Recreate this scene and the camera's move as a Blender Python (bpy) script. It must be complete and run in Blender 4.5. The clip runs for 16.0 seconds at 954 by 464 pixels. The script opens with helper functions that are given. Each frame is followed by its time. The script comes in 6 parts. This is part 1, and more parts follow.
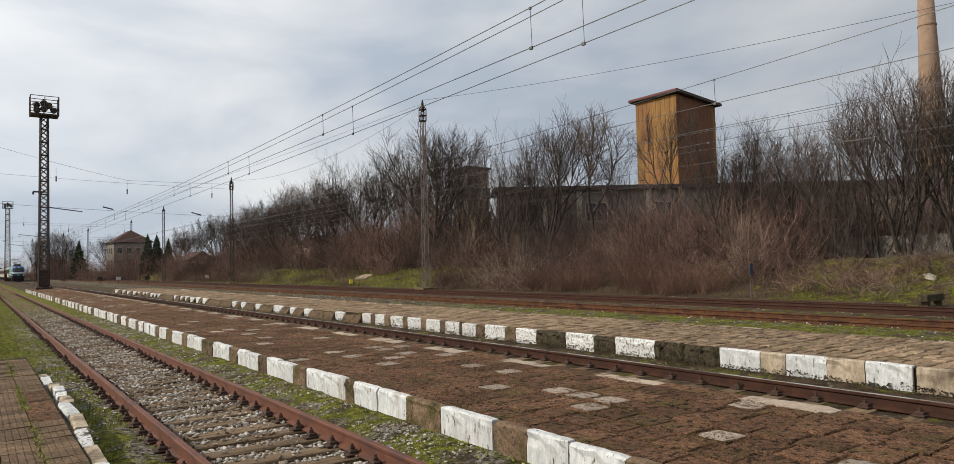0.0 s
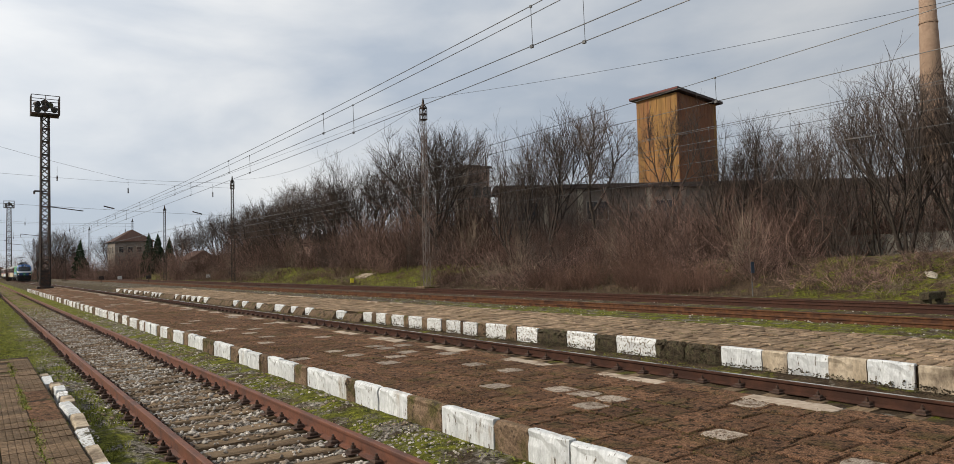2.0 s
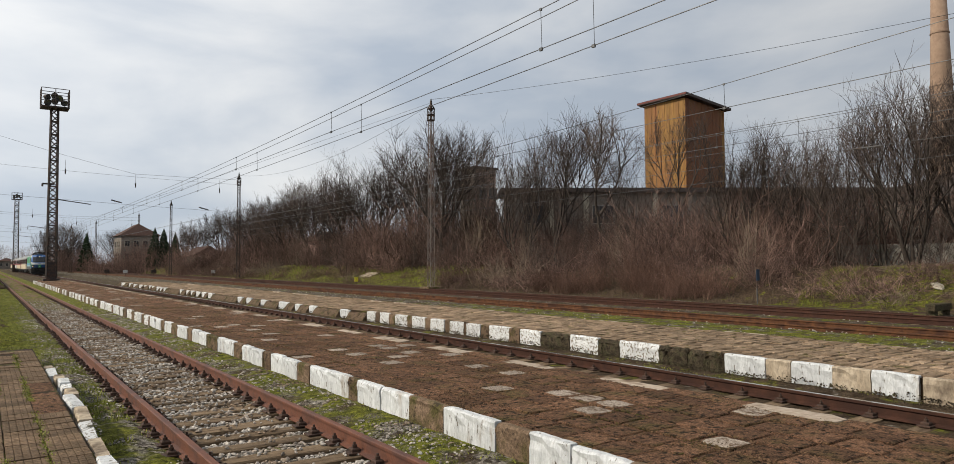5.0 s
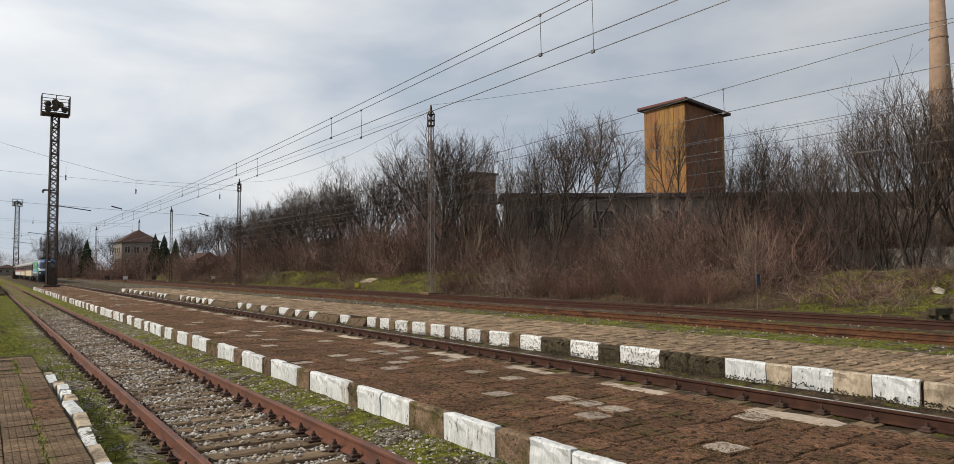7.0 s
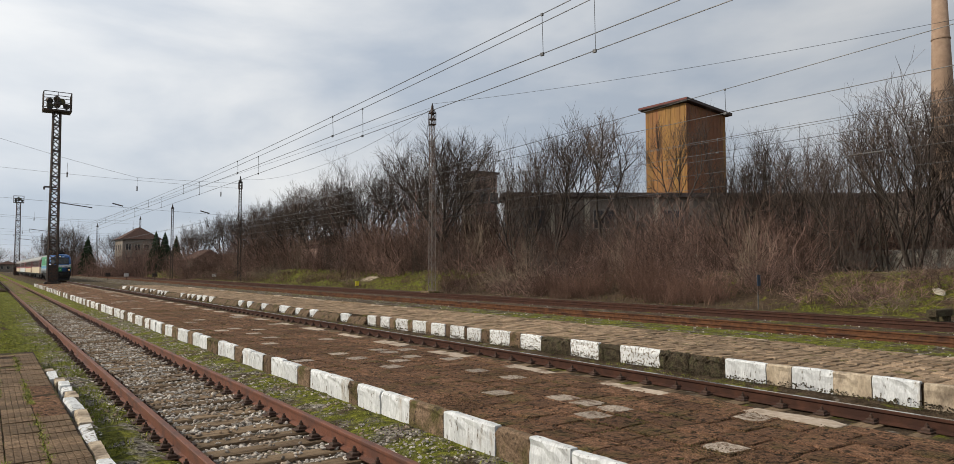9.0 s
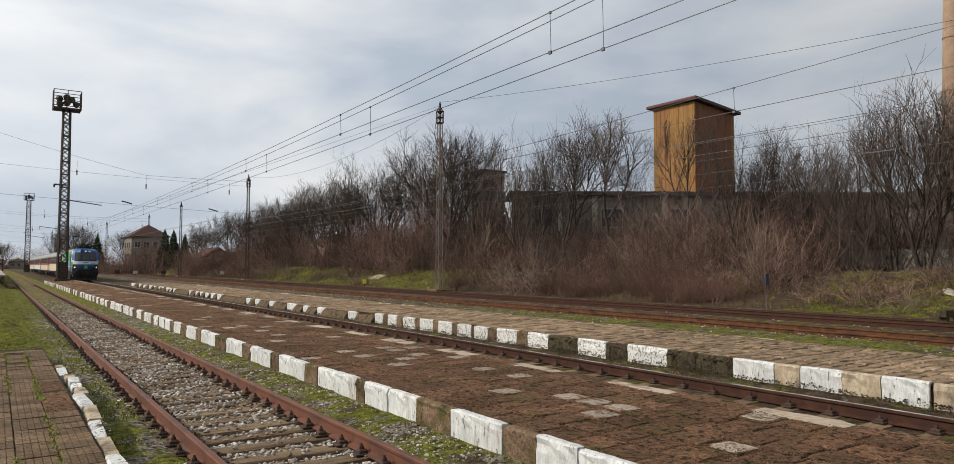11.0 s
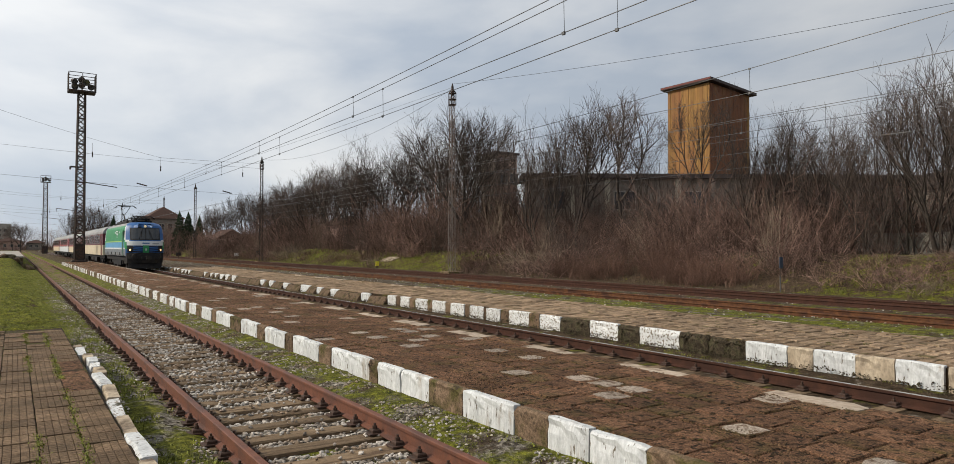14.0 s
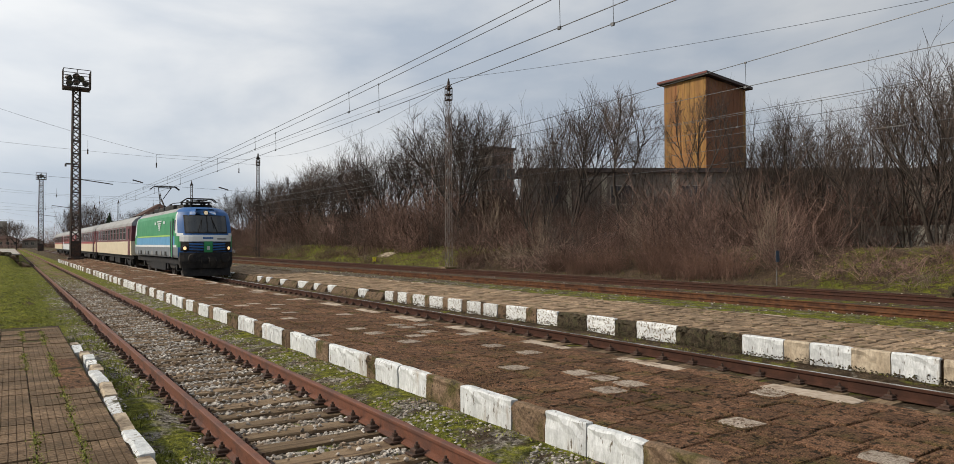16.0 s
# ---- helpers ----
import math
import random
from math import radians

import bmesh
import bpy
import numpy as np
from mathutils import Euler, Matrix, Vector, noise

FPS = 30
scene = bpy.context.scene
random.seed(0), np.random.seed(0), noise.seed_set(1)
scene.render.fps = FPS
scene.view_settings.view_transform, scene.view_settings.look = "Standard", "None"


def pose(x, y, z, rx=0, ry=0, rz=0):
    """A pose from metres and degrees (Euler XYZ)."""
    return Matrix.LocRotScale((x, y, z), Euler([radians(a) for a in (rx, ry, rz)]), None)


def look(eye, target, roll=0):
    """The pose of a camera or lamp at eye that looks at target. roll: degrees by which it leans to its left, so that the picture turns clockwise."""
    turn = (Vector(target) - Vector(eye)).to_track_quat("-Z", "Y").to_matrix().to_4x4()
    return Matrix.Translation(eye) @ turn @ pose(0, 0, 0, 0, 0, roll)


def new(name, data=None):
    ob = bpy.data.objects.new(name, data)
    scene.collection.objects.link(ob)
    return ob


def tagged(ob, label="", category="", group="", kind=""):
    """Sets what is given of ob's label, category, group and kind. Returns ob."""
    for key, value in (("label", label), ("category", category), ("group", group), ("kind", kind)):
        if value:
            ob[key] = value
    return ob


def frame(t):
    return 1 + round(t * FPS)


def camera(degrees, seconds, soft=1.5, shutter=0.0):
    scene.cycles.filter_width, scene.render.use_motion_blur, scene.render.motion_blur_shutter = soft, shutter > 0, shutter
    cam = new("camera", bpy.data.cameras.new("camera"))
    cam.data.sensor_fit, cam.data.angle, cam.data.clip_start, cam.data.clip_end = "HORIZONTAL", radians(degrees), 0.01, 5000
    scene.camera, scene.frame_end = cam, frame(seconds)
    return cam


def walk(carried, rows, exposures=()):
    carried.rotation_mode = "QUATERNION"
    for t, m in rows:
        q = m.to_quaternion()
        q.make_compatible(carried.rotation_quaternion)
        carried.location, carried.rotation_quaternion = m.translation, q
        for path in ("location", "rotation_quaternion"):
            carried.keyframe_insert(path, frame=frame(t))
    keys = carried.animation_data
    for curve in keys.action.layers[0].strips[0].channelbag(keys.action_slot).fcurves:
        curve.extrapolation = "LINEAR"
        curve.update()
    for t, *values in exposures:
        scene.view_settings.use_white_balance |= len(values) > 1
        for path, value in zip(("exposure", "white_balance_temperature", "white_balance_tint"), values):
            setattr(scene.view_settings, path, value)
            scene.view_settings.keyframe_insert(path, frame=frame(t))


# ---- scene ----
cam = camera(68.9, 16.0, 0.8)
PATH = [
    (0, (-0.08, 0.171, 1.76), (1.09, 1.791, 1.849), -1.4),
    (0.5, (-0.097, 0.164, 1.756), (1.071, 1.785, 1.834), -1.1),
    (1, (-0.085, 0.169, 1.758), (1.09, 1.786, 1.831), -1.1),
    (1.5, (-0.073, 0.177, 1.761), (1.101, 1.794, 1.84), -1.4),
    (2, (-0.07, 0.182, 1.763), (1.098, 1.804, 1.848), -1.5),
    (2.5, (-0.075, 0.172, 1.769), (1.092, 1.794, 1.858), -1.6),
    (3, (-0.076, 0.171, 1.763), (1.092, 1.791, 1.856), -1.6),
    (3.5, (-0.071, 0.179, 1.754), (1.098, 1.8, 1.833), -1.2),
    (4, (-0.071, 0.188, 1.761), (1.089, 1.815, 1.846), -0.5),
    (6.5, (-0.084, 0.171, 1.77), (1.07, 1.801, 1.87), -0.3),
    (7, (-0.072, 0.176, 1.765), (1.083, 1.806, 1.87), -0.4),
    (7.5, (-0.078, 0.171, 1.762), (1.08, 1.799, 1.867), -0.4),
    (8, (-0.072, 0.178, 1.766), (1.088, 1.805, 1.864), -0.2),
    (8.5, (-0.075, 0.174, 1.764), (1.08, 1.803, 1.864), -0.2),
    (9, (-0.078, 0.173, 1.766), (1.075, 1.804, 1.868), -0.1),
    (11.5, (-0.079, 0.174, 1.763), (1.053, 1.82, 1.855), 0.1),
    (12, (-0.085, 0.165, 1.764), (1.045, 1.813, 1.841), 0.2),
    (12.5, (-0.085, 0.169, 1.765), (1.044, 1.819, 1.831), 0.3),
    (13, (-0.084, 0.172, 1.764), (1.046, 1.822, 1.825), 0.3),
    (13.5, (-0.075, 0.177, 1.761), (1.043, 1.834, 1.818), 0.1),
    (14, (-0.084, 0.168, 1.761), (1.024, 1.833, 1.808), 0.2),
    (14.5, (-0.091, 0.166, 1.765), (1.012, 1.834, 1.806), 0.1),
    (15, (-0.088, 0.163, 1.767), (1.017, 1.83, 1.806), 0.1),
    (15.5, (-0.089, 0.16, 1.763), (1.02, 1.824, 1.801), 0.1),
    (16, (-0.078, 0.166, 1.765), (1.037, 1.826, 1.798), -0.1),
]
walk(cam, [(t, look(eye, target, roll)) for t, eye, target, roll in PATH], [(0.0, 0.0), (16.0, 0.0)])

# ---- light: bright overcast, a veiled sun from the side of the near platform ----
SUN_AZ, SUN_EL = radians(-62), radians(36)          # azimuth from +Y towards +X
sun_dir = Vector((math.sin(SUN_AZ) * math.cos(SUN_EL), math.cos(SUN_AZ) * math.cos(SUN_EL), math.sin(SUN_EL)))
sun = new("sun", bpy.data.lights.new("sun", "SUN"))
sun.data.energy, sun.data.angle, sun.data.color = 3.85, radians(2), (1.0, 0.905, 0.76)
sun.matrix_world = look(sun_dir * 100, (0, 0, 0))

world = bpy.data.worlds.new("overcast_sky")
scene.world = world
world.use_nodes = True
wn, wl = world.node_tree.nodes, world.node_tree.links
wn.clear()
w_out, w_bg = wn.new("ShaderNodeOutputWorld"), wn.new("ShaderNodeBackground")
w_sky = wn.new("ShaderNodeTexSky")
w_sky.sky_type, w_sky.sun_disc = "NISHITA", False
w_sky.sun_elevation, w_sky.sun_rotation = SUN_EL, SUN_AZ
w_co, w_map = wn.new("ShaderNodeTexCoord"), wn.new("ShaderNodeMapping")
w_map.inputs["Scale"].default_value = (1.0, 1.0, 2.6)
w_n1 = wn.new("ShaderNodeTexNoise")
w_n1.inputs["Scale"].default_value, w_n1.inputs["Detail"].default_value, w_n1.inputs["Roughness"].default_value = 2.1, 6, 0.5
w_n1.inputs["Distortion"].default_value = 0.25
w_ramp = wn.new("ShaderNodeValToRGB")
w_ramp.color_ramp.elements[0].position, w_ramp.color_ramp.elements[0].color = 0.38, (0.51, 0.575, 0.665, 1)
w_ramp.color_ramp.elements[1].position, w_ramp.color_ramp.elements[1].color = 0.61, (0.868, 0.88, 0.888, 1)
w_dot = wn.new("ShaderNodeVectorMath")
w_dot.operation = "DOT_PRODUCT"
w_dot.inputs[1].default_value = sun_dir
w_rng = wn.new("ShaderNodeMapRange")
for k, v in zip(("From Min", "From Max", "To Min", "To Max"), (-0.45, 0.9, 0.69, 1.30)):
    w_rng.inputs[k].default_value = v
w_mul = wn.new("ShaderNodeVectorMath")
w_mul.operation = "SCALE"
w_skm = wn.new("ShaderNodeVectorMath")
w_skm.operation = "SCALE"
w_skm.inputs["Scale"].default_value = 0.08
w_mix = wn.new("ShaderNodeMix")
w_mix.data_type = "RGBA"
w_mix.inputs["Factor"].default_value = 0.9
wl.new(w_co.outputs["Generated"], w_map.inputs["Vector"])
wl.new(w_map.outputs["Vector"], w_n1.inputs["Vector"])
wl.new(w_n1.outputs["Fac"], w_ramp.inputs["Fac"])
wl.new(w_co.outputs["Generated"], w_dot.inputs[0])
wl.new(w_dot.outputs["Value"], w_rng.inputs["Value"])
wl.new(w_ramp.outputs["Color"], w_mul.inputs[0])
wl.new(w_rng.outputs["Result"], w_mul.inputs["Scale"])
wl.new(w_sky.outputs["Color"], w_skm.inputs[0])
wl.new(w_skm.outputs["Vector"], w_mix.inputs[6])
wl.new(w_mul.outputs["Vector"], w_mix.inputs[7])
wl.new(w_mix.outputs[2], w_bg.inputs["Color"])
w_bg.inputs["Strength"].default_value = 1.0
wl.new(w_bg.outputs["Background"], w_out.inputs["Surface"])

# ---- helpers for meshes ----
class Geo:
    """Collects vertices and faces, then gives one mesh."""
    def __init__(self):
        self.v, self.f = [], []

    def add(self, verts, faces):
        n = len(self.v)
        self.v.extend(tuple(p) for p in verts)
        self.f.extend(tuple(i + n for i in f) for f in faces)
        return self

    def box(self, x0, x1, y0, y1, z0, z1, c=0.0):
        """A block, its upper edges chamfered by c."""
        if c <= 0:
            v = [(x, y, z) for z in (z0, z1) for x, y in ((x0, y0), (x1, y0), (x1, y1), (x0, y1))]
            return self.add(v, [(3, 2, 1, 0), (4, 5, 6, 7), (0, 1, 5, 4), (1, 2, 6, 5), (2, 3, 7, 6), (3, 0, 4, 7)])
        v = [(x, y, z0) for x, y in ((x0, y0), (x1, y0), (x1, y1), (x0, y1))]
        v += [(x, y, z1 - c) for x, y in ((x0, y0), (x1, y0), (x1, y1), (x0, y1))]
        v += [(x, y, z1) for x, y in ((x0 + c, y0 + c), (x1 - c, y0 + c), (x1 - c, y1 - c), (x0 + c, y1 - c))]
        f = [(3, 2, 1, 0), (8, 9, 10, 11)]
        for b in (0, 4):
            f += [(b + i, b + (i + 1) % 4, b + 4 + (i + 1) % 4, b + 4 + i) for i in range(4)]
        return self.add(v, f)

    def loft(self, rings, caps=True):
        n, k, v, f = len(rings[0]), len(rings), [p for r in rings for p in r], []
        for a in range(k - 1):
            f += [(a * n + i, a * n + (i + 1) % n, (a + 1) * n + (i + 1) % n, (a + 1) * n + i) for i in range(n)]
        if caps:
            f += [tuple(range(n - 1, -1, -1)), tuple((k - 1) * n + i for i in range(n))]
        return self.add(v, f)

    def prism(self, profile, y0, y1):
        """A profile of (x, z) drawn along y."""
        return self.loft([[(x, y, z) for x, z in profile] for y in (y0, y1)])

    def tube(self, points, radii, n=6, caps=True):
        pts = [Vector(p) for p in points]
        if not hasattr(radii, "__len__"):
            radii = [radii] * len(pts)
        rings = []
        for i, p in enumerate(pts):
            d = (pts[min(i + 1, len(pts) - 1)] - pts[max(i - 1, 0)]).normalized()
            a = d.cross(Vector((0, 0, 1)) if abs(d.z) < 0.9 else Vector((1, 0, 0))).normalized()
            b = d.cross(a)
            rings.append([p + (a * math.cos(2 * math.pi * j / n) + b * math.sin(2 * math.pi * j / n)) * radii[i] for j in range(n)])
        return self.loft(rings, caps)

    def bar(self, p, q, w):
        return self.tube((p, q), w * 0.707, 4)

    def mesh(self, name, material=None, smooth=False):
        me = bpy.data.meshes.new(name)
        me.from_pydata(self.v, [], self.f)
        bm = bmesh.new()
        bm.from_mesh(me)
        bmesh.ops.recalc_face_normals(bm, faces=bm.faces)
        bm.to_mesh(me)
        bm.free()
        if smooth:
            me.polygons.foreach_set("use_smooth", [True] * len(me.polygons))
        if material:
            me.materials.append(material)
        return me


def thing(name, label="", category="", group="", kind="", at=None):
    ob = tagged(new(name), label, category, group, kind)
    ob.empty_display_size = 0.2
    if at is not None:
        ob.matrix_basis = at
    return ob


def part(name, data, material, parent, label="", at=None, smooth=False):
    """One mesh object under a thing or a part. data: Geo or mesh."""
    if isinstance(data, Geo):
        data = data.mesh(name, material, smooth)
    ob = new(name, data)
    ob.parent = parent
    if at is not None:
        ob.matrix_basis = at
    return tagged(ob, label)


def solo(name, data, material, label="", category="", group="", kind="", at=None, smooth=False):
    """One mesh object that is a thing by itself."""
    if isinstance(data, Geo):
        data = data.mesh(name, material, smooth)
    ob = tagged(new(name, data), label, category, group, kind)
    if at is not None:
        ob.matrix_basis = at
    return ob


def soup(name, verts, tris, material, smooth=False):
    """A mesh from arrays of vertices and equal faces."""
    verts, tris = np.asarray(verts, np.float32), np.asarray(tris, np.int32)
    me = bpy.data.meshes.new(name)
    n, k = len(tris), tris.shape[1]
    me.vertices.add(len(verts))
    me.vertices.foreach_set("co", verts.ravel())
    me.loops.add(n * k)
    me.loops.foreach_set("vertex_index", tris.ravel())
    me.polygons.add(n)
    me.polygons.foreach_set("loop_start", np.arange(0, n * k, k, dtype=np.int32))
    me.polygons.foreach_set("use_smooth", np.full(n, smooth))
    me.update(calc_edges=True)
    me.validate()
    me.materials.append(material)
    return me


# ---- materials ----
def mat(name, c1, c2, scale=6.0, rough=0.85, metal=0.0, bump=0.3, c3=None, s3=1.0, lo=0.5, hi=0.62, stretch=(1, 1, 1),
        vary=0.0, island=0.0, fine=6.0, emit=None, spec=0.4, c4=None, s4=9.0, lo4=0.56, hi4=0.64, dist=0.02, speck=0.0):
    """Two colours mixed by grain, a third and a fourth in blotches, relief; vary and island: spread of brightness from piece to piece."""
    m = bpy.data.materials.new(name)
    m.use_nodes = True
    n, l = m.node_tree.nodes, m.node_tree.links
    b = n["Principled BSDF"]
    co, mp, info = n.new("ShaderNodeTexCoord"), n.new("ShaderNodeMapping"), n.new("ShaderNodeObjectInfo")
    mp.inputs["Scale"].default_value = stretch
    sh = n.new("ShaderNodeVectorMath")
    sh.operation = "SCALE"
    sh.inputs[0].default_value = (31, 17, 23)
    l.new(info.outputs["Random"], sh.inputs["Scale"])
    l.new(co.outputs["Object"], mp.inputs["Vector"])
    l.new(sh.outputs["Vector"], mp.inputs["Location"])

    def noisy(s, detail=6, roughness=0.6):
        t = n.new("ShaderNodeTexNoise")
        t.inputs["Scale"].default_value, t.inputs["Detail"].default_value, t.inputs["Roughness"].default_value = s, detail, roughness
        l.new(mp.outputs["Vector"], t.inputs["Vector"])
        return t.outputs["Fac"]

    def ranged(v, lo_, hi_):
        r = n.new("ShaderNodeMapRange")
        r.inputs["From Min"].default_value, r.inputs["From Max"].default_value = lo_, hi_
        l.new(v, r.inputs["Value"])
        return r.outputs["Result"]

    def blend(f, a, c):
        x = n.new("ShaderNodeMix")
        x.data_type = "RGBA"
        l.new(f, x.inputs["Factor"])
        for sock, val in ((x.inputs[6], a), (x.inputs[7], c)):
            if isinstance(val, tuple):
                sock.default_value = (*val, 1)
            else:
                l.new(val, sock)
        return x.outputs[2]

    grain = noisy(scale)
    col = blend(ranged(grain, 0.33, 0.67), c1, c2)
    if c3:
        col = blend(ranged(noisy(s3, 8, 0.62), lo, hi), col, c3)
    if c4:
        col = blend(ranged(noisy(s4, 8, 0.65), lo4, hi4), col, c4)
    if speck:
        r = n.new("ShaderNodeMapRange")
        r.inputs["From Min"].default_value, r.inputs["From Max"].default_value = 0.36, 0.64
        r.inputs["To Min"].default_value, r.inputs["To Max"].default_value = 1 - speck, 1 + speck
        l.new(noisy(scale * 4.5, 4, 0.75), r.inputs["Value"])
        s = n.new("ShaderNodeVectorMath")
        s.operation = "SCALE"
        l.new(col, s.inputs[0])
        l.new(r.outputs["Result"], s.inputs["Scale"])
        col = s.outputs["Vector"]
    for amount, src in ((vary, info.outputs["Random"]), (island, None)):
        if amount:
            if src is None:
                src = n.new("ShaderNodeNewGeometry").outputs["Random Per Island"]
            r = n.new("ShaderNodeMapRange")
            r.inputs["To Min"].default_value, r.inputs["To Max"].default_value = 1 - amount, 1 + amount
            l.new(src, r.inputs["Value"])
            s = n.new("ShaderNodeVectorMath")
            s.operation = "SCALE"
            l.new(col, s.inputs[0])
            l.new(r.outputs["Result"], s.inputs["Scale"])
            col = s.outputs["Vector"]
    l.new(col, b.inputs["Base Color"])
    b.inputs["Metallic"].default_value, b.inputs["Specular IOR Level"].default_value = metal, spec if rough < 0.84 else 0.12
    rr = n.new("ShaderNodeMapRange")
    rr.inputs["To Min"].default_value, rr.inputs["To Max"].default_value = max(0.03, rough - 0.1), min(1, rough + 0.1)
    l.new(grain, rr.inputs["Value"])
    l.new(rr.outputs["Result"], b.inputs["Roughness"])
    if bump:
        bp = n.new("ShaderNodeBump")
        bp.inputs["Strength"].default_value, bp.inputs["Distance"].default_value = bump, dist
        l.new(noisy(scale * fine), bp.inputs["Height"])
        l.new(bp.outputs["Normal"], b.inputs["Normal"])
    if emit:
        b.inputs["Emission Color"].default_value, b.inputs["Emission Strength"].default_value = (*emit[:3], 1), emit[3]
    return m


RUST = mat("rusty_steel", (0.092, 0.032, 0.016), (0.142, 0.051, 0.026), 9, 0.7, 0.0, 0.25, c3=(0.075, 0.03, 0.019), s3=2.5)
RUST_OLD = mat("old_rust", (0.06, 0.028, 0.016), (0.125, 0.056, 0.026), 7, 0.85, 0.0, 0.3, c3=(0.05, 0.024, 0.016), s3=1.5)
RUST_DARK = mat("dark_rust", (0.036, 0.018, 0.013), (0.066, 0.030, 0.020), 7, 0.85, 0.0, 0.3, c3=(0.04, 0.02, 0.015), s3=1.5)
RAIL_TOP = mat("worn_rail_head", (0.55, 0.53, 0.51), (0.68, 0.66, 0.63), 30, 0.24, 1.0, 0.05, stretch=(1, 0.05, 1))
CLIP = mat("dark_fastener_steel", (0.03, 0.018, 0.013), (0.075, 0.04, 0.026), 20, 0.8, 0.2, 0.3)
SLEEPER = mat("weathered_sleeper", (0.125, 0.085, 0.05), (0.215, 0.155, 0.10), 8, 0.9, 0, 0.5, c3=(0.085, 0.056, 0.036), s3=4, stretch=(0.4, 4, 1), vary=0.25, speck=0.3)
STONE = mat("ballast_stone", (0.26, 0.232, 0.20), (0.49, 0.45, 0.40), 14, 0.9, 0, 0.4, c3=(0.19, 0.135, 0.09), s3=1.3, lo=0.48, hi=0.6, island=0.5)
WHITE = mat("chipped_white_paint", (0.41, 0.417, 0.415), (0.57, 0.58, 0.575), 7, 0.85, 0, 0.6, c3=(0.30, 0.26, 0.21), s3=3.2, lo=0.59, hi=0.70, vary=0.06,
            c4=(0.12, 0.10, 0.075), s4=24.0, lo4=0.59, hi4=0.64, stretch=(1, 1, 0.3), fine=5, speck=0.16)
WHITE_WORN = mat("worn_white_paint", (0.50, 0.505, 0.50), (0.66, 0.665, 0.655), 9, 0.85, 0, 0.7, c3=(0.19, 0.16, 0.12), s3=24, lo=0.52, hi=0.58, vary=0.1, c4=(0.06, 0.055, 0.035), s4=4, lo4=0.6, hi4=0.66)
CURB = mat("mossy_bare_concrete", (0.10, 0.066, 0.042), (0.18, 0.125, 0.082), 9, 0.95, 0, 0.7, c3=(0.065, 0.055, 0.02), s3=3, vary=0.25, c4=(0.035, 0.026, 0.018), s4=7, speck=0.4)
CURB_TAN = mat("bare_tan_concrete", (0.30, 0.24, 0.17), (0.42, 0.35, 0.26), 6, 0.9, 0, 0.4, c3=(0.12, 0.09, 0.065), s3=2.5, lo=0.46, hi=0.62, stretch=(1, 1, 0.5), speck=0.2)
CURB_BLACK = mat("crumbled_mossy_curb", (0.045, 0.035, 0.023), (0.115, 0.09, 0.058), 14, 0.95, 0, 1.0, c3=(0.10, 0.09, 0.05), s3=6, dist=0.06, speck=0.7)
# c4: mossy dark flecks, made near black to paint small shadows too
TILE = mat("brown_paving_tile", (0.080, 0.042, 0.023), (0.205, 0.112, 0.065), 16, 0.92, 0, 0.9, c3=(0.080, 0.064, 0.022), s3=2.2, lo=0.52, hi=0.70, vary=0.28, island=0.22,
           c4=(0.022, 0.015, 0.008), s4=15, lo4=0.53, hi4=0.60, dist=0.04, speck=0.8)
# worn terrazzo up close; far off its pale colour paints reflected sky
TILE_PALE = mat("worn_terrazzo_and_sheen", (0.15, 0.115, 0.085), (0.46, 0.39, 0.32), 60, 0.9, 0, 0.6, c3=(0.11, 0.07, 0.045), s3=11.0, lo=0.52, hi=0.62, vary=0.22, speck=0.45)
TILE_FAR = mat("paving_rows", (0.132, 0.089, 0.055), (0.262, 0.19, 0.127), 12, 0.92, 0, 0.6, c3=(0.125, 0.083, 0.05), s3=1.5, lo=0.52, hi=0.65, vary=0.25, island=0.3, c4=(0.075, 0.06, 0.025), s4=4, speck=0.4)
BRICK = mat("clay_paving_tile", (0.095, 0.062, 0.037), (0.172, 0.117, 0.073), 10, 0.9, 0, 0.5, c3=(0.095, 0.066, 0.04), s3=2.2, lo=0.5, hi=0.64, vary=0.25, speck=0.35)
SLAB = mat("pale_edge_slab", (0.30, 0.235, 0.175), (0.44, 0.365, 0.29), 14, 0.9, 0, 0.5, c3=(0.16, 0.11, 0.075), s3=3, vary=0.15)
# earth darkened so that the gaps between tiles carry painted shade
BED = mat("earth_bedding_gap_shade", (0.022, 0.014, 0.008), (0.05, 0.033, 0.02), 14, 0.95, 0, 0.8, c3=(0.085, 0.082, 0.016), s3=3, speck=0.5)
GRASS = mat("grass_blades", (0.105, 0.118, 0.016), (0.225, 0.235, 0.032), 3, 0.8, 0, 0, c3=(0.20, 0.18, 0.05), s3=0.8, lo=0.55, hi=0.68, island=0.4)
DRY = mat("dry_grass", (0.078, 0.054, 0.036), (0.15, 0.112, 0.074), 3, 0.9, 0, 0, island=0.3)
BARK = mat("grey_brown_bark", (0.034, 0.027, 0.023), (0.075, 0.060, 0.050), 12, 0.95, 0, 0.6, stretch=(1, 1, 0.3), vary=0.2)
TWIG = mat("bare_twigs", (0.060, 0.046, 0.039), (0.124, 0.096, 0.081), 3, 0.95, 0, 0, vary=0.2, island=0.5)
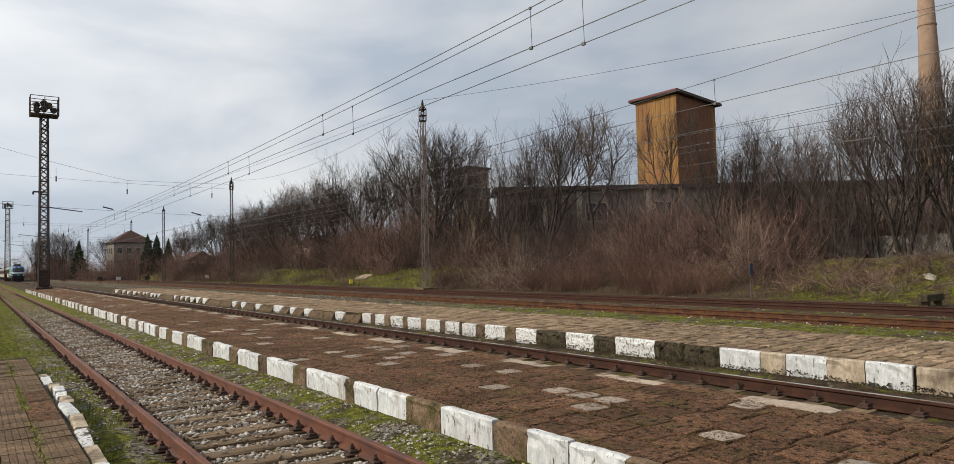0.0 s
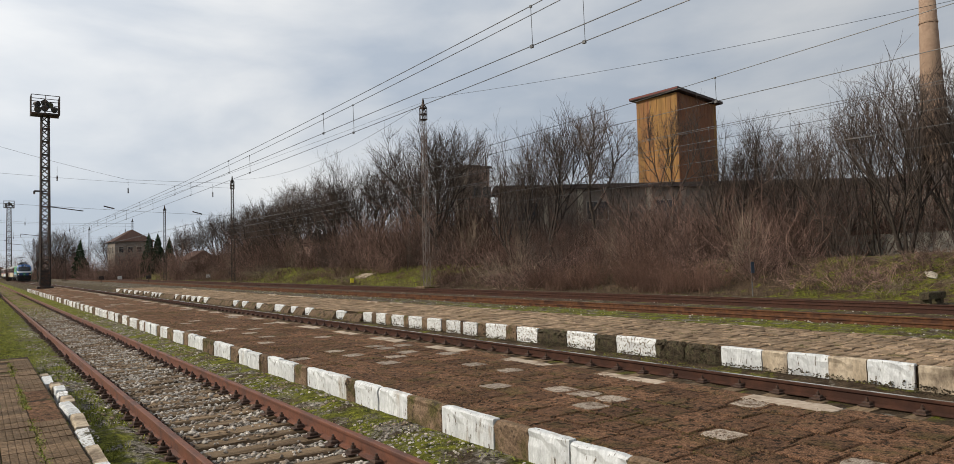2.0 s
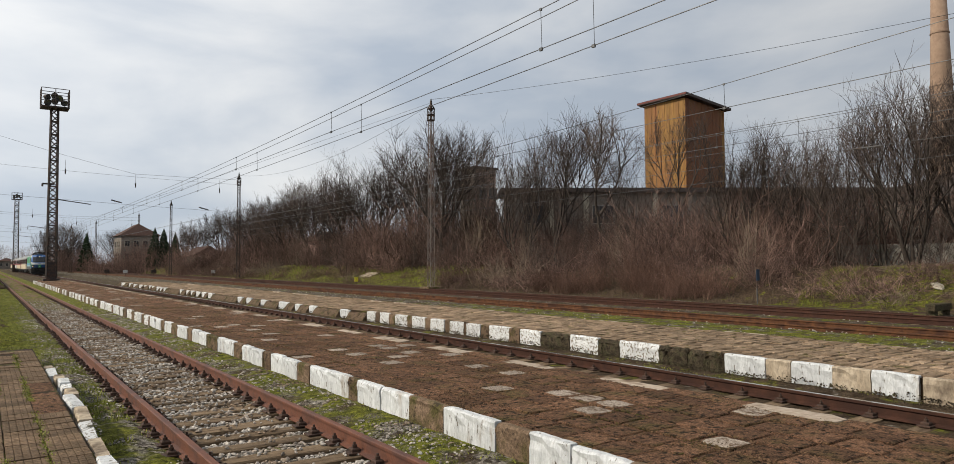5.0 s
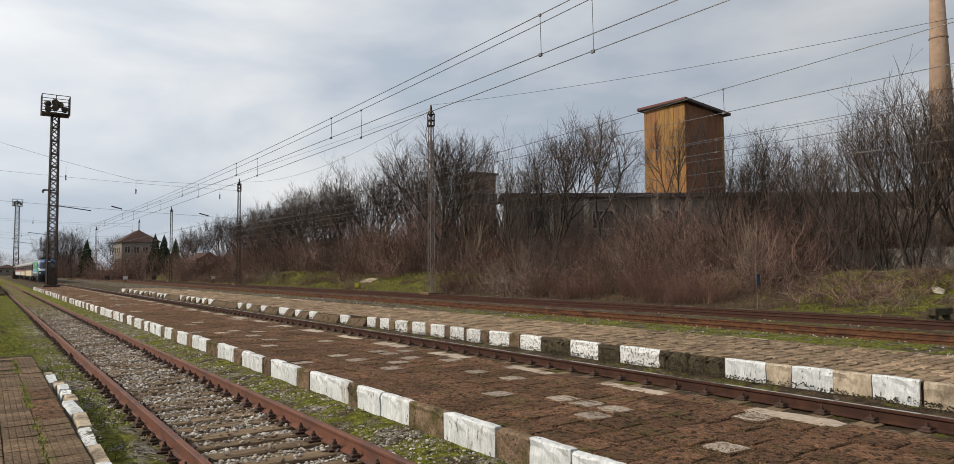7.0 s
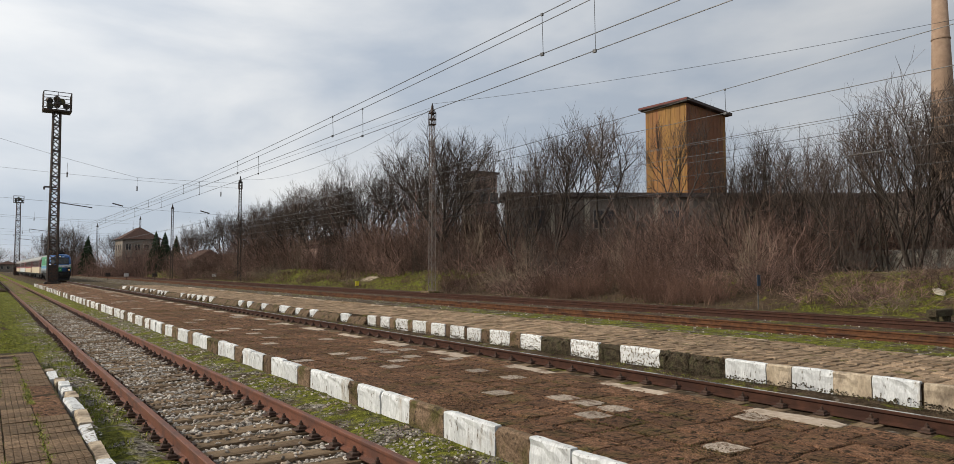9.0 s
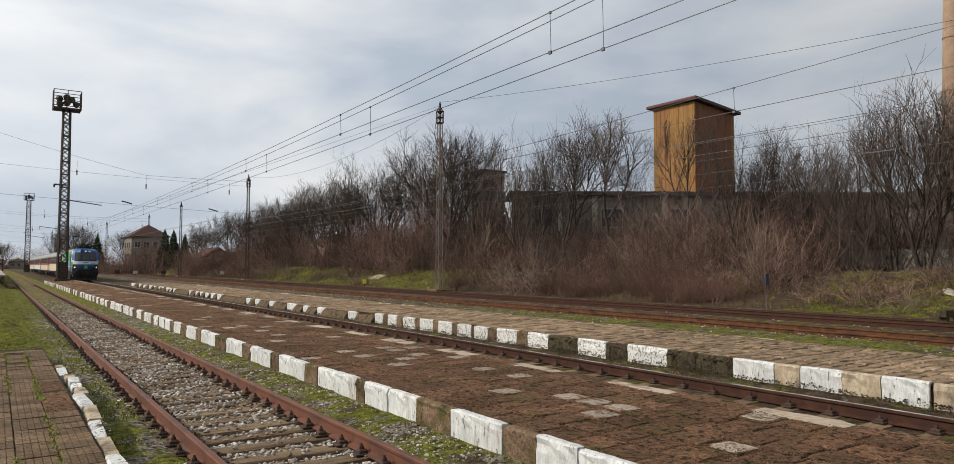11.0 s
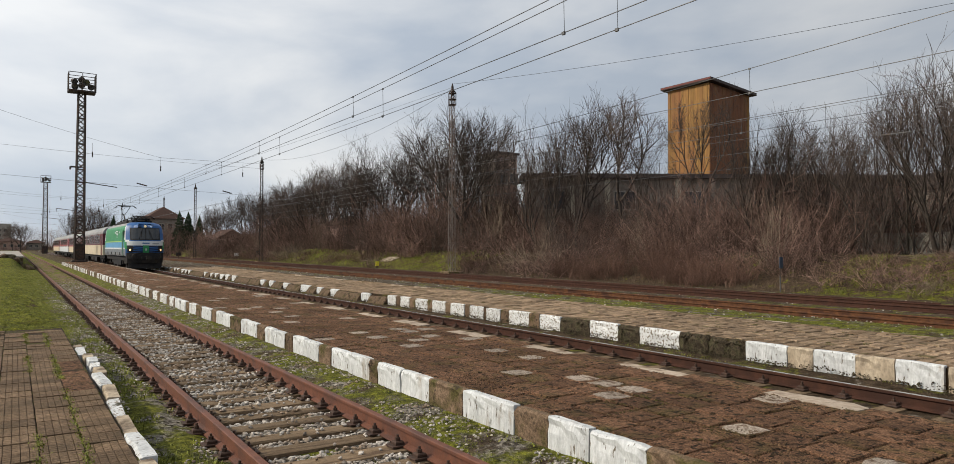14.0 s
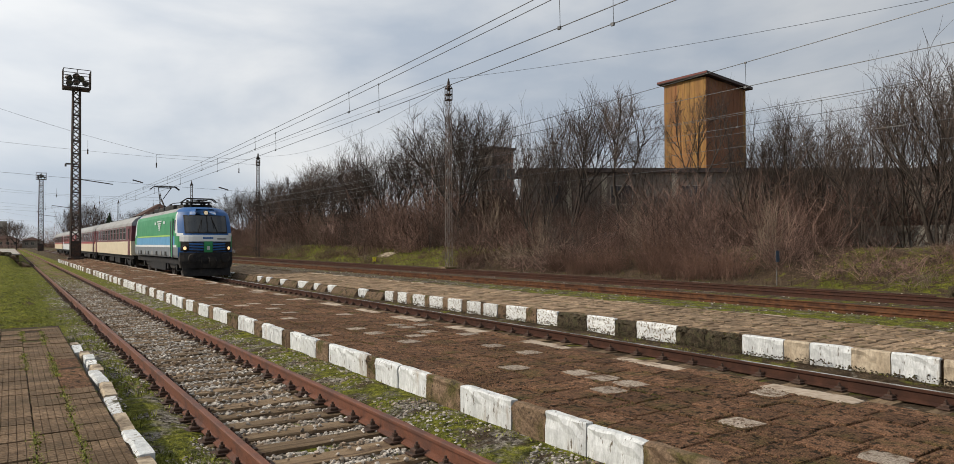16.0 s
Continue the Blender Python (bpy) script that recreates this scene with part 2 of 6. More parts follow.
BRUSH = mat("red_brown_brush", (0.095, 0.058, 0.046), (0.198, 0.130, 0.104), 1.5, 0.95, 0, 0, vary=0.35, island=0.75)
BRUSH_PALE = mat("pale_dry_stems", (0.15, 0.112, 0.083), (0.26, 0.20, 0.15), 1.5, 0.95, 0, 0, vary=0.2, island=0.3)
NEEDLE = mat("conifer_needles", (0.018, 0.032, 0.018), (0.04, 0.06, 0.03), 5, 0.9, 0, 0.3, island=0.3)
DARK = mat("dark_painted_steel", (0.022, 0.018, 0.016), (0.055, 0.042, 0.036), 8, 0.7, 0.3, 0.2, c3=(0.085, 0.045, 0.03), s3=2)
GALV = mat("dull_grey_steel", (0.075, 0.07, 0.066), (0.13, 0.122, 0.115), 8, 0.7, 0.2, 0.2, c3=(0.08, 0.05, 0.035), s3=2)
MAST = mat("pale_rusted_steel", (0.13, 0.105, 0.092), (0.22, 0.185, 0.165), 8, 0.7, 0.1, 0.2, c3=(0.12, 0.07, 0.048), s3=1.2)
WIRE = mat("dark_wire", (0.085, 0.083, 0.08), (0.14, 0.137, 0.135), 20, 0.4, 1.0, 0)
PORCELAIN = mat("insulator", (0.35, 0.34, 0.33), (0.5, 0.49, 0.47), 10, 0.3, 0, 0)
LAMP_GLASS = mat("floodlight_face", (0.10, 0.10, 0.10), (0.16, 0.16, 0.16), 10, 0.15, 0.5, 0)


def ground_material():
    """Earth, gravel, moss and dead leaves, shared out by the cover attribute and broken up by noise. Dark ends of
    gravel and moss paint shade.
    """
    m = bpy.data.materials.new("ground_cover")
    m.use_nodes = True
    n, l = m.node_tree.nodes, m.node_tree.links
    b = n["Principled BSDF"]
    b.inputs["Roughness"].default_value, b.inputs["Specular IOR Level"].default_value = 0.95, 0.1
    co, at = n.new("ShaderNodeTexCoord"), n.new("ShaderNodeAttribute")
    at.attribute_name = "cover"
    sep = n.new("ShaderNodeSeparateColor")
    l.new(at.outputs["Color"], sep.inputs["Color"])

    def noisy(s, detail=8, roughness=0.65):
        t = n.new("ShaderNodeTexNoise")
        t.inputs["Scale"].default_value, t.inputs["Detail"].default_value, t.inputs["Roughness"].default_value = s, detail, roughness
        l.new(co.outputs["Object"], t.inputs["Vector"])
        return t.outputs["Fac"]

    def two(v, a, c, lo=0.35, hi=0.65):
        r = n.new("ShaderNodeValToRGB")
        r.color_ramp.elements[0].position, r.color_ramp.elements[0].color = lo, (*a, 1)
        r.color_ramp.elements[1].position, r.color_ramp.elements[1].color = hi, (*c, 1)
        l.new(v, r.inputs["Fac"])
        return r.outputs["Color"]

    def cover(amount, s, soft=0.12):
        """1 where noise lies under the amount of cover."""
        d = n.new("ShaderNodeMath")
        d.operation = "SUBTRACT"
        t = noisy(s)
        sc = n.new("ShaderNodeMapRange")
        sc.inputs["From Min"].default_value, sc.inputs["From Max"].default_value = 0.28, 0.72
        l.new(t, sc.inputs["Value"])
        l.new(amount, d.inputs[0])
        l.new(sc.outputs["Result"], d.inputs[1])
        r = n.new("ShaderNodeMapRange")
        r.inputs["From Min"].default_value, r.inputs["From Max"].default_value = -soft, soft
        l.new(d.outputs["Value"], r.inputs["Value"])
        return r.outputs["Result"]

    def blend(f, a, c):
        x = n.new("ShaderNodeMix")
        x.data_type = "RGBA"
        l.new(f, x.inputs["Factor"])
        l.new(a, x.inputs[6])
        l.new(c, x.inputs[7])
        return x.outputs[2]

    col = two(noisy(5), (0.034, 0.023, 0.013), (0.095, 0.067, 0.043))
    vor = n.new("ShaderNodeTexVoronoi")
    vor.inputs["Scale"].default_value = 24
    l.new(co.outputs["Object"], vor.inputs["Vector"])
    # darkest cells paint the shade between the stones
    gcol = two(vor.outputs["Color"], (0.03, 0.023, 0.016), (0.30, 0.27, 0.23), 0.2, 0.8)
    col = blend(cover(sep.outputs["Green"], 2.2), col, gcol)
    col = blend(cover(sep.outputs["Blue"], 1.1), col, two(noisy(7), (0.036, 0.024, 0.016), (0.105, 0.07, 0.045)))
    # dark end of the moss paints shade among lumps and tufts
    col = blend(cover(sep.outputs["Red"], 1.7), col, two(noisy(8), (0.030, 0.034, 0.007), (0.215, 0.215, 0.028), 0.36, 0.66))
    sp = n.new("ShaderNodeMapRange")
    for key, val in zip(("From Min", "From Max", "To Min", "To Max"), (0.36, 0.64, 0.45, 1.5)):
        sp.inputs[key].default_value = val
    l.new(noisy(38, 5, 0.75), sp.inputs["Value"])
    sc = n.new("ShaderNodeVectorMath")
    sc.operation = "SCALE"
    l.new(col, sc.inputs[0])
    l.new(sp.outputs["Result"], sc.inputs["Scale"])
    l.new(sc.outputs["Vector"], b.inputs["Base Color"])
    bp = n.new("ShaderNodeBump")
    bp.inputs["Strength"].default_value, bp.inputs["Distance"].default_value = 1.0, 0.08
    l.new(noisy(22), bp.inputs["Height"])
    l.new(bp.outputs["Normal"], b.inputs["Normal"])
    return m


GROUND = ground_material()

# ---- plan: tracks run along +Y; X grows across them; z = 0 is the top of the rails ----
GAUGE = 1.507                     # between the middles of the two rail heads
T1, T2, T3, T4, T5 = 2.40, 8.32, 19.27, 24.15, 27.0
P1_EDGE, P2_LEFT, P2_RIGHT, P3_LEFT, P3_RIGHT = 0.84, 4.06, 6.80, 9.97, 13.25
P1_Z, P2_Z, P3_Z = 0.15, 0.21, 0.26


def smooth(a, b, x):
    t = min(1, max(0, (x - a) / (b - a)))
    return t * t * (3 - 2 * t)


def gz(x, y):
    """Height of the ground."""
    z = -0.13
    z += 0.13 * (1 - smooth(-0.2, 0.95, x)) + 0.02 * (1 - smooth(-6, -1, x))
    z -= 0.085 * smooth(1.3, 1.7, x) * (1 - smooth(3.2, 3.5, x))
    z += 0.045 * smooth(3.45, 3.95, x) * (1 - smooth(4.3, 5, x))
    z -= 0.06 * smooth(7.2, 7.5, x) * (1 - smooth(9.2, 9.6, x))
    z += 0.06 * smooth(9.4, 9.9, x) * (1 - smooth(10.5, 11, x))
    z += 0.10 * smooth(13.4, 15.2, x) * (1 - smooth(17.5, 18.5, x))
    for c in (19.27, 24.15):                                  # beds of the sidings lie a little lower
        z -= 0.045 * smooth(c - 1.5, c - 1.1, x) * (1 - smooth(c + 1.1, c + 1.5, x))
    edge = 28.4 + 0.5 * noise.noise((y * 0.12, 3.1, 0))
    z += (1.55 + 0.35 * noise.noise((y * 0.05, 7.7, 0))) * smooth(edge, edge + 6.5, x)
    z += 0.6 * smooth(45, 90, x)
    big = 0.16 * noise.noise((x * 0.35, y * 0.35, 1.5)) * (smooth(28, 31, x) + 0.5 * (1 - smooth(-1.5, 0.3, x)))
    z += (0.12 * noise.noise((x * 1.3, y * 1.3, 8.8)) + 0.10 * noise.noise((x * 3.1, y * 3.1, 5.8))) * (1 - smooth(0.3, 1.0, x)) * smooth(15, 18, y)
    z += 0.85 * smooth(58, 69, y) * (1 - smooth(-0.5, 0.95, x)) * (1 - smooth(150, 170, y))
    return z + big + 0.022 * noise.noise((x * 2.1, y * 2.1, 0.3)) + 0.012 * noise.noise((x * 6, y * 6, 4.0))


def cover_at(x, y):
    """Shares of moss, gravel and dead leaves."""
    moss, gravel, leaf = 0.25, 0.2, 0.1
    if x < 0.9:
        moss, gravel = 0.76, 0.04
    if 0.8 < x < 1.75:
        moss, gravel = 0.56, 0.75
    if 1.7 <= x < 3.1:
        moss, gravel = 0.22, 0.75
    if 3.1 <= x < 4.2:
        moss, gravel = 0.52, 0.5
    if y > 18 and 0.8 < x < 4.2:
        moss, gravel = max(moss, 0.22 + 0.52 * smooth(18, 42, y)), 0.6 - 0.45 * smooth(24, 46, y)
    if 6.5 < x < 10.2:
        moss, gravel = 0.25, 0.16
    if 13 < x < 18.2:
        moss, gravel = 0.56 - 0.3 * smooth(16, 34, y), 0.42
    if 18.2 <= x < 28.6:
        moss, gravel, leaf = 0.36 - 0.2 * smooth(14, 30, y), 0.36, 0.4
    if x >= 28.4:
        moss = 0.62 if y > 47 else (0.22 if y > 18 else 0.5)
        moss, gravel, leaf = moss * (1 - 0.75 * smooth(36, 41, x)), 0.05, 0.6
    if x > 120 or y > 260 or x < -60:
        moss, leaf = 0.35, 0.6
    return moss, gravel, leaf


def steps(*spans):
    out = []
    for a, b, d in spans:
        n = max(1, round((b - a) / d))
        out += [a + (b - a) * i / n for i in range(n)]
    return out + [spans[-1][1]]


def build_ground():
    xs = steps((-2500, -300, 550), (-300, -40, 65), (-40, -8, 4), (-8, -1.2, 0.25), (-1.2, 4.3, 0.16), (4.3, 6.8, 0.5), (6.8, 10.1, 0.22), (10.1, 13, 0.7),
               (13, 28, 0.45), (28, 44, 0.6), (44, 120, 8), (120, 300, 60), (300, 2500, 550))
    ys = steps((-600, -60, 90), (-60, -6, 6), (-6, 2, 1), (2, 26, 0.22), (26, 60, 0.55), (60, 130, 1.6), (130, 260, 6), (260, 500, 40), (500, 3500, 600))
    v = [(x, y, gz(x, y)) for y in ys for x in xs]
    nx = len(xs)
    f = [(j * nx + i, j * nx + i + 1, (j + 1) * nx + i + 1, (j + 1) * nx + i) for j in range(len(ys) - 1) for i in range(nx - 1)]
    me = soup("ground", v, f, GROUND, True)
    at = me.color_attributes.new("cover", "FLOAT_COLOR", "POINT")
    at.data.foreach_set("color", np.array([(*cover_at(x, y), 1) for y in ys for x in xs], np.float32).ravel())
    solo("ground", me, None, "mossy gravel and earth between the tracks, rising to a bank", "ground", kind="structure")


build_ground()

# ---- tracks ----
RAIL_PROFILE = [(-0.075, -0.17), (0.075, -0.17), (0.075, -0.158), (0.014, -0.138), (0.011, -0.045), (0.036, -0.036), (0.036, -0.008), (0.028, 0.0),
                (-0.028, 0.0), (-0.036, -0.008), (-0.036, -0.036), (-0.011, -0.045), (-0.014, -0.138), (-0.075, -0.158)]


def clip_mesh(name="rail_clip"):
    """A ribbed plate with a clamp and its bolt, the rail on its left."""
    g = Geo()
    g.box(-0.02, 0.17, -0.075, 0.075, -0.176, -0.160, 0.004)
    g.box(0.03, 0.125, -0.05, 0.05, -0.162, -0.125, 0.012)
    g.tube(((0.08, 0, -0.128), (0.08, 0, -0.095)), 0.026, 6)
    g.tube(((0.08, 0, -0.096), (0.08, 0, -0.068)), 0.013, 6)
    return g.mesh(name, CLIP)


CLIP_R = clip_mesh()
ROT180 = Matrix.Rotation(math.pi, 4, "Z")


def sleeper_mesh(k, half=1.25):
    rnd = random.Random(50 + k)
    w, rings = 0.115 + rnd.uniform(-0.012, 0.012), []
    for i in range(7):
        x = -half + 2 * half * i / 6
        j = [rnd.uniform(-0.010, 0.010) for _ in range(4)]
        rings.append([(x, -w + j[0], -0.30), (x, w + j[1], -0.30), (x, w + j[1], -0.186 + j[2] * 0.5), (x, w - 0.02, -0.176 + j[3] * 0.5), (x, -w + 0.02, -0.176 + j[2] * 0.5), (x, -w + j[0], -0.186 + j[3] * 0.5)])
    return Geo().loft(rings).mesh("sleeper", SLEEPER)


SLEEPERS = [sleeper_mesh(k) for k in range(5)]


def track(name, centre, label, rail_mat, shiny=False, y0=-25, y1=420, near=(0, 0), step=0.5, clips=True, dz=0.0, far_end=130, phase=0.286, one=False):
    t = thing(name, label, "railway track", kind="structure")
    for s in (-1, 1):
        if one and s > 0:
            continue
        x = centre + s * GAUGE / 2
        part("rail", Geo().prism([(x + px, pz + dz) for px, pz in RAIL_PROFILE], y0, y1), rail_mat, t)
        if shiny:
            part("running_surface", Geo().box(x - 0.030, x + 0.030, y0, y1, dz - 0.003, dz + 0.0015), RAIL_TOP, t, "bright worn running surface")
    rnd, rest, rest_clips = random.Random(len(name)), Geo(), Geo()
    n0, n1 = math.ceil((y0 - phase) / step), int((far_end - phase) / step)
    for k in range(n0, n1):
        y = phase + k * step + rnd.uniform(-0.02, 0.02)
        if near[0] <= y <= near[1]:
            sl = part("sleeper", SLEEPERS[k % 5], None, t, at=pose(centre + rnd.uniform(-0.03, 0.03), y, dz, 0, 0, rnd.uniform(-1.2, 1.2)))
            if clips:
                for s in (-1, 1):
                    for o in (-1, 1):
                        m = Matrix.Translation((s * GAUGE / 2 + o * 0.03, 0, 0.012))
                        part("rail_clip", CLIP_R, None, sl, at=m if o > 0 else m @ ROT180)
        else:
            low = 0.035 if y > 30 else 0.0
            rest.box(centre - 1.25, centre + 1.25, y - 0.115, y + 0.115, -0.3 + dz, -0.176 + dz - low, 0.015)
            if clips and y < 80:
                for s in (-1, 1):
                    for o in (-1, 1):
                        x = centre + s * GAUGE / 2 + o * 0.08
                        rest_clips.box(x - 0.05, x + 0.05, y - 0.06, y + 0.06, -0.17 + dz, -0.10 + dz, 0.015)
    tagged(part("far_sleepers", rest, SLEEPER, t), kind="stuff")
    if rest_clips.v:
        tagged(part("far_rail_clips", rest_clips, CLIP, t), kind="stuff")
    return t


track("track_1", T1, "disused rusty rails on weathered sleepers in pale ballast", RUST, near=(4, 34))
track("track_2", T2, "running track with brown rails and polished rail heads between platforms", RUST_DARK, True, near=(2, 26), step=0.6)
track("track_3", T3, "rusty siding track in mossy gravel", RUST_OLD, near=(2, 44), step=0.6, clips=False)
track("track_4", T4, "dark red rusty siding track", RUST_DARK, near=(4, 44), step=0.6, clips=False)
track("track_5", T5, "half-buried dark rail along the bank", RUST_DARK, near=(0, 0), step=0.6, clips=False, dz=-0.05, y0=11.2, one=True)


def stones(name, spots, lo, hi, material, flat=0.7, seed=3):
    """Broken stones: dented icosahedra."""
    rng = np.random.default_rng(seed)
    g = (1 + 5 ** 0.5) / 2
    base = np.array([(-1, g, 0), (1, g, 0), (-1, -g, 0), (1, -g, 0), (0, -1, g), (0, 1, g), (0, -1, -g), (0, 1, -g), (g, 0, -1), (g, 0, 1), (-g, 0, -1), (-g, 0, 1)]) / 1.9
    tri = np.array([(0, 11, 5), (0, 5, 1), (0, 1, 7), (0, 7, 10), (0, 10, 11), (1, 5, 9), (5, 11, 4), (11, 10, 2), (10, 7, 6), (7, 1, 8),
                    (3, 9, 4), (3, 4, 2), (3, 2, 6), (3, 6, 8), (3, 8, 9), (4, 9, 5), (2, 4, 11), (6, 2, 10), (8, 6, 7), (9, 8, 1)])
    n = len(spots)
    size = rng.uniform(lo, hi, (n, 1, 1)) * rng.uniform(0.6, 1.25, (n, 1, 3)) * np.array([1, 1, flat])
    v = base[None] * rng.uniform(0.72, 1.18, (n, 12, 1))
    a = rng.uniform(0, 2 * np.pi, n)
    tilt = rng.uniform(-0.6, 0.6, n)
    v = v * size
    y, z = v[..., 1] * np.cos(tilt)[:, None] - v[..., 2] * np.sin(tilt)[:, None], v[..., 1] * np.sin(tilt)[:, None] + v[..., 2] * np.cos(tilt)[:, None]
    x = v[..., 0] * np.cos(a)[:, None] - y * np.sin(a)[:, None]
    y = v[..., 0] * np.sin(a)[:, None] + y * np.cos(a)[:, None]
    v = np.stack([x, y, z], -1) + np.asarray(spots)[:, None, :]
    return soup(name, v.reshape(-1, 3), (tri[None] + 12 * np.arange(n)[:, None, None]).reshape(-1, 3), material)


def scatter_ballast():
    rnd, spots, side = random.Random(11), [], []
    for _ in range(36000):                                   # between the rails and on the shoulders of the near track
        y = 3.2 + 60 * rnd.random() ** 1.9
        x = rnd.uniform(1.72, 3.09) if rnd.random() < 0.70 else (rnd.uniform(0.95, 1.62) if rnd.random() < 0.45 else rnd.uniform(3.2, 4.0))
        inside = 1.72 < x < 3.09
        if y > 22 and rnd.random() < (y - 22) / 26:
            continue
        if not inside and noise.noise((x * 1.3, y * 0.8, 9)) < -0.12:
            continue
        off = ((y - 0.286 + 0.25) % 0.5) - 0.25
        if inside and abs(off) < 0.13:
            if rnd.random() < max(0.35, 0.95 - 0.06 * max(0, y - 7)):
                continue
            z = -0.165
        else:
            z = gz(x, y) + rnd.uniform(-0.005, (0.012 if y < 9 else 0.04) if inside else 0.012)
        (spots if inside else side).append((x, y, z))
    solo("ballast", stones("ballast", side, 0.008, 0.026, STONE, 0.6, 6), None, "small stones strewn beside the near track", "gravel", kind="stuff")
    solo("ballast", stones("ballast", spots, 0.012, 0.035, STONE), None, "loose grey crushed stone on the near track", "gravel", kind="stuff")
    spots = []
    for _ in range(3000):
        x = rnd.choice((rnd.uniform(13.4, 18.4), rnd.uniform(13.4, 18.4), rnd.uniform(18.4, 27.5), rnd.uniform(18.6, 20.4)))
        y = 2 + 50 * rnd.random() ** 1.3
        if noise.noise((x * 0.7, y * 0.5, 2)) > -0.1:
            spots.append((x, y, gz(x, y) + 0.01))
    solo("ballast", stones("ballast", spots, 0.012, 0.034, STONE, seed=5), None, "scattered pale stones along the sidings", "gravel", kind="stuff")


scatter_ballast()


# ---- platforms ----
def block_mesh(name, ln, w, h, c, seed, material):
    """A curb stone of length ln along y, its edges worn unevenly; origin at its base, inner upper corner x = w."""
    rough = material is CURB_BLACK
    rnd, rings, n = random.Random(seed), [], 16 if rough else 6
    k = 2.6 if rough else 1.0
    for i in range(n + 1):
        y = ln * i / n
        a, b, e = rnd.uniform(-0.012, 0.012) * k, rnd.uniform(-0.010, 0.006) * k, rnd.uniform(0.6, 1.6) * c * k
        sh = 0.006 if i in (0, n) else 0
        rings.append([(0.0 + a * 0.4 + sh, y, -0.25), (-0.012 * (k - 1) * rnd.random() + a * 0.7 + sh, y, h * 0.3), (0.0 - a + sh, y, h * 0.65), (0.0 + a + sh, y, h - e + b), (e + a, y, h + b - sh), (w, y, h + b * 0.5 - sh), (w, y, -0.25)])
    return Geo().loft(rings).mesh(name, material)


def curb_run(parent, x, z, spans, seed, w=0.28):
    """spans: (start, end, material)."""
    for k, (a, b, m) in enumerate(spans):
        cut = [a, (a + b) / 2 + 0.05, b] if b - a > 1.15 else [a, b]
        for q in range(len(cut) - 1):
            me = block_mesh("curb_stone", cut[q + 1] - cut[q] - 0.012, w, z, 0.02, seed + 7 * k + q, m)
            rnd = random.Random(seed + k * 3 + q)
            part("curb_stone", me, None, parent, at=pose(x + rnd.uniform(-0.012, 0.012), cut[q] + 0.006, rnd.uniform(-0.012, 0.006), 0, rnd.uniform(-0.8, 0.8), rnd.uniform(-0.25, 0.25)))


def tile_mesh(name, lx, ly, h, c, material, seed):
    rnd = random.Random(seed)
    g = Geo().box(-lx / 2, lx / 2, -ly / 2, ly / 2, -h, 0, c)
    g.v = [(x + rnd.uniform(-0.006, 0.006), y + rnd.uniform(-0.006, 0.006), z + rnd.uniform(-0.004, 0.003)) for x, y, z in g.v]
    return g.mesh(name, material)


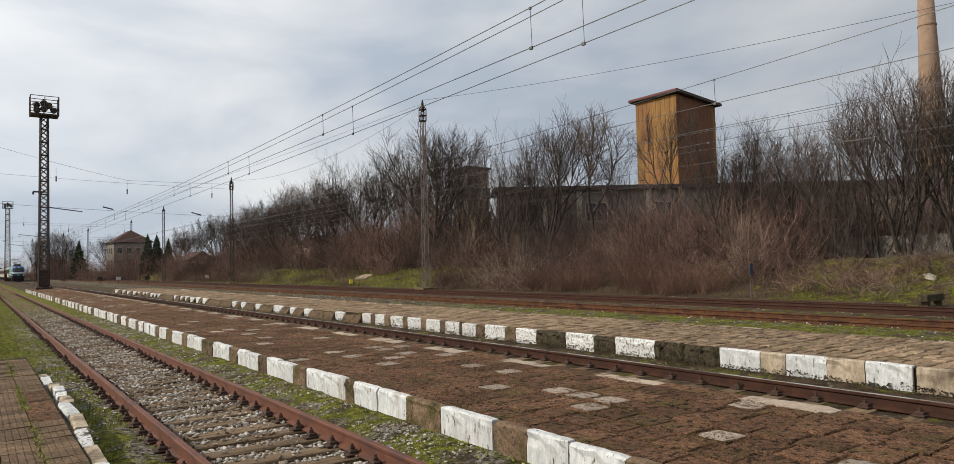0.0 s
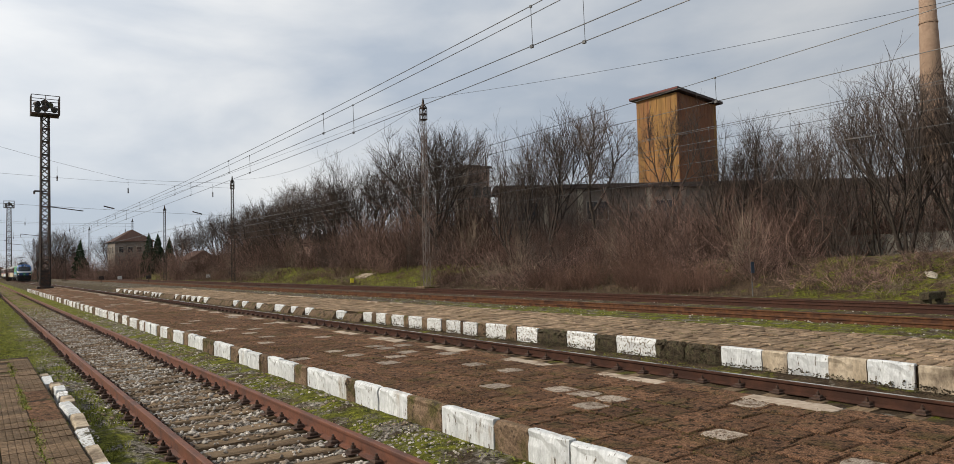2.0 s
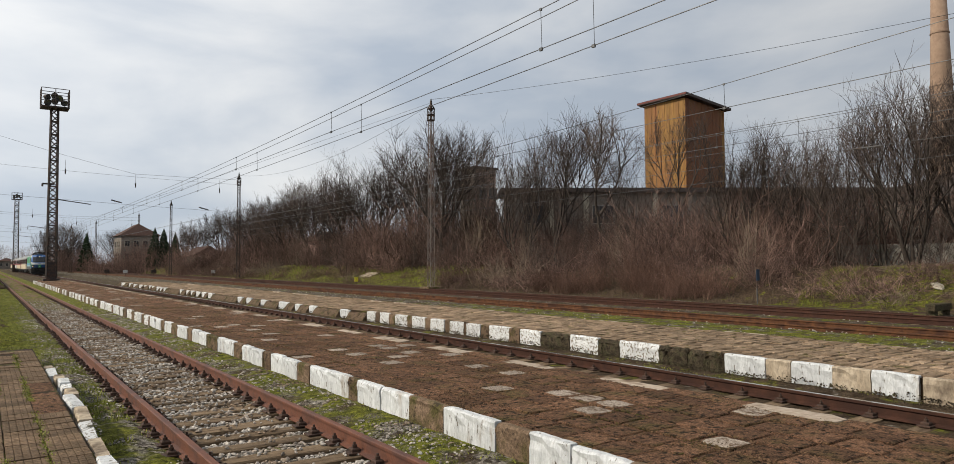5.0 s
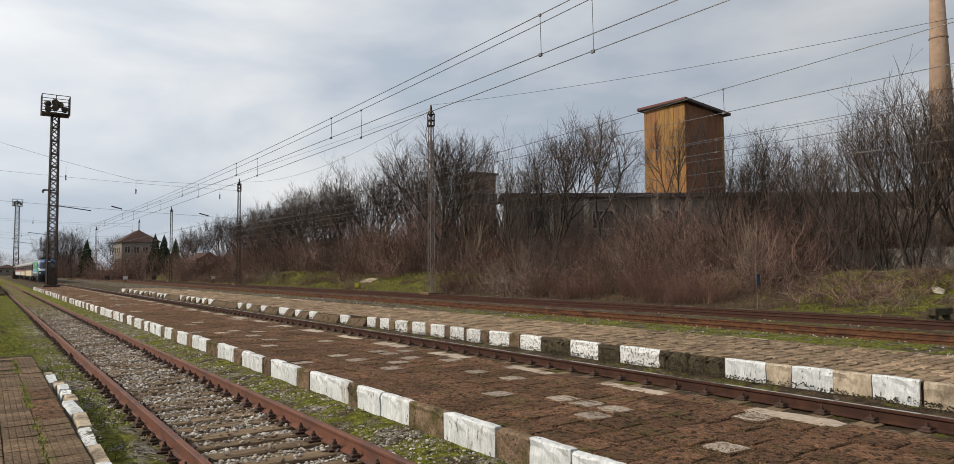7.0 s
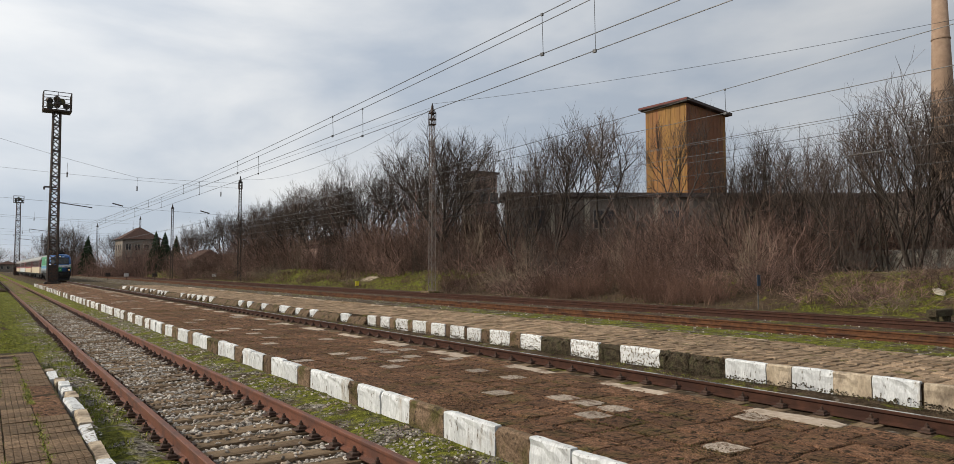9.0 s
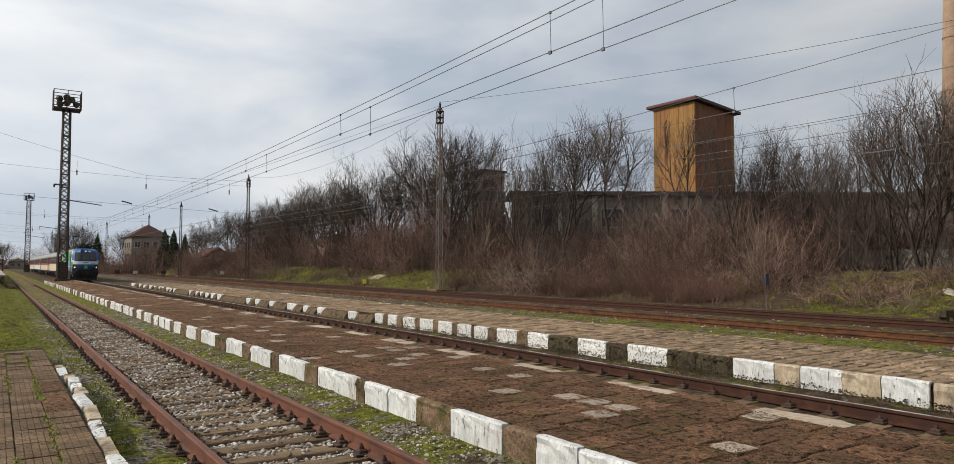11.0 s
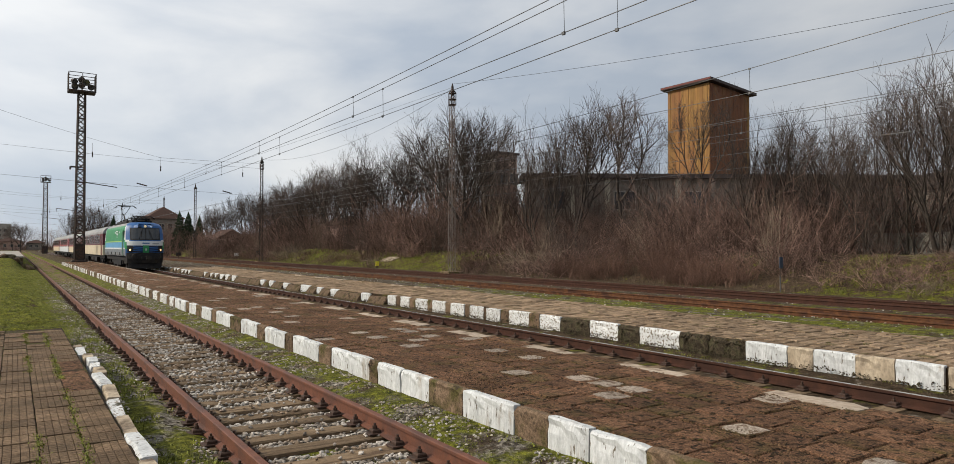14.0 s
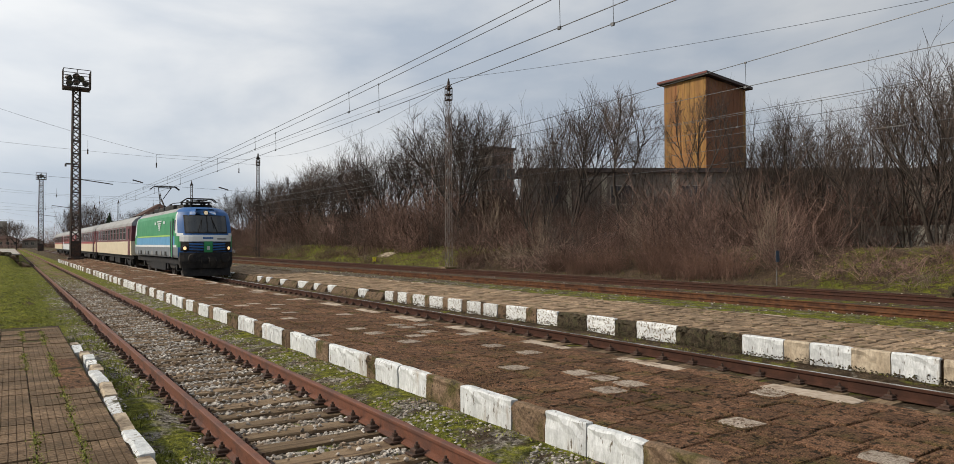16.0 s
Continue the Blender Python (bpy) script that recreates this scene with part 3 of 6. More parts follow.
def platform_1():
    p = thing("platform_1", "low near platform of scored clay tiles with a broken painted edge", "platform", kind="structure")
    y1 = 16.4
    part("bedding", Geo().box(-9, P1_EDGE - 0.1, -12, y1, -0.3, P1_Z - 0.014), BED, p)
    cells = []
    for k in range(4):                                        # tiles scored into small squares
        g, n, w = Geo(), 5, 0.298
        g.box(-w / 2, w / 2, -w / 2, w / 2, -0.05, -0.008)
        for i in range(n):
            for j in range(n):
                g.box(-w / 2 + w * i / n + 0.0025, -w / 2 + w * (i + 1) / n - 0.0025, -w / 2 + w * j / n + 0.0025, -w / 2 + w * (j + 1) / n - 0.0025, -0.008, 0.0, 0.0025)
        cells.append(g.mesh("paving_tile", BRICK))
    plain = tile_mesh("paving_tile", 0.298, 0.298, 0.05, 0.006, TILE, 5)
    rnd, n, far = random.Random(21), 0, Geo()
    for i in range(30):
        x = P1_EDGE - 0.27 - i * 0.308
        for j in range(70):
            y = -5.0 + j * 0.304 + (i % 2) * 0.15 + rnd.uniform(-0.006, 0.006)
            if y > y1 - 0.2 - 0.12 * (i % 3) or (y > 12.5 and rnd.random() < 0.045 * (y - 12.5)):
                continue
            z = P1_Z + rnd.uniform(-0.007, 0.005) + 0.012 * noise.noise((x * 1.2, y * 0.8, 2))
            if y > 4.6 and x > -1.45 and n < 300:
                n += 1
                flat = i == 0 and 9 < y < 11.6
                part("paving_tile", plain if flat else cells[rnd.randrange(4)], None, p, at=pose(x, y, z, rnd.uniform(-1.2, 1.2), rnd.uniform(-1.2, 1.2), rnd.uniform(-1, 1)))
            else:
                far.box(x - 0.147, x + 0.147, y - 0.147, y + 0.147, z - 0.05, z, 0.005)
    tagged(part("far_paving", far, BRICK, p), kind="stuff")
    W, O, T = WHITE, WHITE_WORN, CURB_TAN
    spans = [(2.0, 2.8, T), (2.8, 3.6, W), (3.6, 4.4, T), (4.4, 5.3, W), (5.3, 6.05, T), (6.05, 6.9, W), (6.9, 7.7, T), (7.7, 8.6, O), (8.6, 9.45, T), (9.45, 10.4, W), (10.4, 10.95, T), (10.95, 11.33, O),
             (11.33, 11.85, W), (11.85, 12.35, T), (12.35, 13.3, W), (13.3, 13.6, T)]
    for k, (a, b, m) in enumerate(spans):                     # the row bulges towards the track where the edge has slipped
        me = block_mesh("curb_stone", b - a - 0.02, 0.125, 0.40, 0.02, 300 + k, m)
        out = 0.09 * math.exp(-(((a + b) / 2 - 10.8) / 1.4) ** 2)
        part("curb_stone", me, None, p, at=pose(0.735 + out + rnd.uniform(-0.012, 0.012), a, P1_Z - 0.40 + rnd.uniform(-0.02, 0.015), 0, rnd.uniform(-2.5, 2.5), rnd.uniform(-3, 3)))


def platform_2():
    p = thing("platform_2", "brown tiled island platform with black-and-white painted curb", "platform", kind="structure")
    y0, y1 = -14.0, 84.0
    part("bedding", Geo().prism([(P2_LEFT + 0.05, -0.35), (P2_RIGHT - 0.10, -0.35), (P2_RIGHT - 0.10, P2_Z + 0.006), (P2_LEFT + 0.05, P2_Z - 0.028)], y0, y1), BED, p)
    spans = [(-1.2, 0.0, WHITE), (0.0, 0.5, CURB), (0.5, 1.7, WHITE), (1.7, 2.3, CURB), (2.3, 3.3, WHITE), (3.3, 3.99, CURB), (3.99, 5.2, WHITE), (5.2, 5.73, CURB), (5.73, 6.67, WHITE), (6.67, 7.42, CURB), (7.42, 8.82, WHITE),
             (8.82, 9.11, CURB), (9.11, 10.5, WHITE), (10.5, 11.02, CURB), (11.02, 12.29, WHITE), (12.29, 12.65, CURB)]
    rnd, y = random.Random(8), 12.65
    for a, b in ((12.72, 13.95), (14.48, 15.69), (16.59, 18.0), (18.43, 19.49), (20.21, 21.13), (21.54, 22.25), (22.4, 23.13), (23.42, 24.11), (24.53, 25.84),
                 (26.43, 27.42), (28.22, 28.95), (29.05, 30.54), (30.86, 32.6), (32.7, 34.17), (35.16, 35.99)):
        spans += [(y, a, CURB), (a, b, WHITE if b < 24 else WHITE_WORN)]
        y = b
    while y < y1:
        d = rnd.uniform(0.4, 0.8)
        a = rnd.uniform(0.8, 1.3)
        spans += [(y, y + d, CURB), (y + d, y + d + a, WHITE_WORN if rnd.random() < 0.8 else CURB)]
        y += a + d
    curb_run(p, P2_LEFT, P2_Z, spans, 40, 0.09)
    # paving: half-metre tiles in five rows, some worn down to a pale terrazzo; pale far ones paint sheen
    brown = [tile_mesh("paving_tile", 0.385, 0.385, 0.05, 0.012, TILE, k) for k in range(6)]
    worn = []
    for k in range(5):                                        # the worn, pale middle of a tile
        q = random.Random(80 + k)
        ring = []
        for i in range(24):
            c, si = math.cos(6.283 * i / 24), math.sin(6.283 * i / 24)
            r = q.uniform(0.145, 0.172) / max(abs(c), abs(si)) ** 0.75
            ring.append((c * r, si * r))
        worn.append(Geo().loft([[(x, y, -0.004) for x, y in ring], [(x * 0.97, y * 0.97, 0.0025) for x, y in ring]]).mesh("worn_patch", TILE_PALE))
    far, pale, n = Geo(), Geo(), 0
    for j in range(int((y1 - 1.5) / 0.4)):
        for i in range(6):
            x, y = P2_LEFT + 0.09 + 0.202 + i * 0.40, 1.5 + j * 0.4 + 0.08 * (i % 2)
            z = P2_Z + 0.035 * (i / 5) + rnd.uniform(-0.004, 0.003)
            if n < 300 and y > 2.6:
                n += 1
                tile = part("paving_tile", brown[rnd.randrange(6)], None, p, at=pose(x, y, z, rnd.uniform(-0.9, 0.9), rnd.uniform(-0.9, 0.9), rnd.uniform(-0.9, 0.9)))
                if rnd.random() < (0.06 if i < 2 else (0.24 if y < 7.5 else 0.12)):
                    part("worn_patch", worn[rnd.randrange(5)], None, tile, "pale worn terrazzo patch", at=pose(rnd.uniform(-0.02, 0.02), rnd.uniform(-0.02, 0.02), 0.001, 0, 0, 90 * rnd.randrange(4) + rnd.uniform(-5, 5)))
            else:
                # scattered pale tiles stand in for the sheen of far paving
                (pale if rnd.random() < (0.11 if noise.noise((y * 0.35, 2, 2)) > 0.05 else 0.03) else far).box(x - 0.192, x + 0.192, y - 0.192, y + 0.192, z - 0.05, z + rnd.uniform(-0.004, 0.006), 0.012)
    tagged(part("far_paving", far, TILE, p), kind="stuff")
    tagged(part("far_worn_paving", pale, TILE_PALE, p), kind="stuff")
    # edge slabs on the side of the running track, pale and brown by turns
    y, k = 0.6, 0
    while y < y1:
        ln = rnd.uniform(0.95, 1.15)
        me = block_mesh("edge_slab", ln - 0.015, 0.30, 0.30, 0.012, 600 + k, SLAB if k % 2 else TILE)
        part("edge_slab", me, None, p, at=pose(P2_RIGHT, y + ln, P2_Z + 0.04 - 0.30 + rnd.uniform(-0.01, 0.008), 0, 0, 180))
        y += ln
        k += 1
    # soil crumbs and moss gathered on the joints
    spots = []
    for _ in range(44000):
        x, y = rnd.uniform(P2_LEFT + 0.1, P2_RIGHT - 0.25), 2 + 26 * rnd.random() ** 1.5
        joint = min(abs(((x - P2_LEFT - 0.09) / 0.40 + 0.5) % 1 - 0.5), abs(((y - 1.3) / 0.4 + 0.5) % 1 - 0.5))
        if noise.noise((x * 1.1, y * 0.8, 5)) + (0.4 if joint < 0.06 else 0) > 0.32:
            spots.append((x, y, P2_Z + 0.035 * (x - P2_LEFT) / 2.4 + rnd.uniform(-0.004, 0.004)))
    tagged(part("soil_crumbs", stones("soil_crumbs", spots, 0.004, 0.012, MOSS, 0.7, 12), None, p), kind="stuff")


MOSS = mat("moss_and_dirt", (0.055, 0.034, 0.019), (0.175, 0.108, 0.062), 20, 0.95, 0, 0, c3=(0.060, 0.058, 0.014), s3=0.9, lo=0.5, hi=0.62, island=0.5)


def platform_3():
    p = thing("platform_3", "far platform of pale brown paving rows with a crumbling painted edge", "platform", kind="structure")
    y0, y1 = -14.0, 70.0
    part("bedding", Geo().box(P3_LEFT + 0.05, P3_RIGHT - 0.05, y0, 22, -0.35, P3_Z - 0.03).box(P3_LEFT + 0.05, P3_RIGHT - 0.05, 22, y1, -0.35, P3_Z - 0.08), BED, p)
    W, T, B, O = WHITE, CURB_TAN, CURB_BLACK, WHITE_WORN
    spans = [(1.2, 2.2, T), (2.2, 2.9, W), (2.9, 3.55, T), (3.55, 4.3, T), (4.34, 4.95, W), (4.95, 5.49, T), (5.49, 6.13, W), (6.13, 6.55, T), (6.55, 7.29, W),
             (7.29, 8.66, B), (8.66, 9.63, O), (9.63, 10.19, B), (10.19, 11.01, O), (11.01, 11.97, B), (11.97, 12.7, O)]
    rnd, y = random.Random(18), 12.7
    for a, b in ((13.08, 13.87), (14.23, 14.84), (14.97, 15.63), (15.87, 16.58), (16.87, 17.61), (17.89, 18.63), (19.01, 19.6), (19.89, 20.5)):
        spans += [(y, a, CURB), (a, b, O)]
        y = b
    curb_run(p, P3_LEFT, P3_Z, spans, 900, 0.09)
    # further along the edge has sunk: single painted stones stand in a crumbling earth bank
    sunk, y = [], 20.5
    for a, b in ((21.76, 22.54), (24.69, 25.34), (26.21, 26.79), (27.66, 28.59), (30.19, 30.9), (32.29, 32.92), (33.67, 34.25), (38.83, 39.69), (40.33, 41.25), (41.52, 42.49),
                 (43.06, 43.79), (44.24, 44.86), (45.8, 46.45), (50.53, 51.31), (51.7, 52.51), (52.71, 53.55), (54.84, 55.29), (55.74, 56.43), (57.86, 58.6), (59.1, 60.3),
                 (61.72, 63.0), (63.97, 65.4), (67.3, 68.9)):
        me = block_mesh("curb_stone", b - a, 0.12, 0.21, 0.03, int(a * 10), W if a < 38 else O)
        part("curb_stone", me, None, p, at=pose(P3_LEFT + rnd.uniform(-0.03, 0.02), a, rnd.uniform(-0.02, 0.02), 0, rnd.uniform(-3, 3), rnd.uniform(-2, 2)))
        sunk.append((y, a))
        y = b
    g = Geo()
    for a, b in sunk + [(68.9, y1)]:
        n = max(3, int((b - a) / 0.14))
        rings = []
        for k in range(n + 1):
            yy = a + (b - a) * k / n
            h = 0.14 + 0.07 * noise.noise((yy * 1.7, 4, 0)) + 0.04 * noise.noise((yy * 6, 1, 0))
            q = 0.05 * noise.noise((yy * 2.6, 9, 0))
            rings.append([(P3_LEFT - 0.18 + q, yy, -0.25), (P3_LEFT - 0.12 + q, yy, -0.06 + 0.3 * h), (P3_LEFT - 0.01 + q, yy, h), (P3_LEFT + 0.12, yy, 0.2 + 0.3 * q), (P3_LEFT + 0.2, yy, -0.25)])
        g.loft(rings)
    part("earth_edge", g, CURB, p, "crumbling earth edge of the sunken platform")
    # crumbled stones and plaster at the foot of the curb
    spots = []
    for _ in range(4200):
        y = 2 + 34 * rnd.random() ** 1.3
        d = 0.05 + 0.06 * noise.noise((y * 1.9, 0, 2)) + 0.03 * noise.noise((y * 7, 0, 2))
        u = rnd.random()
        spots.append((P3_LEFT - 0.005 - 0.16 * u, y, -0.10 + max(0.0, d + 0.05) * (1 - u)))
    tagged(part("curb_rubble", stones("curb_rubble", spots, 0.006, 0.02, CURB_BLACK, 0.8, 9), None, p), kind="stuff")
    rows = [tile_mesh("paving_tile", 0.285, 0.178, 0.05, 0.014, TILE_FAR, 70 + k) for k in range(5)]
    far, n = Geo(), 0
    for j in range(int((y1 - 1.5) / 0.2)):
        for i in range(10):
            x, y = P3_LEFT + 0.10 + 0.15 + i * 0.305, 1.5 + j * 0.2 + 0.03 * (i % 2)
            z = P3_Z + rnd.uniform(-0.016, 0.006) + 0.02 * noise.noise((x, y * 0.7, 0)) - 0.05 * smooth(20, 26, y)
            if n < 300 and y > 5.4:
                n += 1
                part("paving_tile", rows[rnd.randrange(5)], None, p, at=pose(x, y, z, rnd.uniform(-2.5, 2.5), rnd.uniform(-2, 2), rnd.uniform(-2, 2)))
            elif y < 40 or j % 2 == 0:
                h = 0.089 if y < 40 else 0.19
                far.box(x - 0.142, x + 0.142, y - h, y + h, z - 0.05, z, 0.012)
    tagged(part("far_paving", far, TILE_FAR, p), kind="stuff")
    y = 0.5
    while y < 60:
        part("edge_slab", block_mesh("edge_slab", 0.98, 0.12, 0.3, 0.01, int(y * 7), SLAB if rnd.random() < 0.35 else TILE_FAR), None, p, at=pose(P3_RIGHT, y + 1, P3_Z - 0.31 + rnd.uniform(-0.02, 0.01), 0, 0, 180))
        y += 1.0


platform_1()
platform_2()
platform_3()

# ---- masts, floodlights and overhead line ----
def lattice(g, x, y, z0, z1, w0, w1, n, leg=0.05, brace=0.028, power=0.0):
    """Four corner legs and zigzag bracing, tapering."""
    def c(k, i):
        t = k / n
        w = (w0 + (w1 - w0) * t) / 2
        sx, sy = ((-1, -1), (1, -1), (1, 1), (-1, 1))[i]
        return (x + sx * w, y + sy * w, z0 + (z1 - z0) * t)
    for i in range(4):
        g.bar(c(0, i), c(n, i), leg)
    for k in range(n):
        for i in range(4):
            a, b = i, (i + 1) % 4
            g.bar(c(k, a if k % 2 else b), c(k + 1, b if k % 2 else a), brace)
            if k % 2 == 0:
                g.bar(c(k, a), c(k, b), brace)
    return g


def flood_mast(x, y, z0, z1, w0=1.08, w1=0.74, panels=26):
    t = thing("floodlight_mast", "tall dark lattice mast with a railed floodlight platform", "light mast", "floodlight masts", at=pose(x, y, 0))
    part("footing", Geo().box(-0.7, 0.7, -0.7, 0.7, z0 - 0.5, z0 + 0.22, 0.05), DARK, t)
    part("base_plate", Geo().box(-w0 / 2 - 0.02, w0 / 2 + 0.02, -w0 / 2 - 0.02, w0 / 2 + 0.02, z0 + 0.2, z0 + 1.9, 0.02), DARK, t)
    zt = z1 - 1.9
    part("shaft", lattice(Geo(), 0, 0, z0 + 0.3, zt, w0, w1, panels, 0.13, 0.075), DARK, t)
    hw, hd = 1.2, 0.85
    g = Geo()
    g.box(-hw, hw, -hd, hd, zt, zt + 0.16)
    part("deck", g, DARK, t)
    for zz in (zt + 0.65, zt + 1.25, z1):
        for a, b in (((-hw, -hd), (hw, -hd)), ((hw, -hd), (hw, hd)), ((hw, hd), (-hw, hd)), ((-hw, hd), (-hw, -hd))):
            part("rail", Geo().bar((*a, zz), (*b, zz), 0.05), DARK, t)
    for a in ((-hw, -hd), (0, -hd), (hw, -hd), (hw, 0), (hw, hd), (0, hd), (-hw, hd), (-hw, 0)):
        part("post", Geo().bar((*a, zt), (*a, z1), 0.05), DARK, t)
    for lx, lz, ang in ((-0.75, 1.05, 35), (-0.05, 0.75, 0), (-0.1, 1.3, 10), (0.42, 1.1, -20), (0.85, 0.65, -40), (-0.7, 0.55, 20)):
        lamp = Geo()
        lamp.tube([(0, 0.34, 0), (0, 0.22, 0), (0, -0.12, 0), (0, -0.2, 0)], [0.10, 0.19, 0.31, 0.33], 12)
        ob = part("floodlight", lamp, DARK, t, at=pose(lx, -0.35, zt + lz, 22, 0, ang))
        part("lens", Geo().tube([(0, -0.2, 0), (0, -0.215, 0)], [0.30, 0.28], 12), LAMP_GLASS, ob)
    g = Geo()
    g.bar((-0.9, 0, z0 + (z1 - z0) * 0.505), (0.1, 0, z0 + (z1 - z0) * 0.505), 0.12)
    g.bar((-0.9, 0, z0 + (z1 - z0) * 0.505), (-0.9, 0, z0 + (z1 - z0) * 0.49), 0.12)
    part("bracket", g, DARK, t)


flood_mast(5.4, 81.0, P2_Z, 19.3, 0.82, 0.6)
flood_mast(7.0, 228, 0.0, 21.6, 1.3, 0.9, 24)


def catenary_mast(x, y, z1, w0=0.62, w1=0.30, panels=18, m=GALV):
    t = thing("catenary_mast", "slim dark grey lattice steel mast of the overhead line", "catenary mast", "catenary masts", at=pose(x, y, 0))
    z0 = gz(x, y)
    part("footing", Geo().box(-0.6, 0.6, -0.6, 0.6, z0 - 0.6, z0 + 0.2, 0.05), CURB, t)
    part("shaft", lattice(Geo(), 0, 0, z0 + 0.15, z1 - 0.9, w0, w1, panels, 0.045, 0.02), m, t)
    g, q = Geo(), w1 / 2 + 0.06
    for zz in (z1 - 1.6, z1 - 1.2, z1 - 0.75) if y < 100 else ():  # cage of hoops round the head of the near masts
        for a, b in (((-q, -q), (q, -q)), ((q, -q), (q, q)), ((q, q), (-q, q)), ((-q, q), (-q, -q))):
            g.bar((*a, zz), (*b, zz), 0.07)
    for a in ((-q, -q), (q, -q), (q, q), (-q, q)):
        g.bar((*a, z1 - (1.6 if y < 100 else 0.95)), (*a, z1 - 0.75), 0.05)
        g.bar((*a, z1 - 0.75), (0, 0, z1 - 0.35), 0.05)
    g.tube([(0, 0, z1 - 0.9), (0, 0, z1 - 0.25), (0, 0, z1)], [0.13, 0.09, 0.03], 8)
    part("cap", g, DARK, t)
    return t


MASTS = [(26.6, 43.6, 13.9), (25.9, 88.5, 13.3), (25.3, 124.3, 12.5), (22.9, 199.0, 13.1), (32.5, 197.5, 15.2), (15.5, 176.0, 10.5), (-6.5, 150, 12.5), (-9, 230, 13), (14.5, 260, 13)]
for mx, my, mz in MASTS:
    catenary_mast(mx, my, mz, 0.38, 0.26, 24, m=MAST if my < 60 else DARK)


def sagged(p, q, sag=0.0, n=12):
    p, q = Vector(p), Vector(q)
    return [p.lerp(q, i / n) - Vector((0, 0, 4 * sag * (i / n) * (1 - i / n))) for i in range(n + 1)]


def wire(p, q, sag=0.0, r=0.012, n=12, name="wire"):
    ob = solo(name, Geo().tube(sagged(p, q, sag, n), r, 5), WIRE, "thin dark overhead wire", "overhead wire", "overhead wires")
    return ob


def catenary(x, z_contact, z_mess, y0, y1, spans, r=0.0085, phase=5.0, rise=0.0, sag=0.3, mess_rise=0.0):
    """Contact wire, messenger sagging from span to span, droppers between; rise: how far both climb towards the near end."""
    t = thing("overhead_line", "contact wire hung by droppers from a messenger wire", "overhead line", "overhead lines")
    up = lambda y: rise * (max(0.0, 40.0 - y) / 52.0) ** 2
    step = (y1 - y0) / spans
    messenger = lambda y: z_mess + mess_rise * (max(0.0, 40.0 - y) / 52.0) ** 2 + sag * (0.67 - 4 * (((y - y0) / step) % 1) * (1 - ((y - y0) / step) % 1))
    ys = [y0 + 2.0 * i for i in range(int(60 / 2))] + [y0 + 60 + 6.0 * i for i in range(int((y1 - y0 - 60) / 6) + 1)]
    part("contact_wire", Geo().tube([(x, y, z_contact + up(y)) for y in ys], r, 5), WIRE, t)
    part("messenger_wire", Geo().tube([(x, y, messenger(y)) for y in ys], r, 5), WIRE, t)
    y = phase - 18.0
    while y < y1 - 6:
        zt, zc = messenger(y), z_contact + up(y)
        g = Geo().tube([(x, y, zt), (x + 0.02, y, zc)], 0.007, 4)
        g.box(x - 0.018, x + 0.018, y - 0.035, y + 0.035, zc - 0.035, zc + 0.02)
        g.box(x - 0.014, x + 0.014, y - 0.025, y + 0.025, zt - 0.03, zt + 0.015)
        part("dropper", g, WIRE, t)
        y += 9.0


catenary(8.36, 5.35, 5.945, -12, 368, 8, phase=8.6, rise=0.35, sag=0.0, mess_rise=1.25)
catenary(7.78, 5.42, 5.82, -12, 368, 8, phase=9.3, rise=0.22, sag=0.0, mess_rise=1.1)
catenary(14.3, 5.45, 5.50, -12, 368, 8, phase=10.2, sag=0.0, mess_rise=1.6)
catenary(19.3, 5.50, 5.97, -12, 368, 8, sag=0.1)
catenary(24.2, 5.63, 7.0, -12, 368, 8)
catenary(27.0, 5.40, 6.75, -12, 368, 8)
# feeders that leave the mast head
wire((26.6, 43.6, 13.85), (37.7, 13.2, 13.6), 0.35)
wire((37.7, 13.2, 13.6), (48, -14, 14.0), 0.2)
wire((26.6, 43.6, 13.6), (8.36, 95.0, 6.6), 0.15, 0.010)
wire((26.6, 43.6, 13.5), (25.9, 88.5, 12.9), 1.6)


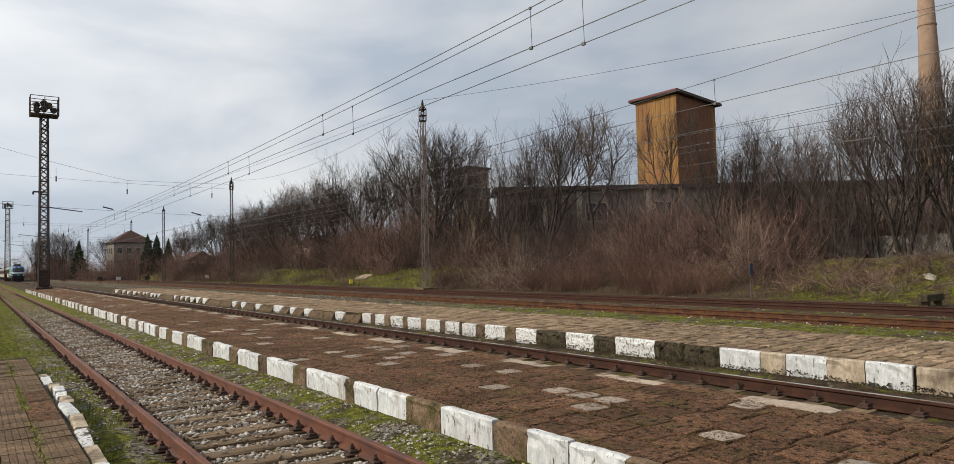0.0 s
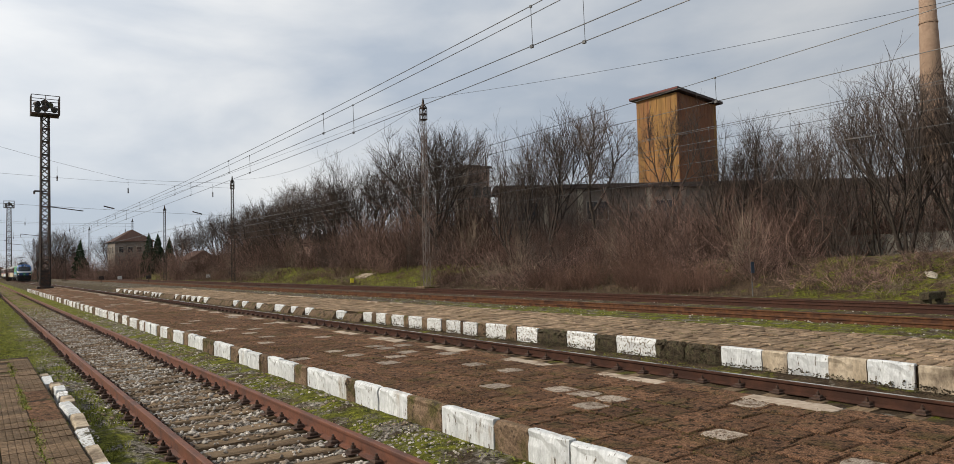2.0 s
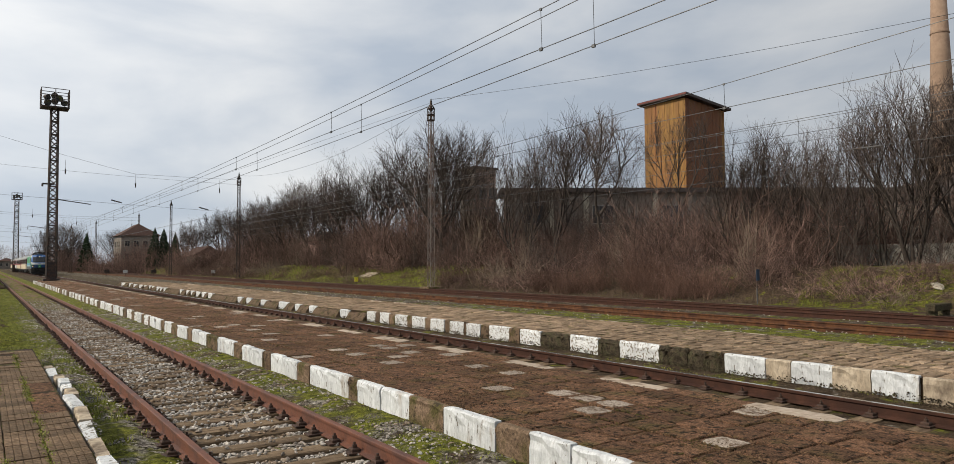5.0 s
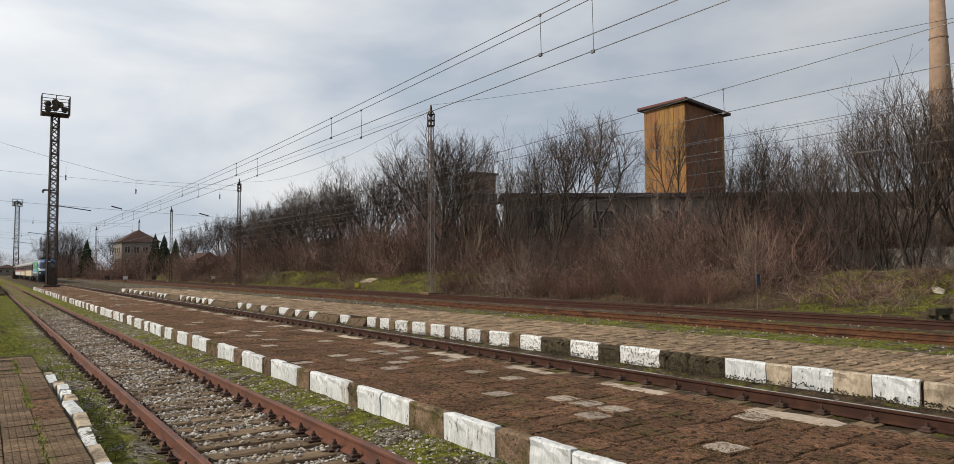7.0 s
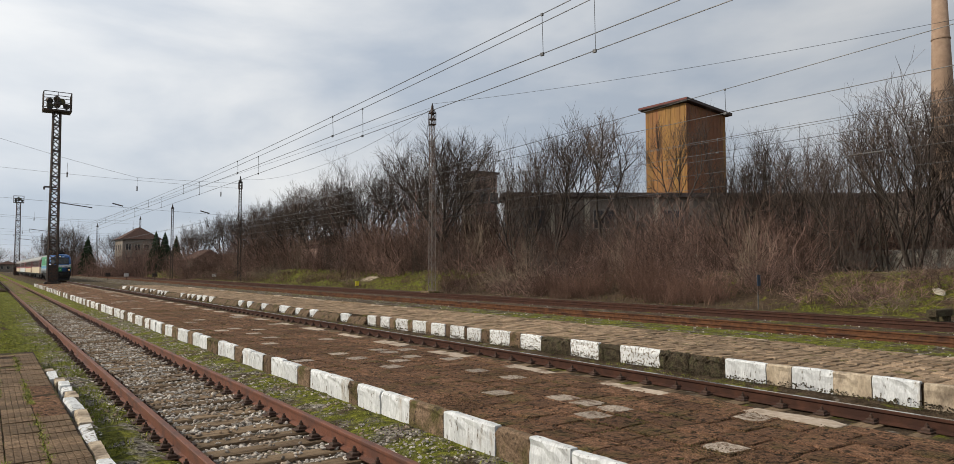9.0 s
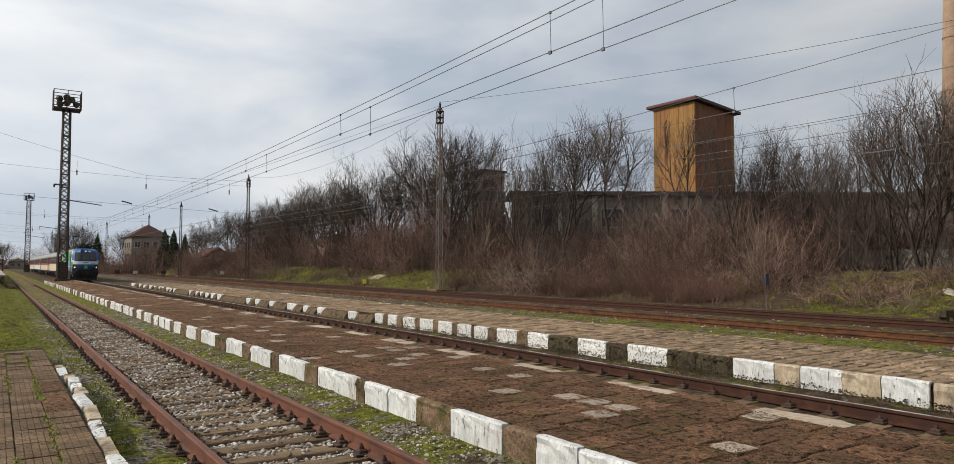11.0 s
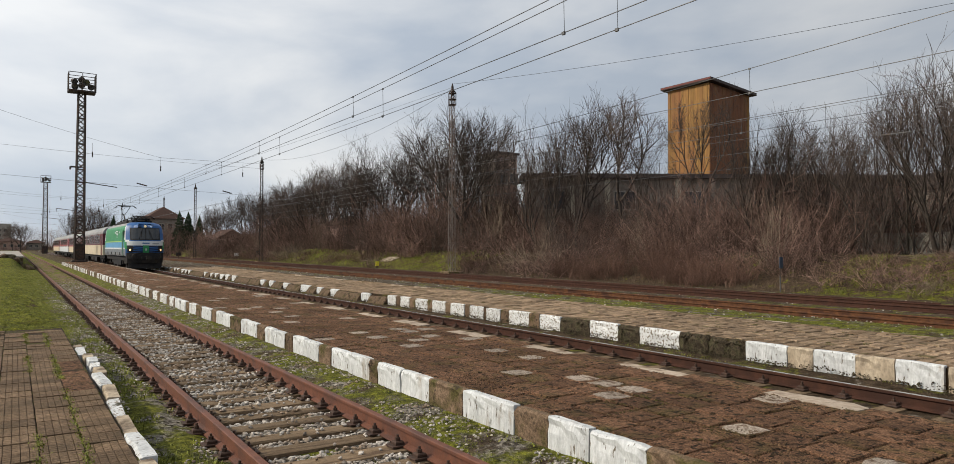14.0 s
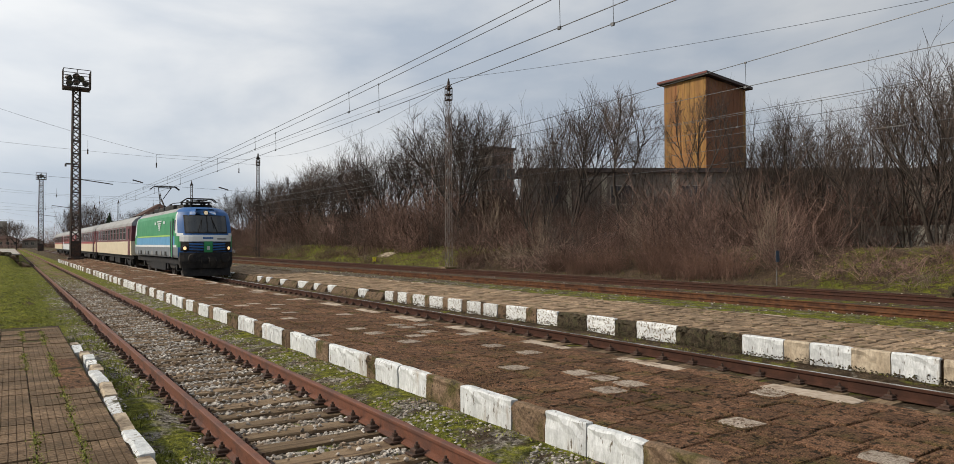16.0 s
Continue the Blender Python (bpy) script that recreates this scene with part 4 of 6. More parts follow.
def headspan(y, x0, z0, x1, z1, low):
    """Cross-span wires over all tracks with insulators and drop arms."""
    t = thing("headspan", "cross-span wires with insulators and hangers over the tracks", "overhead line", "headspans")
    part("span_wire", Geo().tube(sagged((x0, y, z0), (14, y, low), 0.3), 0.014, 5), WIRE, t)
    part("span_wire", Geo().tube(sagged((14, y, low), (x1, y, low + 0.1), 0.02), 0.014, 5), WIRE, t)
    part("cross_wire", Geo().tube(sagged((x0, y, low + 0.6), (x1, y, low - 0.5), 0.25), 0.012, 5), WIRE, t)
    part("steady_wire", Geo().tube(sagged((x0, y, low - 2.6), (x1, y, low - 4.0), 0.1), 0.014, 5), WIRE, t)
    for xx in (8.3, 19.3, 24.2):
        g = Geo()
        g.bar((xx + 1.2, y, 8.5), (xx - 2.0, y, 8.9), 0.07)
        g.bar((xx - 2.0, y, 8.9), (xx - 2.0, y, 8.3), 0.05)
        if xx < 10:
            part("steady_arm", g, DARK, t)
    for xx, zz in ((14, low), (7.0, low + 1.1), (23.4, low - 0.1)):
        g = Geo().tube([(xx, y, zz), (xx, y, zz - 1.0)], 0.014, 5)
        g.tube([(xx, y, zz - 1.0 - 0.16 * i * 0.5) for i in range(8)], [0.08, 0.05] * 4, 8)
        part("hanger", g, DARK, t)
    for xx in (11.5, 21.0):
        part("insulator", Geo().tube([(xx + 0.12 * i, y, low - 3.1 - 0.03 * i - (xx - 11.5) * 0.045) for i in range(10)], [0.05, 0.085] * 5, 8), DARK, t)


headspan(88.0, -6.5, 17.6, 25.9, 13.0, 12.2)
headspan(150.0, -6.5, 12.2, 25.0, 12.0, 10.9)
headspan(199.0, -9.0, 12.6, 32.5, 13.0, 10.5)
wire((-30, 62, 11.0), (8.0, 230, 9.0), 0.6, 0.014)
wire((-6.5, 150, 12.0), (-9, 230, 12.5), 0.3)
for k, (ix, iy, iz) in enumerate(((24.2, 11.6, 5.63), (24.2, 41.5, 5.63), (19.3, 44, 5.50), (24.2, 46, 7.0))):
    g = Geo().tube([(0, 0.06 * i - 0.48, 0) for i in range(17)], [0.02, 0.032] * 8 + [0.02], 7)
    solo("section_insulator", g, GALV, "grey rod insulator set in the overhead wire", "insulator", "insulators", at=pose(ix, iy, iz - 0.02))

# ---- the train: an electric locomotive and four coaches, each built from its front end backwards along +Y ----
def paint(name, c, rough=0.48, dirt=(0.05, 0.045, 0.04), lo=0.6, hi=0.8):
    return mat(name, c, tuple(v * 0.9 for v in c), 2.0, rough, 0.0, 0.04, c3=tuple(0.6 * a + 0.4 * b for a, b in zip(c, dirt)), s3=0.9, lo=lo, hi=hi, spec=0.3)


LOCO_GREEN, LOCO_BLUE, LOCO_SKY = paint("green_paint", (0.022, 0.20, 0.075)), paint("blue_paint", (0.012, 0.082, 0.25)), paint("sky_blue_paint", (0.085, 0.26, 0.44))
LOCO_WHITE, LOCO_GREY = paint("white_train_paint", (0.55, 0.57, 0.58)), paint("grey_sill_paint", (0.15, 0.165, 0.18))
LOCO_LIME = paint("lime_paint", (0.30, 0.48, 0.10))
LOCO_BLACK = mat("black_underframe", (0.007, 0.007, 0.008), (0.018, 0.017, 0.017), 6, 0.7, 0.0, 0.2, c3=(0.035, 0.03, 0.025), s3=1.5, spec=0.2)
ROOF_GREY = mat("grey_roof", (0.19, 0.19, 0.185), (0.28, 0.28, 0.275), 3, 0.6, 0.2, 0.1, c3=(0.18, 0.17, 0.16), s3=0.7)
MAROON, CREAM, CAR_RED = paint("maroon_paint", (0.105, 0.022, 0.025)), paint("cream_paint", (0.56, 0.48, 0.34)), paint("red_paint", (0.30, 0.035, 0.035))
TRAIN_GLASS = mat("dark_train_glass", (0.012, 0.015, 0.018), (0.02, 0.024, 0.028), 2, 0.08, 0, 0, spec=0.6)
HEADLIGHT = mat("lit_headlight", (0.9, 0.8, 0.6), (0.9, 0.8, 0.6), 2, 0.2, 0, 0, emit=(1.0, 0.55, 0.2, 0.95))
LAMP_DIM = mat("marker_lamp", (0.7, 0.6, 0.4), (0.7, 0.6, 0.4), 2, 0.2, 0, 0, emit=(1.0, 0.8, 0.55, 0.25))
WHEEL = mat("wheel_steel", (0.05, 0.04, 0.035), (0.11, 0.09, 0.08), 9, 0.6, 0.4, 0.2)
FRONTS = [(0.0, 200.6), (3.5, 165.3), (7.0, 130.8), (9.0, 110.4), (12.5, 74.2), (14.5, 52.9), (16.0, 37.0)]


def wheelset(parent, y, r):
    g = Geo()
    for s in (-1, 1):
        x = s * 0.75
        g.tube([(x - s * 0.07, 0, 0), (x - s * 0.045, 0, 0), (x - s * 0.04, 0, 0), (x + s * 0.07, 0, 0)], [r + 0.03, r + 0.03, r, r - 0.005], 24)
        g.tube([(x + s * 0.07, 0, 0), (x + s * 0.12, 0, 0)], [0.16, 0.13], 10)
        for k in range(6):
            a = k * math.pi / 3
            g.box(x + s * 0.068 - 0.008, x + s * 0.068 + 0.012, math.cos(a) * r * 0.55 - 0.05, math.cos(a) * r * 0.55 + 0.05, math.sin(a) * r * 0.55 - 0.05, math.sin(a) * r * 0.55 + 0.05)
    g.tube([(-0.75, 0, 0), (0.75, 0, 0)], 0.09, 8)
    ob = part("wheelset", g, WHEEL, parent, at=pose(0, y, r))
    ROLLING.append((ob, y, r))
    return ob


ROLLING = []


def bogie(parent, y, base, r):
    g = Geo()
    for s in (-1, 1):
        x = s * 1.02
        g.loft([[(x - 0.07, yy, z0), (x + 0.07, yy, z0), (x + 0.07, yy, z1), (x - 0.07, yy, z1)] for yy, z0, z1 in
                ((y - base / 2 - 0.6, r + 0.05, r + 0.25), (y - base / 2 + 0.3, r + 0.05, r + 0.32), (y - 0.5, r - 0.15, r + 0.12), (y + 0.5, r - 0.15, r + 0.12), (y + base / 2 - 0.3, r + 0.05, r + 0.32), (y + base / 2 + 0.6, r + 0.05, r + 0.25))])
        for d in (-base / 2, base / 2):
            g.box(x - 0.13, x + 0.17, y + d - 0.2, y + d + 0.2, r - 0.2, r + 0.18, 0.03)
            for e in (-0.33, 0.33):
                g.tube([(x + 0.05, y + d + e, r - 0.1), (x + 0.05, y + d + e, r + 0.4)], 0.09, 8)
        g.tube([(x + 0.1, y - 0.25, r), (x + 0.1, y - 0.25, r + 0.45)], 0.13, 8)
        g.tube([(x + 0.1, y + 0.25, r), (x + 0.1, y + 0.25, r + 0.45)], 0.13, 8)
    g.box(-0.9, 0.9, y - 0.35, y + 0.35, r - 0.1, r + 0.3)
    b = part("bogie", g, LOCO_BLACK, parent)
    for d in (-base / 2, base / 2):
        wheelset(b, y + d, r)
    return b


LL = 18.98
LEVELS = [(1.08, 1.44, 0.42), (1.2, 1.49, 0.32), (1.62, 1.50, 0.28), (1.74, 1.50, 0.28), (2.2, 1.50, 0.34), (2.36, 1.495, 0.42), (2.9, 1.475, 0.66), (3.28, 1.44, 0.84), (3.48, 1.36, 1.0), (3.64, 1.2, 1.25), (3.74, 0.95, 1.7), (3.78, 0.5, 2.4)]


def at_level(z):
    for (z0, w0, f0), (z1, w1, f1) in zip(LEVELS, LEVELS[1:]):
        if z <= z1:
            t = max(0, (z - z0) / (z1 - z0))
            return w0 + (w1 - w0) * t, f0 + (f1 - f0) * t
    return LEVELS[-1][1:]


def nose(x, z):
    w, f = at_level(z)
    return f + 0.80 * min(1, abs(x) / w) ** 3


def nose_patch(x0, x1, z0, z1, off, depth=0.05, nx=6, nz=3, skew=0.0):
    """A plate that follows the curved front, proud of it by off."""
    g, v = Geo(), []
    for back in (0, 1):
        for j in range(nz + 1):
            z = z0 + (z1 - z0) * j / nz
            for i in range(nx + 1):
                x = x0 + (x1 - x0) * i / nx
                zz = z + skew * abs(x)
                v.append((x, nose(x, zz) - off + back * depth, zz))
    k, m = nx + 1, (nx + 1) * (nz + 1)
    f = []
    for j in range(nz):
        for i in range(nx):
            a = j * k + i
            f += [(a, a + 1, a + k + 1, a + k), (m + a + k, m + a + k + 1, m + a + 1, m + a)]
    for i in range(nx):
        f += [(i, m + i, m + i + 1, i + 1), (nz * k + i + 1, m + nz * k + i + 1, m + nz * k + i, nz * k + i)]
    for j in range(nz):
        f += [(j * k, (j + 1) * k, m + (j + 1) * k, m + j * k), (j * k + nx, m + j * k + nx, m + (j + 1) * k + nx, (j + 1) * k + nx)]
    return g.add(v, f)


def welded(name, g, material):
    """A smooth-shaded shell with its seams closed."""
    me = g.mesh(name, material, True)
    bm = bmesh.new()
    bm.from_mesh(me)
    bmesh.ops.remove_doubles(bm, verts=bm.verts, dist=0.0008)
    bm.to_mesh(me)
    bm.free()
    return me


def locomotive():
    t = thing("locomotive", "green and blue electric locomotive with lit headlights on the running track", "locomotive")
    side_y = [0.0, 1.35, 1.9, 2.4, 5, 8, LL - 8, LL - 5, LL - 2.4, LL - 1.9, LL - 1.35]
    rings = []
    for z, w, f in LEVELS:
        fr = [(w * x, f + 0.80 * abs(x) ** 3, z) for x in (-0.985, -0.92, -0.82, -0.65, -0.4, 0, 0.4, 0.65, 0.82, 0.92, 0.985)]
        sd = [(w, max(y, f + 0.84), z) for y in side_y]
        sd = [(w, min(max(y, f + 0.84 + 0.001 * i), LL - f - 0.84 - 0.001 * (len(side_y) - i)), z) for i, (_, y, _) in enumerate(sd)]
        bk = [(-x, LL - y, z) for x, y, _ in fr]
        ls = [(-x, LL - y, z) for x, y, _ in sd]
        rings.append(fr + sd + bk + ls)
    n, geos = len(rings[0]), {}

    def keep(key, quad):
        geos.setdefault(key, Geo()).add(quad, [tuple(range(len(quad)))])

    for a, b in zip(rings, rings[1:]):
        for i in range(n):
            q = [a[i], a[(i + 1) % n], b[(i + 1) % n], b[i]]
            cx, cy, cz = (sum(p[k] for p in q) / 4 for k in range(3))
            e = min(cy, LL - cy)
            front = abs(cx) < at_level(cz)[0] * 0.985
            if cz > 3.5:
                key = "roof_edge" if e > 2.3 else "cab_roof"
            elif front:
                key = "front_lower" if cz < 1.62 else ("front_frame" if abs(cx) < at_level(cz)[0] * 0.86 else ("front_frame" if cz > 2.62 else ("white_corner" if cz > 2.2 else "green_corner")))
            elif cz < 1.62:
                key = "side_sill"
            elif cz < 1.74 and e > 1.35:
                key = "white_line"
            elif e < 1.35:
                key = "cab_side" if cz > 2.62 else ("white_band_side" if cz > 2.2 else "side_panel")
            elif e < 1.9 and cz > 1.74:
                key = "white_band_side" if cz > 2.3 else "side_panel"
            elif cz < 2.2:
                key = "sky_band"
            else:
                key = "side_panel"
            keep((key, (front, cy > LL / 2) if front or cz > 3.5 and e < 2.3 else (front, cx > 0, e < 2.3 and cy > LL / 2, e < 2.3)), q)
    keep(("roof_edge", 2), rings[-1][::-1])
    keep(("floor", 0), rings[0])
    look_of = {"roof_edge": ROOF_GREY, "cab_roof": LOCO_BLUE, "front_lower": LOCO_BLUE, "front_frame": LOCO_BLUE, "side_sill": LOCO_GREY, "floor": LOCO_BLACK, "white_line": LOCO_WHITE,
               "cab_side": LOCO_BLUE, "white_band_side": LOCO_WHITE, "white_corner": LOCO_WHITE, "green_corner": LOCO_GREEN, "sky_band": LOCO_SKY, "side_panel": LOCO_GREEN}
    for (key, _), g in geos.items():
        part(key, welded(key, g, look_of[key]) if key.startswith("front") or key == "cab_roof" else g, look_of[key], t)
    # front: windscreen panes, wipers, bands, lights
    part("windscreen_surround", nose_patch(-1.16, 1.16, 2.34, 3.30, 0.008, 0.05, 12), LOCO_BLACK, t)
    for s in (-1, 1):
        part("windscreen", nose_patch(min(0.03 * s, 1.10 * s), max(0.03 * s, 1.10 * s), 2.42, 3.25, 0.018, 0.05, 8), TRAIN_GLASS, t)
        g = Geo().bar((0.55 * s, nose(0.5, 2.4) - 0.05, 2.36), (0.30 * s, nose(0.3, 3.05) - 0.06, 3.05), 0.03)
        g.bar((0.36 * s, nose(0.3, 2.6) - 0.05, 2.5), (0.26 * s, nose(0.3, 3.2) - 0.06, 3.2), 0.025)
        part("wiper", g, LOCO_BLACK, t)
        part("light_panel", nose_patch(min(0.24 * s, 1.36 * s), max(0.24 * s, 1.36 * s), 1.36, 1.86, 0.012, skew=0.05), LOCO_BLACK, t)
        for k in range(3):
            part("blue_stripe", nose_patch(min(0.26 * s, 0.98 * s), max(0.26 * s, 0.98 * s), 1.44 + 0.14 * k, 1.52 + 0.14 * k, 0.026, skew=0.05), LOCO_BLUE, t)
        hl = part("headlight", Geo().tube([(0, 0.05, 0), (0, -0.02, 0), (0, -0.05, 0)], [0.19, 0.19, 0.15], 16), LOCO_BLACK, t, at=pose(1.16 * s, nose(1.16, 1.57) - 0.03, 1.57, 0, 0, 30 * s))
        part("lens", Geo().tube([(0, -0.05, 0), (0, -0.062, 0)], [0.09, 0.075], 16), HEADLIGHT, hl, "lit warm headlight")
        bf = part("buffer", Geo().tube([(0, 0.5, 0), (0, 0.1, 0), (0, 0.1, 0), (0, -0.12, 0), (0, -0.12, 0), (0, -0.17, 0)], [0.16, 0.16, 0.12, 0.12, 0.24, 0.22], 14), LOCO_BLACK, t, at=pose(0.875 * s, 0.17, 1.06))
        for gy in (2.4, 3.0):
            part("grab_rail", Geo().bar((1.53 * s, gy, 1.1), (1.53 * s, gy, 3.0), 0.035), LOCO_GREY, t)
        part("cab_door", Geo().box(s * 1.505 - 0.012, s * 1.505 + 0.012, 2.45, 2.95, 1.1, 3.15), LOCO_GREEN, t)
        part("cab_window", Geo().box(s * 1.48 - 0.012, s * 1.48 + 0.016, 1.75, 2.2, 2.5, 3.05), TRAIN_GLASS, t)
    part("white_band", nose_patch(-1.40, 1.40, 1.92, 2.26, 0.014, 0.05, 14), LOCO_WHITE, t)
    part("blue_mark", nose_patch(-0.28, 0.28, 2.06, 2.14, 0.022), LOCO_BLUE, t)
    part("grey_bar", nose_patch(0.5, 1.05, 2.02, 2.09, 0.022), LOCO_GREY, t)
    part("green_shield", nose_patch(-0.23, 0.23, 1.30, 1.93, 0.020), LOCO_GREEN, t)
    g = Geo()
    for a in range(4):
        g.box(-0.07, 0.07, nose(0, 1.6) - 0.03, nose(0, 1.6) - 0.018, 1.5 + 0.05 * a, 1.53 + 0.05 * a)
    part("shield_mark", g, LOCO_WHITE, t)
    tl = part("top_lamp", Geo().tube([(0, 0.1, 0), (0, -0.05, 0)], [0.15, 0.14], 14), LOCO_BLACK, t, at=pose(0, nose(0, 3.42) - 0.01, 3.42))
    part("lens", Geo().tube([(0, -0.05, 0), (0, -0.065, 0)], [0.11, 0.09], 14), LAMP_DIM, tl, "lit upper headlight")
    # bumper, plough, coupling
    g = Geo()
    g.loft([[(-1.36, 0.72, 0.55), (-0.7, 0.24, 0.55), (0.7, 0.24, 0.55), (1.36, 0.72, 0.55), (1.36, 1.2, 0.55), (-1.36, 1.2, 0.55)],
            [(-1.42, 0.68, 0.9), (-0.7, 0.18, 0.9), (0.7, 0.18, 0.9), (1.42, 0.68, 0.9), (1.42, 1.2, 0.9), (-1.42, 1.2, 0.9)],
            [(-1.42, 0.72, 1.36), (-0.7, 0.22, 1.36), (0.7, 0.22, 1.36), (1.42, 0.72, 1.36), (1.42, 1.2, 1.36), (-1.42, 1.2, 1.36)]])
    part("bumper", g, LOCO_BLACK, t)
    part("snow_plough", Geo().loft([[(-1.25, 0.5, 0.15), (0, 0.22, 0.15), (1.25, 0.5, 0.15), (1.25, 0.56, 0.15), (0, 0.28, 0.15), (-1.25, 0.56, 0.15)],
                                   [(-1.3, 0.6, 0.6), (0, 0.34, 0.6), (1.3, 0.6, 0.6), (1.3, 0.66, 0.6), (0, 0.4, 0.6), (-1.3, 0.66, 0.6)]]), LOCO_BLACK, t)
    g = Geo().tube([(0, 0.3, 1.06), (0, -0.1, 1.04), (0, -0.14, 0.9), (0, -0.08, 0.72)], 0.055, 6)
    for s in (-1, 1):
        part("brake_hose", Geo().tube([(0.35 * s, 0.2, 1.1), (0.4 * s, 0.02, 0.9), (0.38 * s, 0.08, 0.62)], 0.03, 5), LOCO_BLACK, t)
    part("coupling", g, LOCO_BLACK, t)
    # sides: bolts, grilles, underframe, lettering as plain bars
    for s in (-1, 1):
        for k in range(9):
            y = 2.9 + k * 1.65
            part("sill_hatch", Geo().box(s * 1.5 - 0.02, s * 1.5 + 0.02, y, y + 0.5, 1.15, 1.38), LOCO_BLACK if k % 2 else ROOF_GREY, t)
        x = s * 1.492
        for w, z in ((1.6, 3.05), (1.2, 2.92), (0.9, 2.80), (0.6, 2.68), (0.34, 2.56)):
            part("white_bar", Geo().box(x - 0.012, x + 0.012, 7.1 - w / 2, 7.1 + w / 2, z, z + 0.07), LOCO_WHITE, t)
        for y in (5.4, 8.6):
            part("white_bar", Geo().box(x - 0.012, x + 0.012, y - 0.25, y + 0.25, 2.92, 3.06), LOCO_WHITE, t)
        part("lime_line", Geo().box(s * 1.505 - 0.01, s * 1.505 + 0.008, 2.6, LL - 2.6, 2.2, 2.28), LOCO_LIME, t)
    part("underframe", Geo().box(-1.25, 1.25, 0.8, LL - 0.8, 0.72, 1.0).box(-1.2, 1.2, 6.6, LL - 6.6, 0.3, 0.9, 0.05), LOCO_BLACK, t)
    for yb in (4.7, LL - 4.7):
        bogie(t, yb, 2.9, 0.6)
    # roof: hoods, insulators, a folded and a raised pantograph
    g = Geo()
    for y0, y1, w, h in ((3.0, 5.2, 0.8, 0.16), (5.8, 8.9, 0.9, 0.24), (9.2, 11.2, 0.9, 0.22), (11.6, 13.4, 0.85, 0.24), (15.3, 16.4, 0.7, 0.18)):
        part("roof_hood", Geo().box(-w, w, y0, y1, 3.74, 3.78 + h, 0.05), LOCO_BLACK, t)
    g = Geo()
    for y in (3.6, 4.6, 5.4, 9.0, 11.4, 13.6):
        g.tube([(0.5 * (-1) ** int(y), y, 3.9 + 0.05 * k) for k in range(7)], [0.05, 0.09] * 3 + [0.05], 8)
    g.tube([(0.4, 3.6, 4.22), (0.4, 6, 4.25), (-0.4, 9, 4.25), (0, 13.6, 4.22)], 0.025, 5)
    part("roof_insulators", g, LOCO_BLACK, t)

    def pantograph(y, up):
        g = Geo()
        g.box(-0.6, 0.6, y - 0.7, y + 0.7, 4.02, 4.08)
        for dx in (-0.5, 0.5):
            for dy in (-0.6, 0.6):
                g.tube([(dx, y + dy, 3.74 + 0.06 * k) for k in range(6)], [0.05, 0.08] * 3, 7)
        knee, head = ((y + 1.45, 4.85), (y - 0.1, 5.52)) if up else ((y + 1.2, 4.10), (y - 0.5, 4.16))
        g.tube([(0, y - 0.4, 4.1), (0, knee[0], knee[1])], 0.06, 6)
        for s in (-1, 1):
            g.tube([(0.12 * s, knee[0], knee[1]), (0.42 * s, head[0], head[1])], 0.028, 5)
        g.tube([(-0.45, head[0], head[1]), (0.45, head[0], head[1])], 0.03, 5)
        for d in (-0.18, 0.18):
            g.tube([(-0.98, head[0] + d, head[1] - 0.12), (-0.7, head[0] + d, head[1] + 0.08), (0.7, head[0] + d, head[1] + 0.08), (0.98, head[0] + d, head[1] - 0.12)], 0.03, 5)
            g.bar((-0.42, head[0], head[1]), (-0.42, head[0] + d, head[1] + 0.08), 0.03)
            g.bar((0.42, head[0], head[1]), (0.42, head[0] + d, head[1] + 0.08), 0.03)
        part("pantograph", g, LOCO_BLACK, t, "raised pantograph" if up else "folded pantograph")

    pantograph(3.2, False)
    pantograph(14.6, True)
    t.scale = (0.905, 0.85, 0.985)
    return t


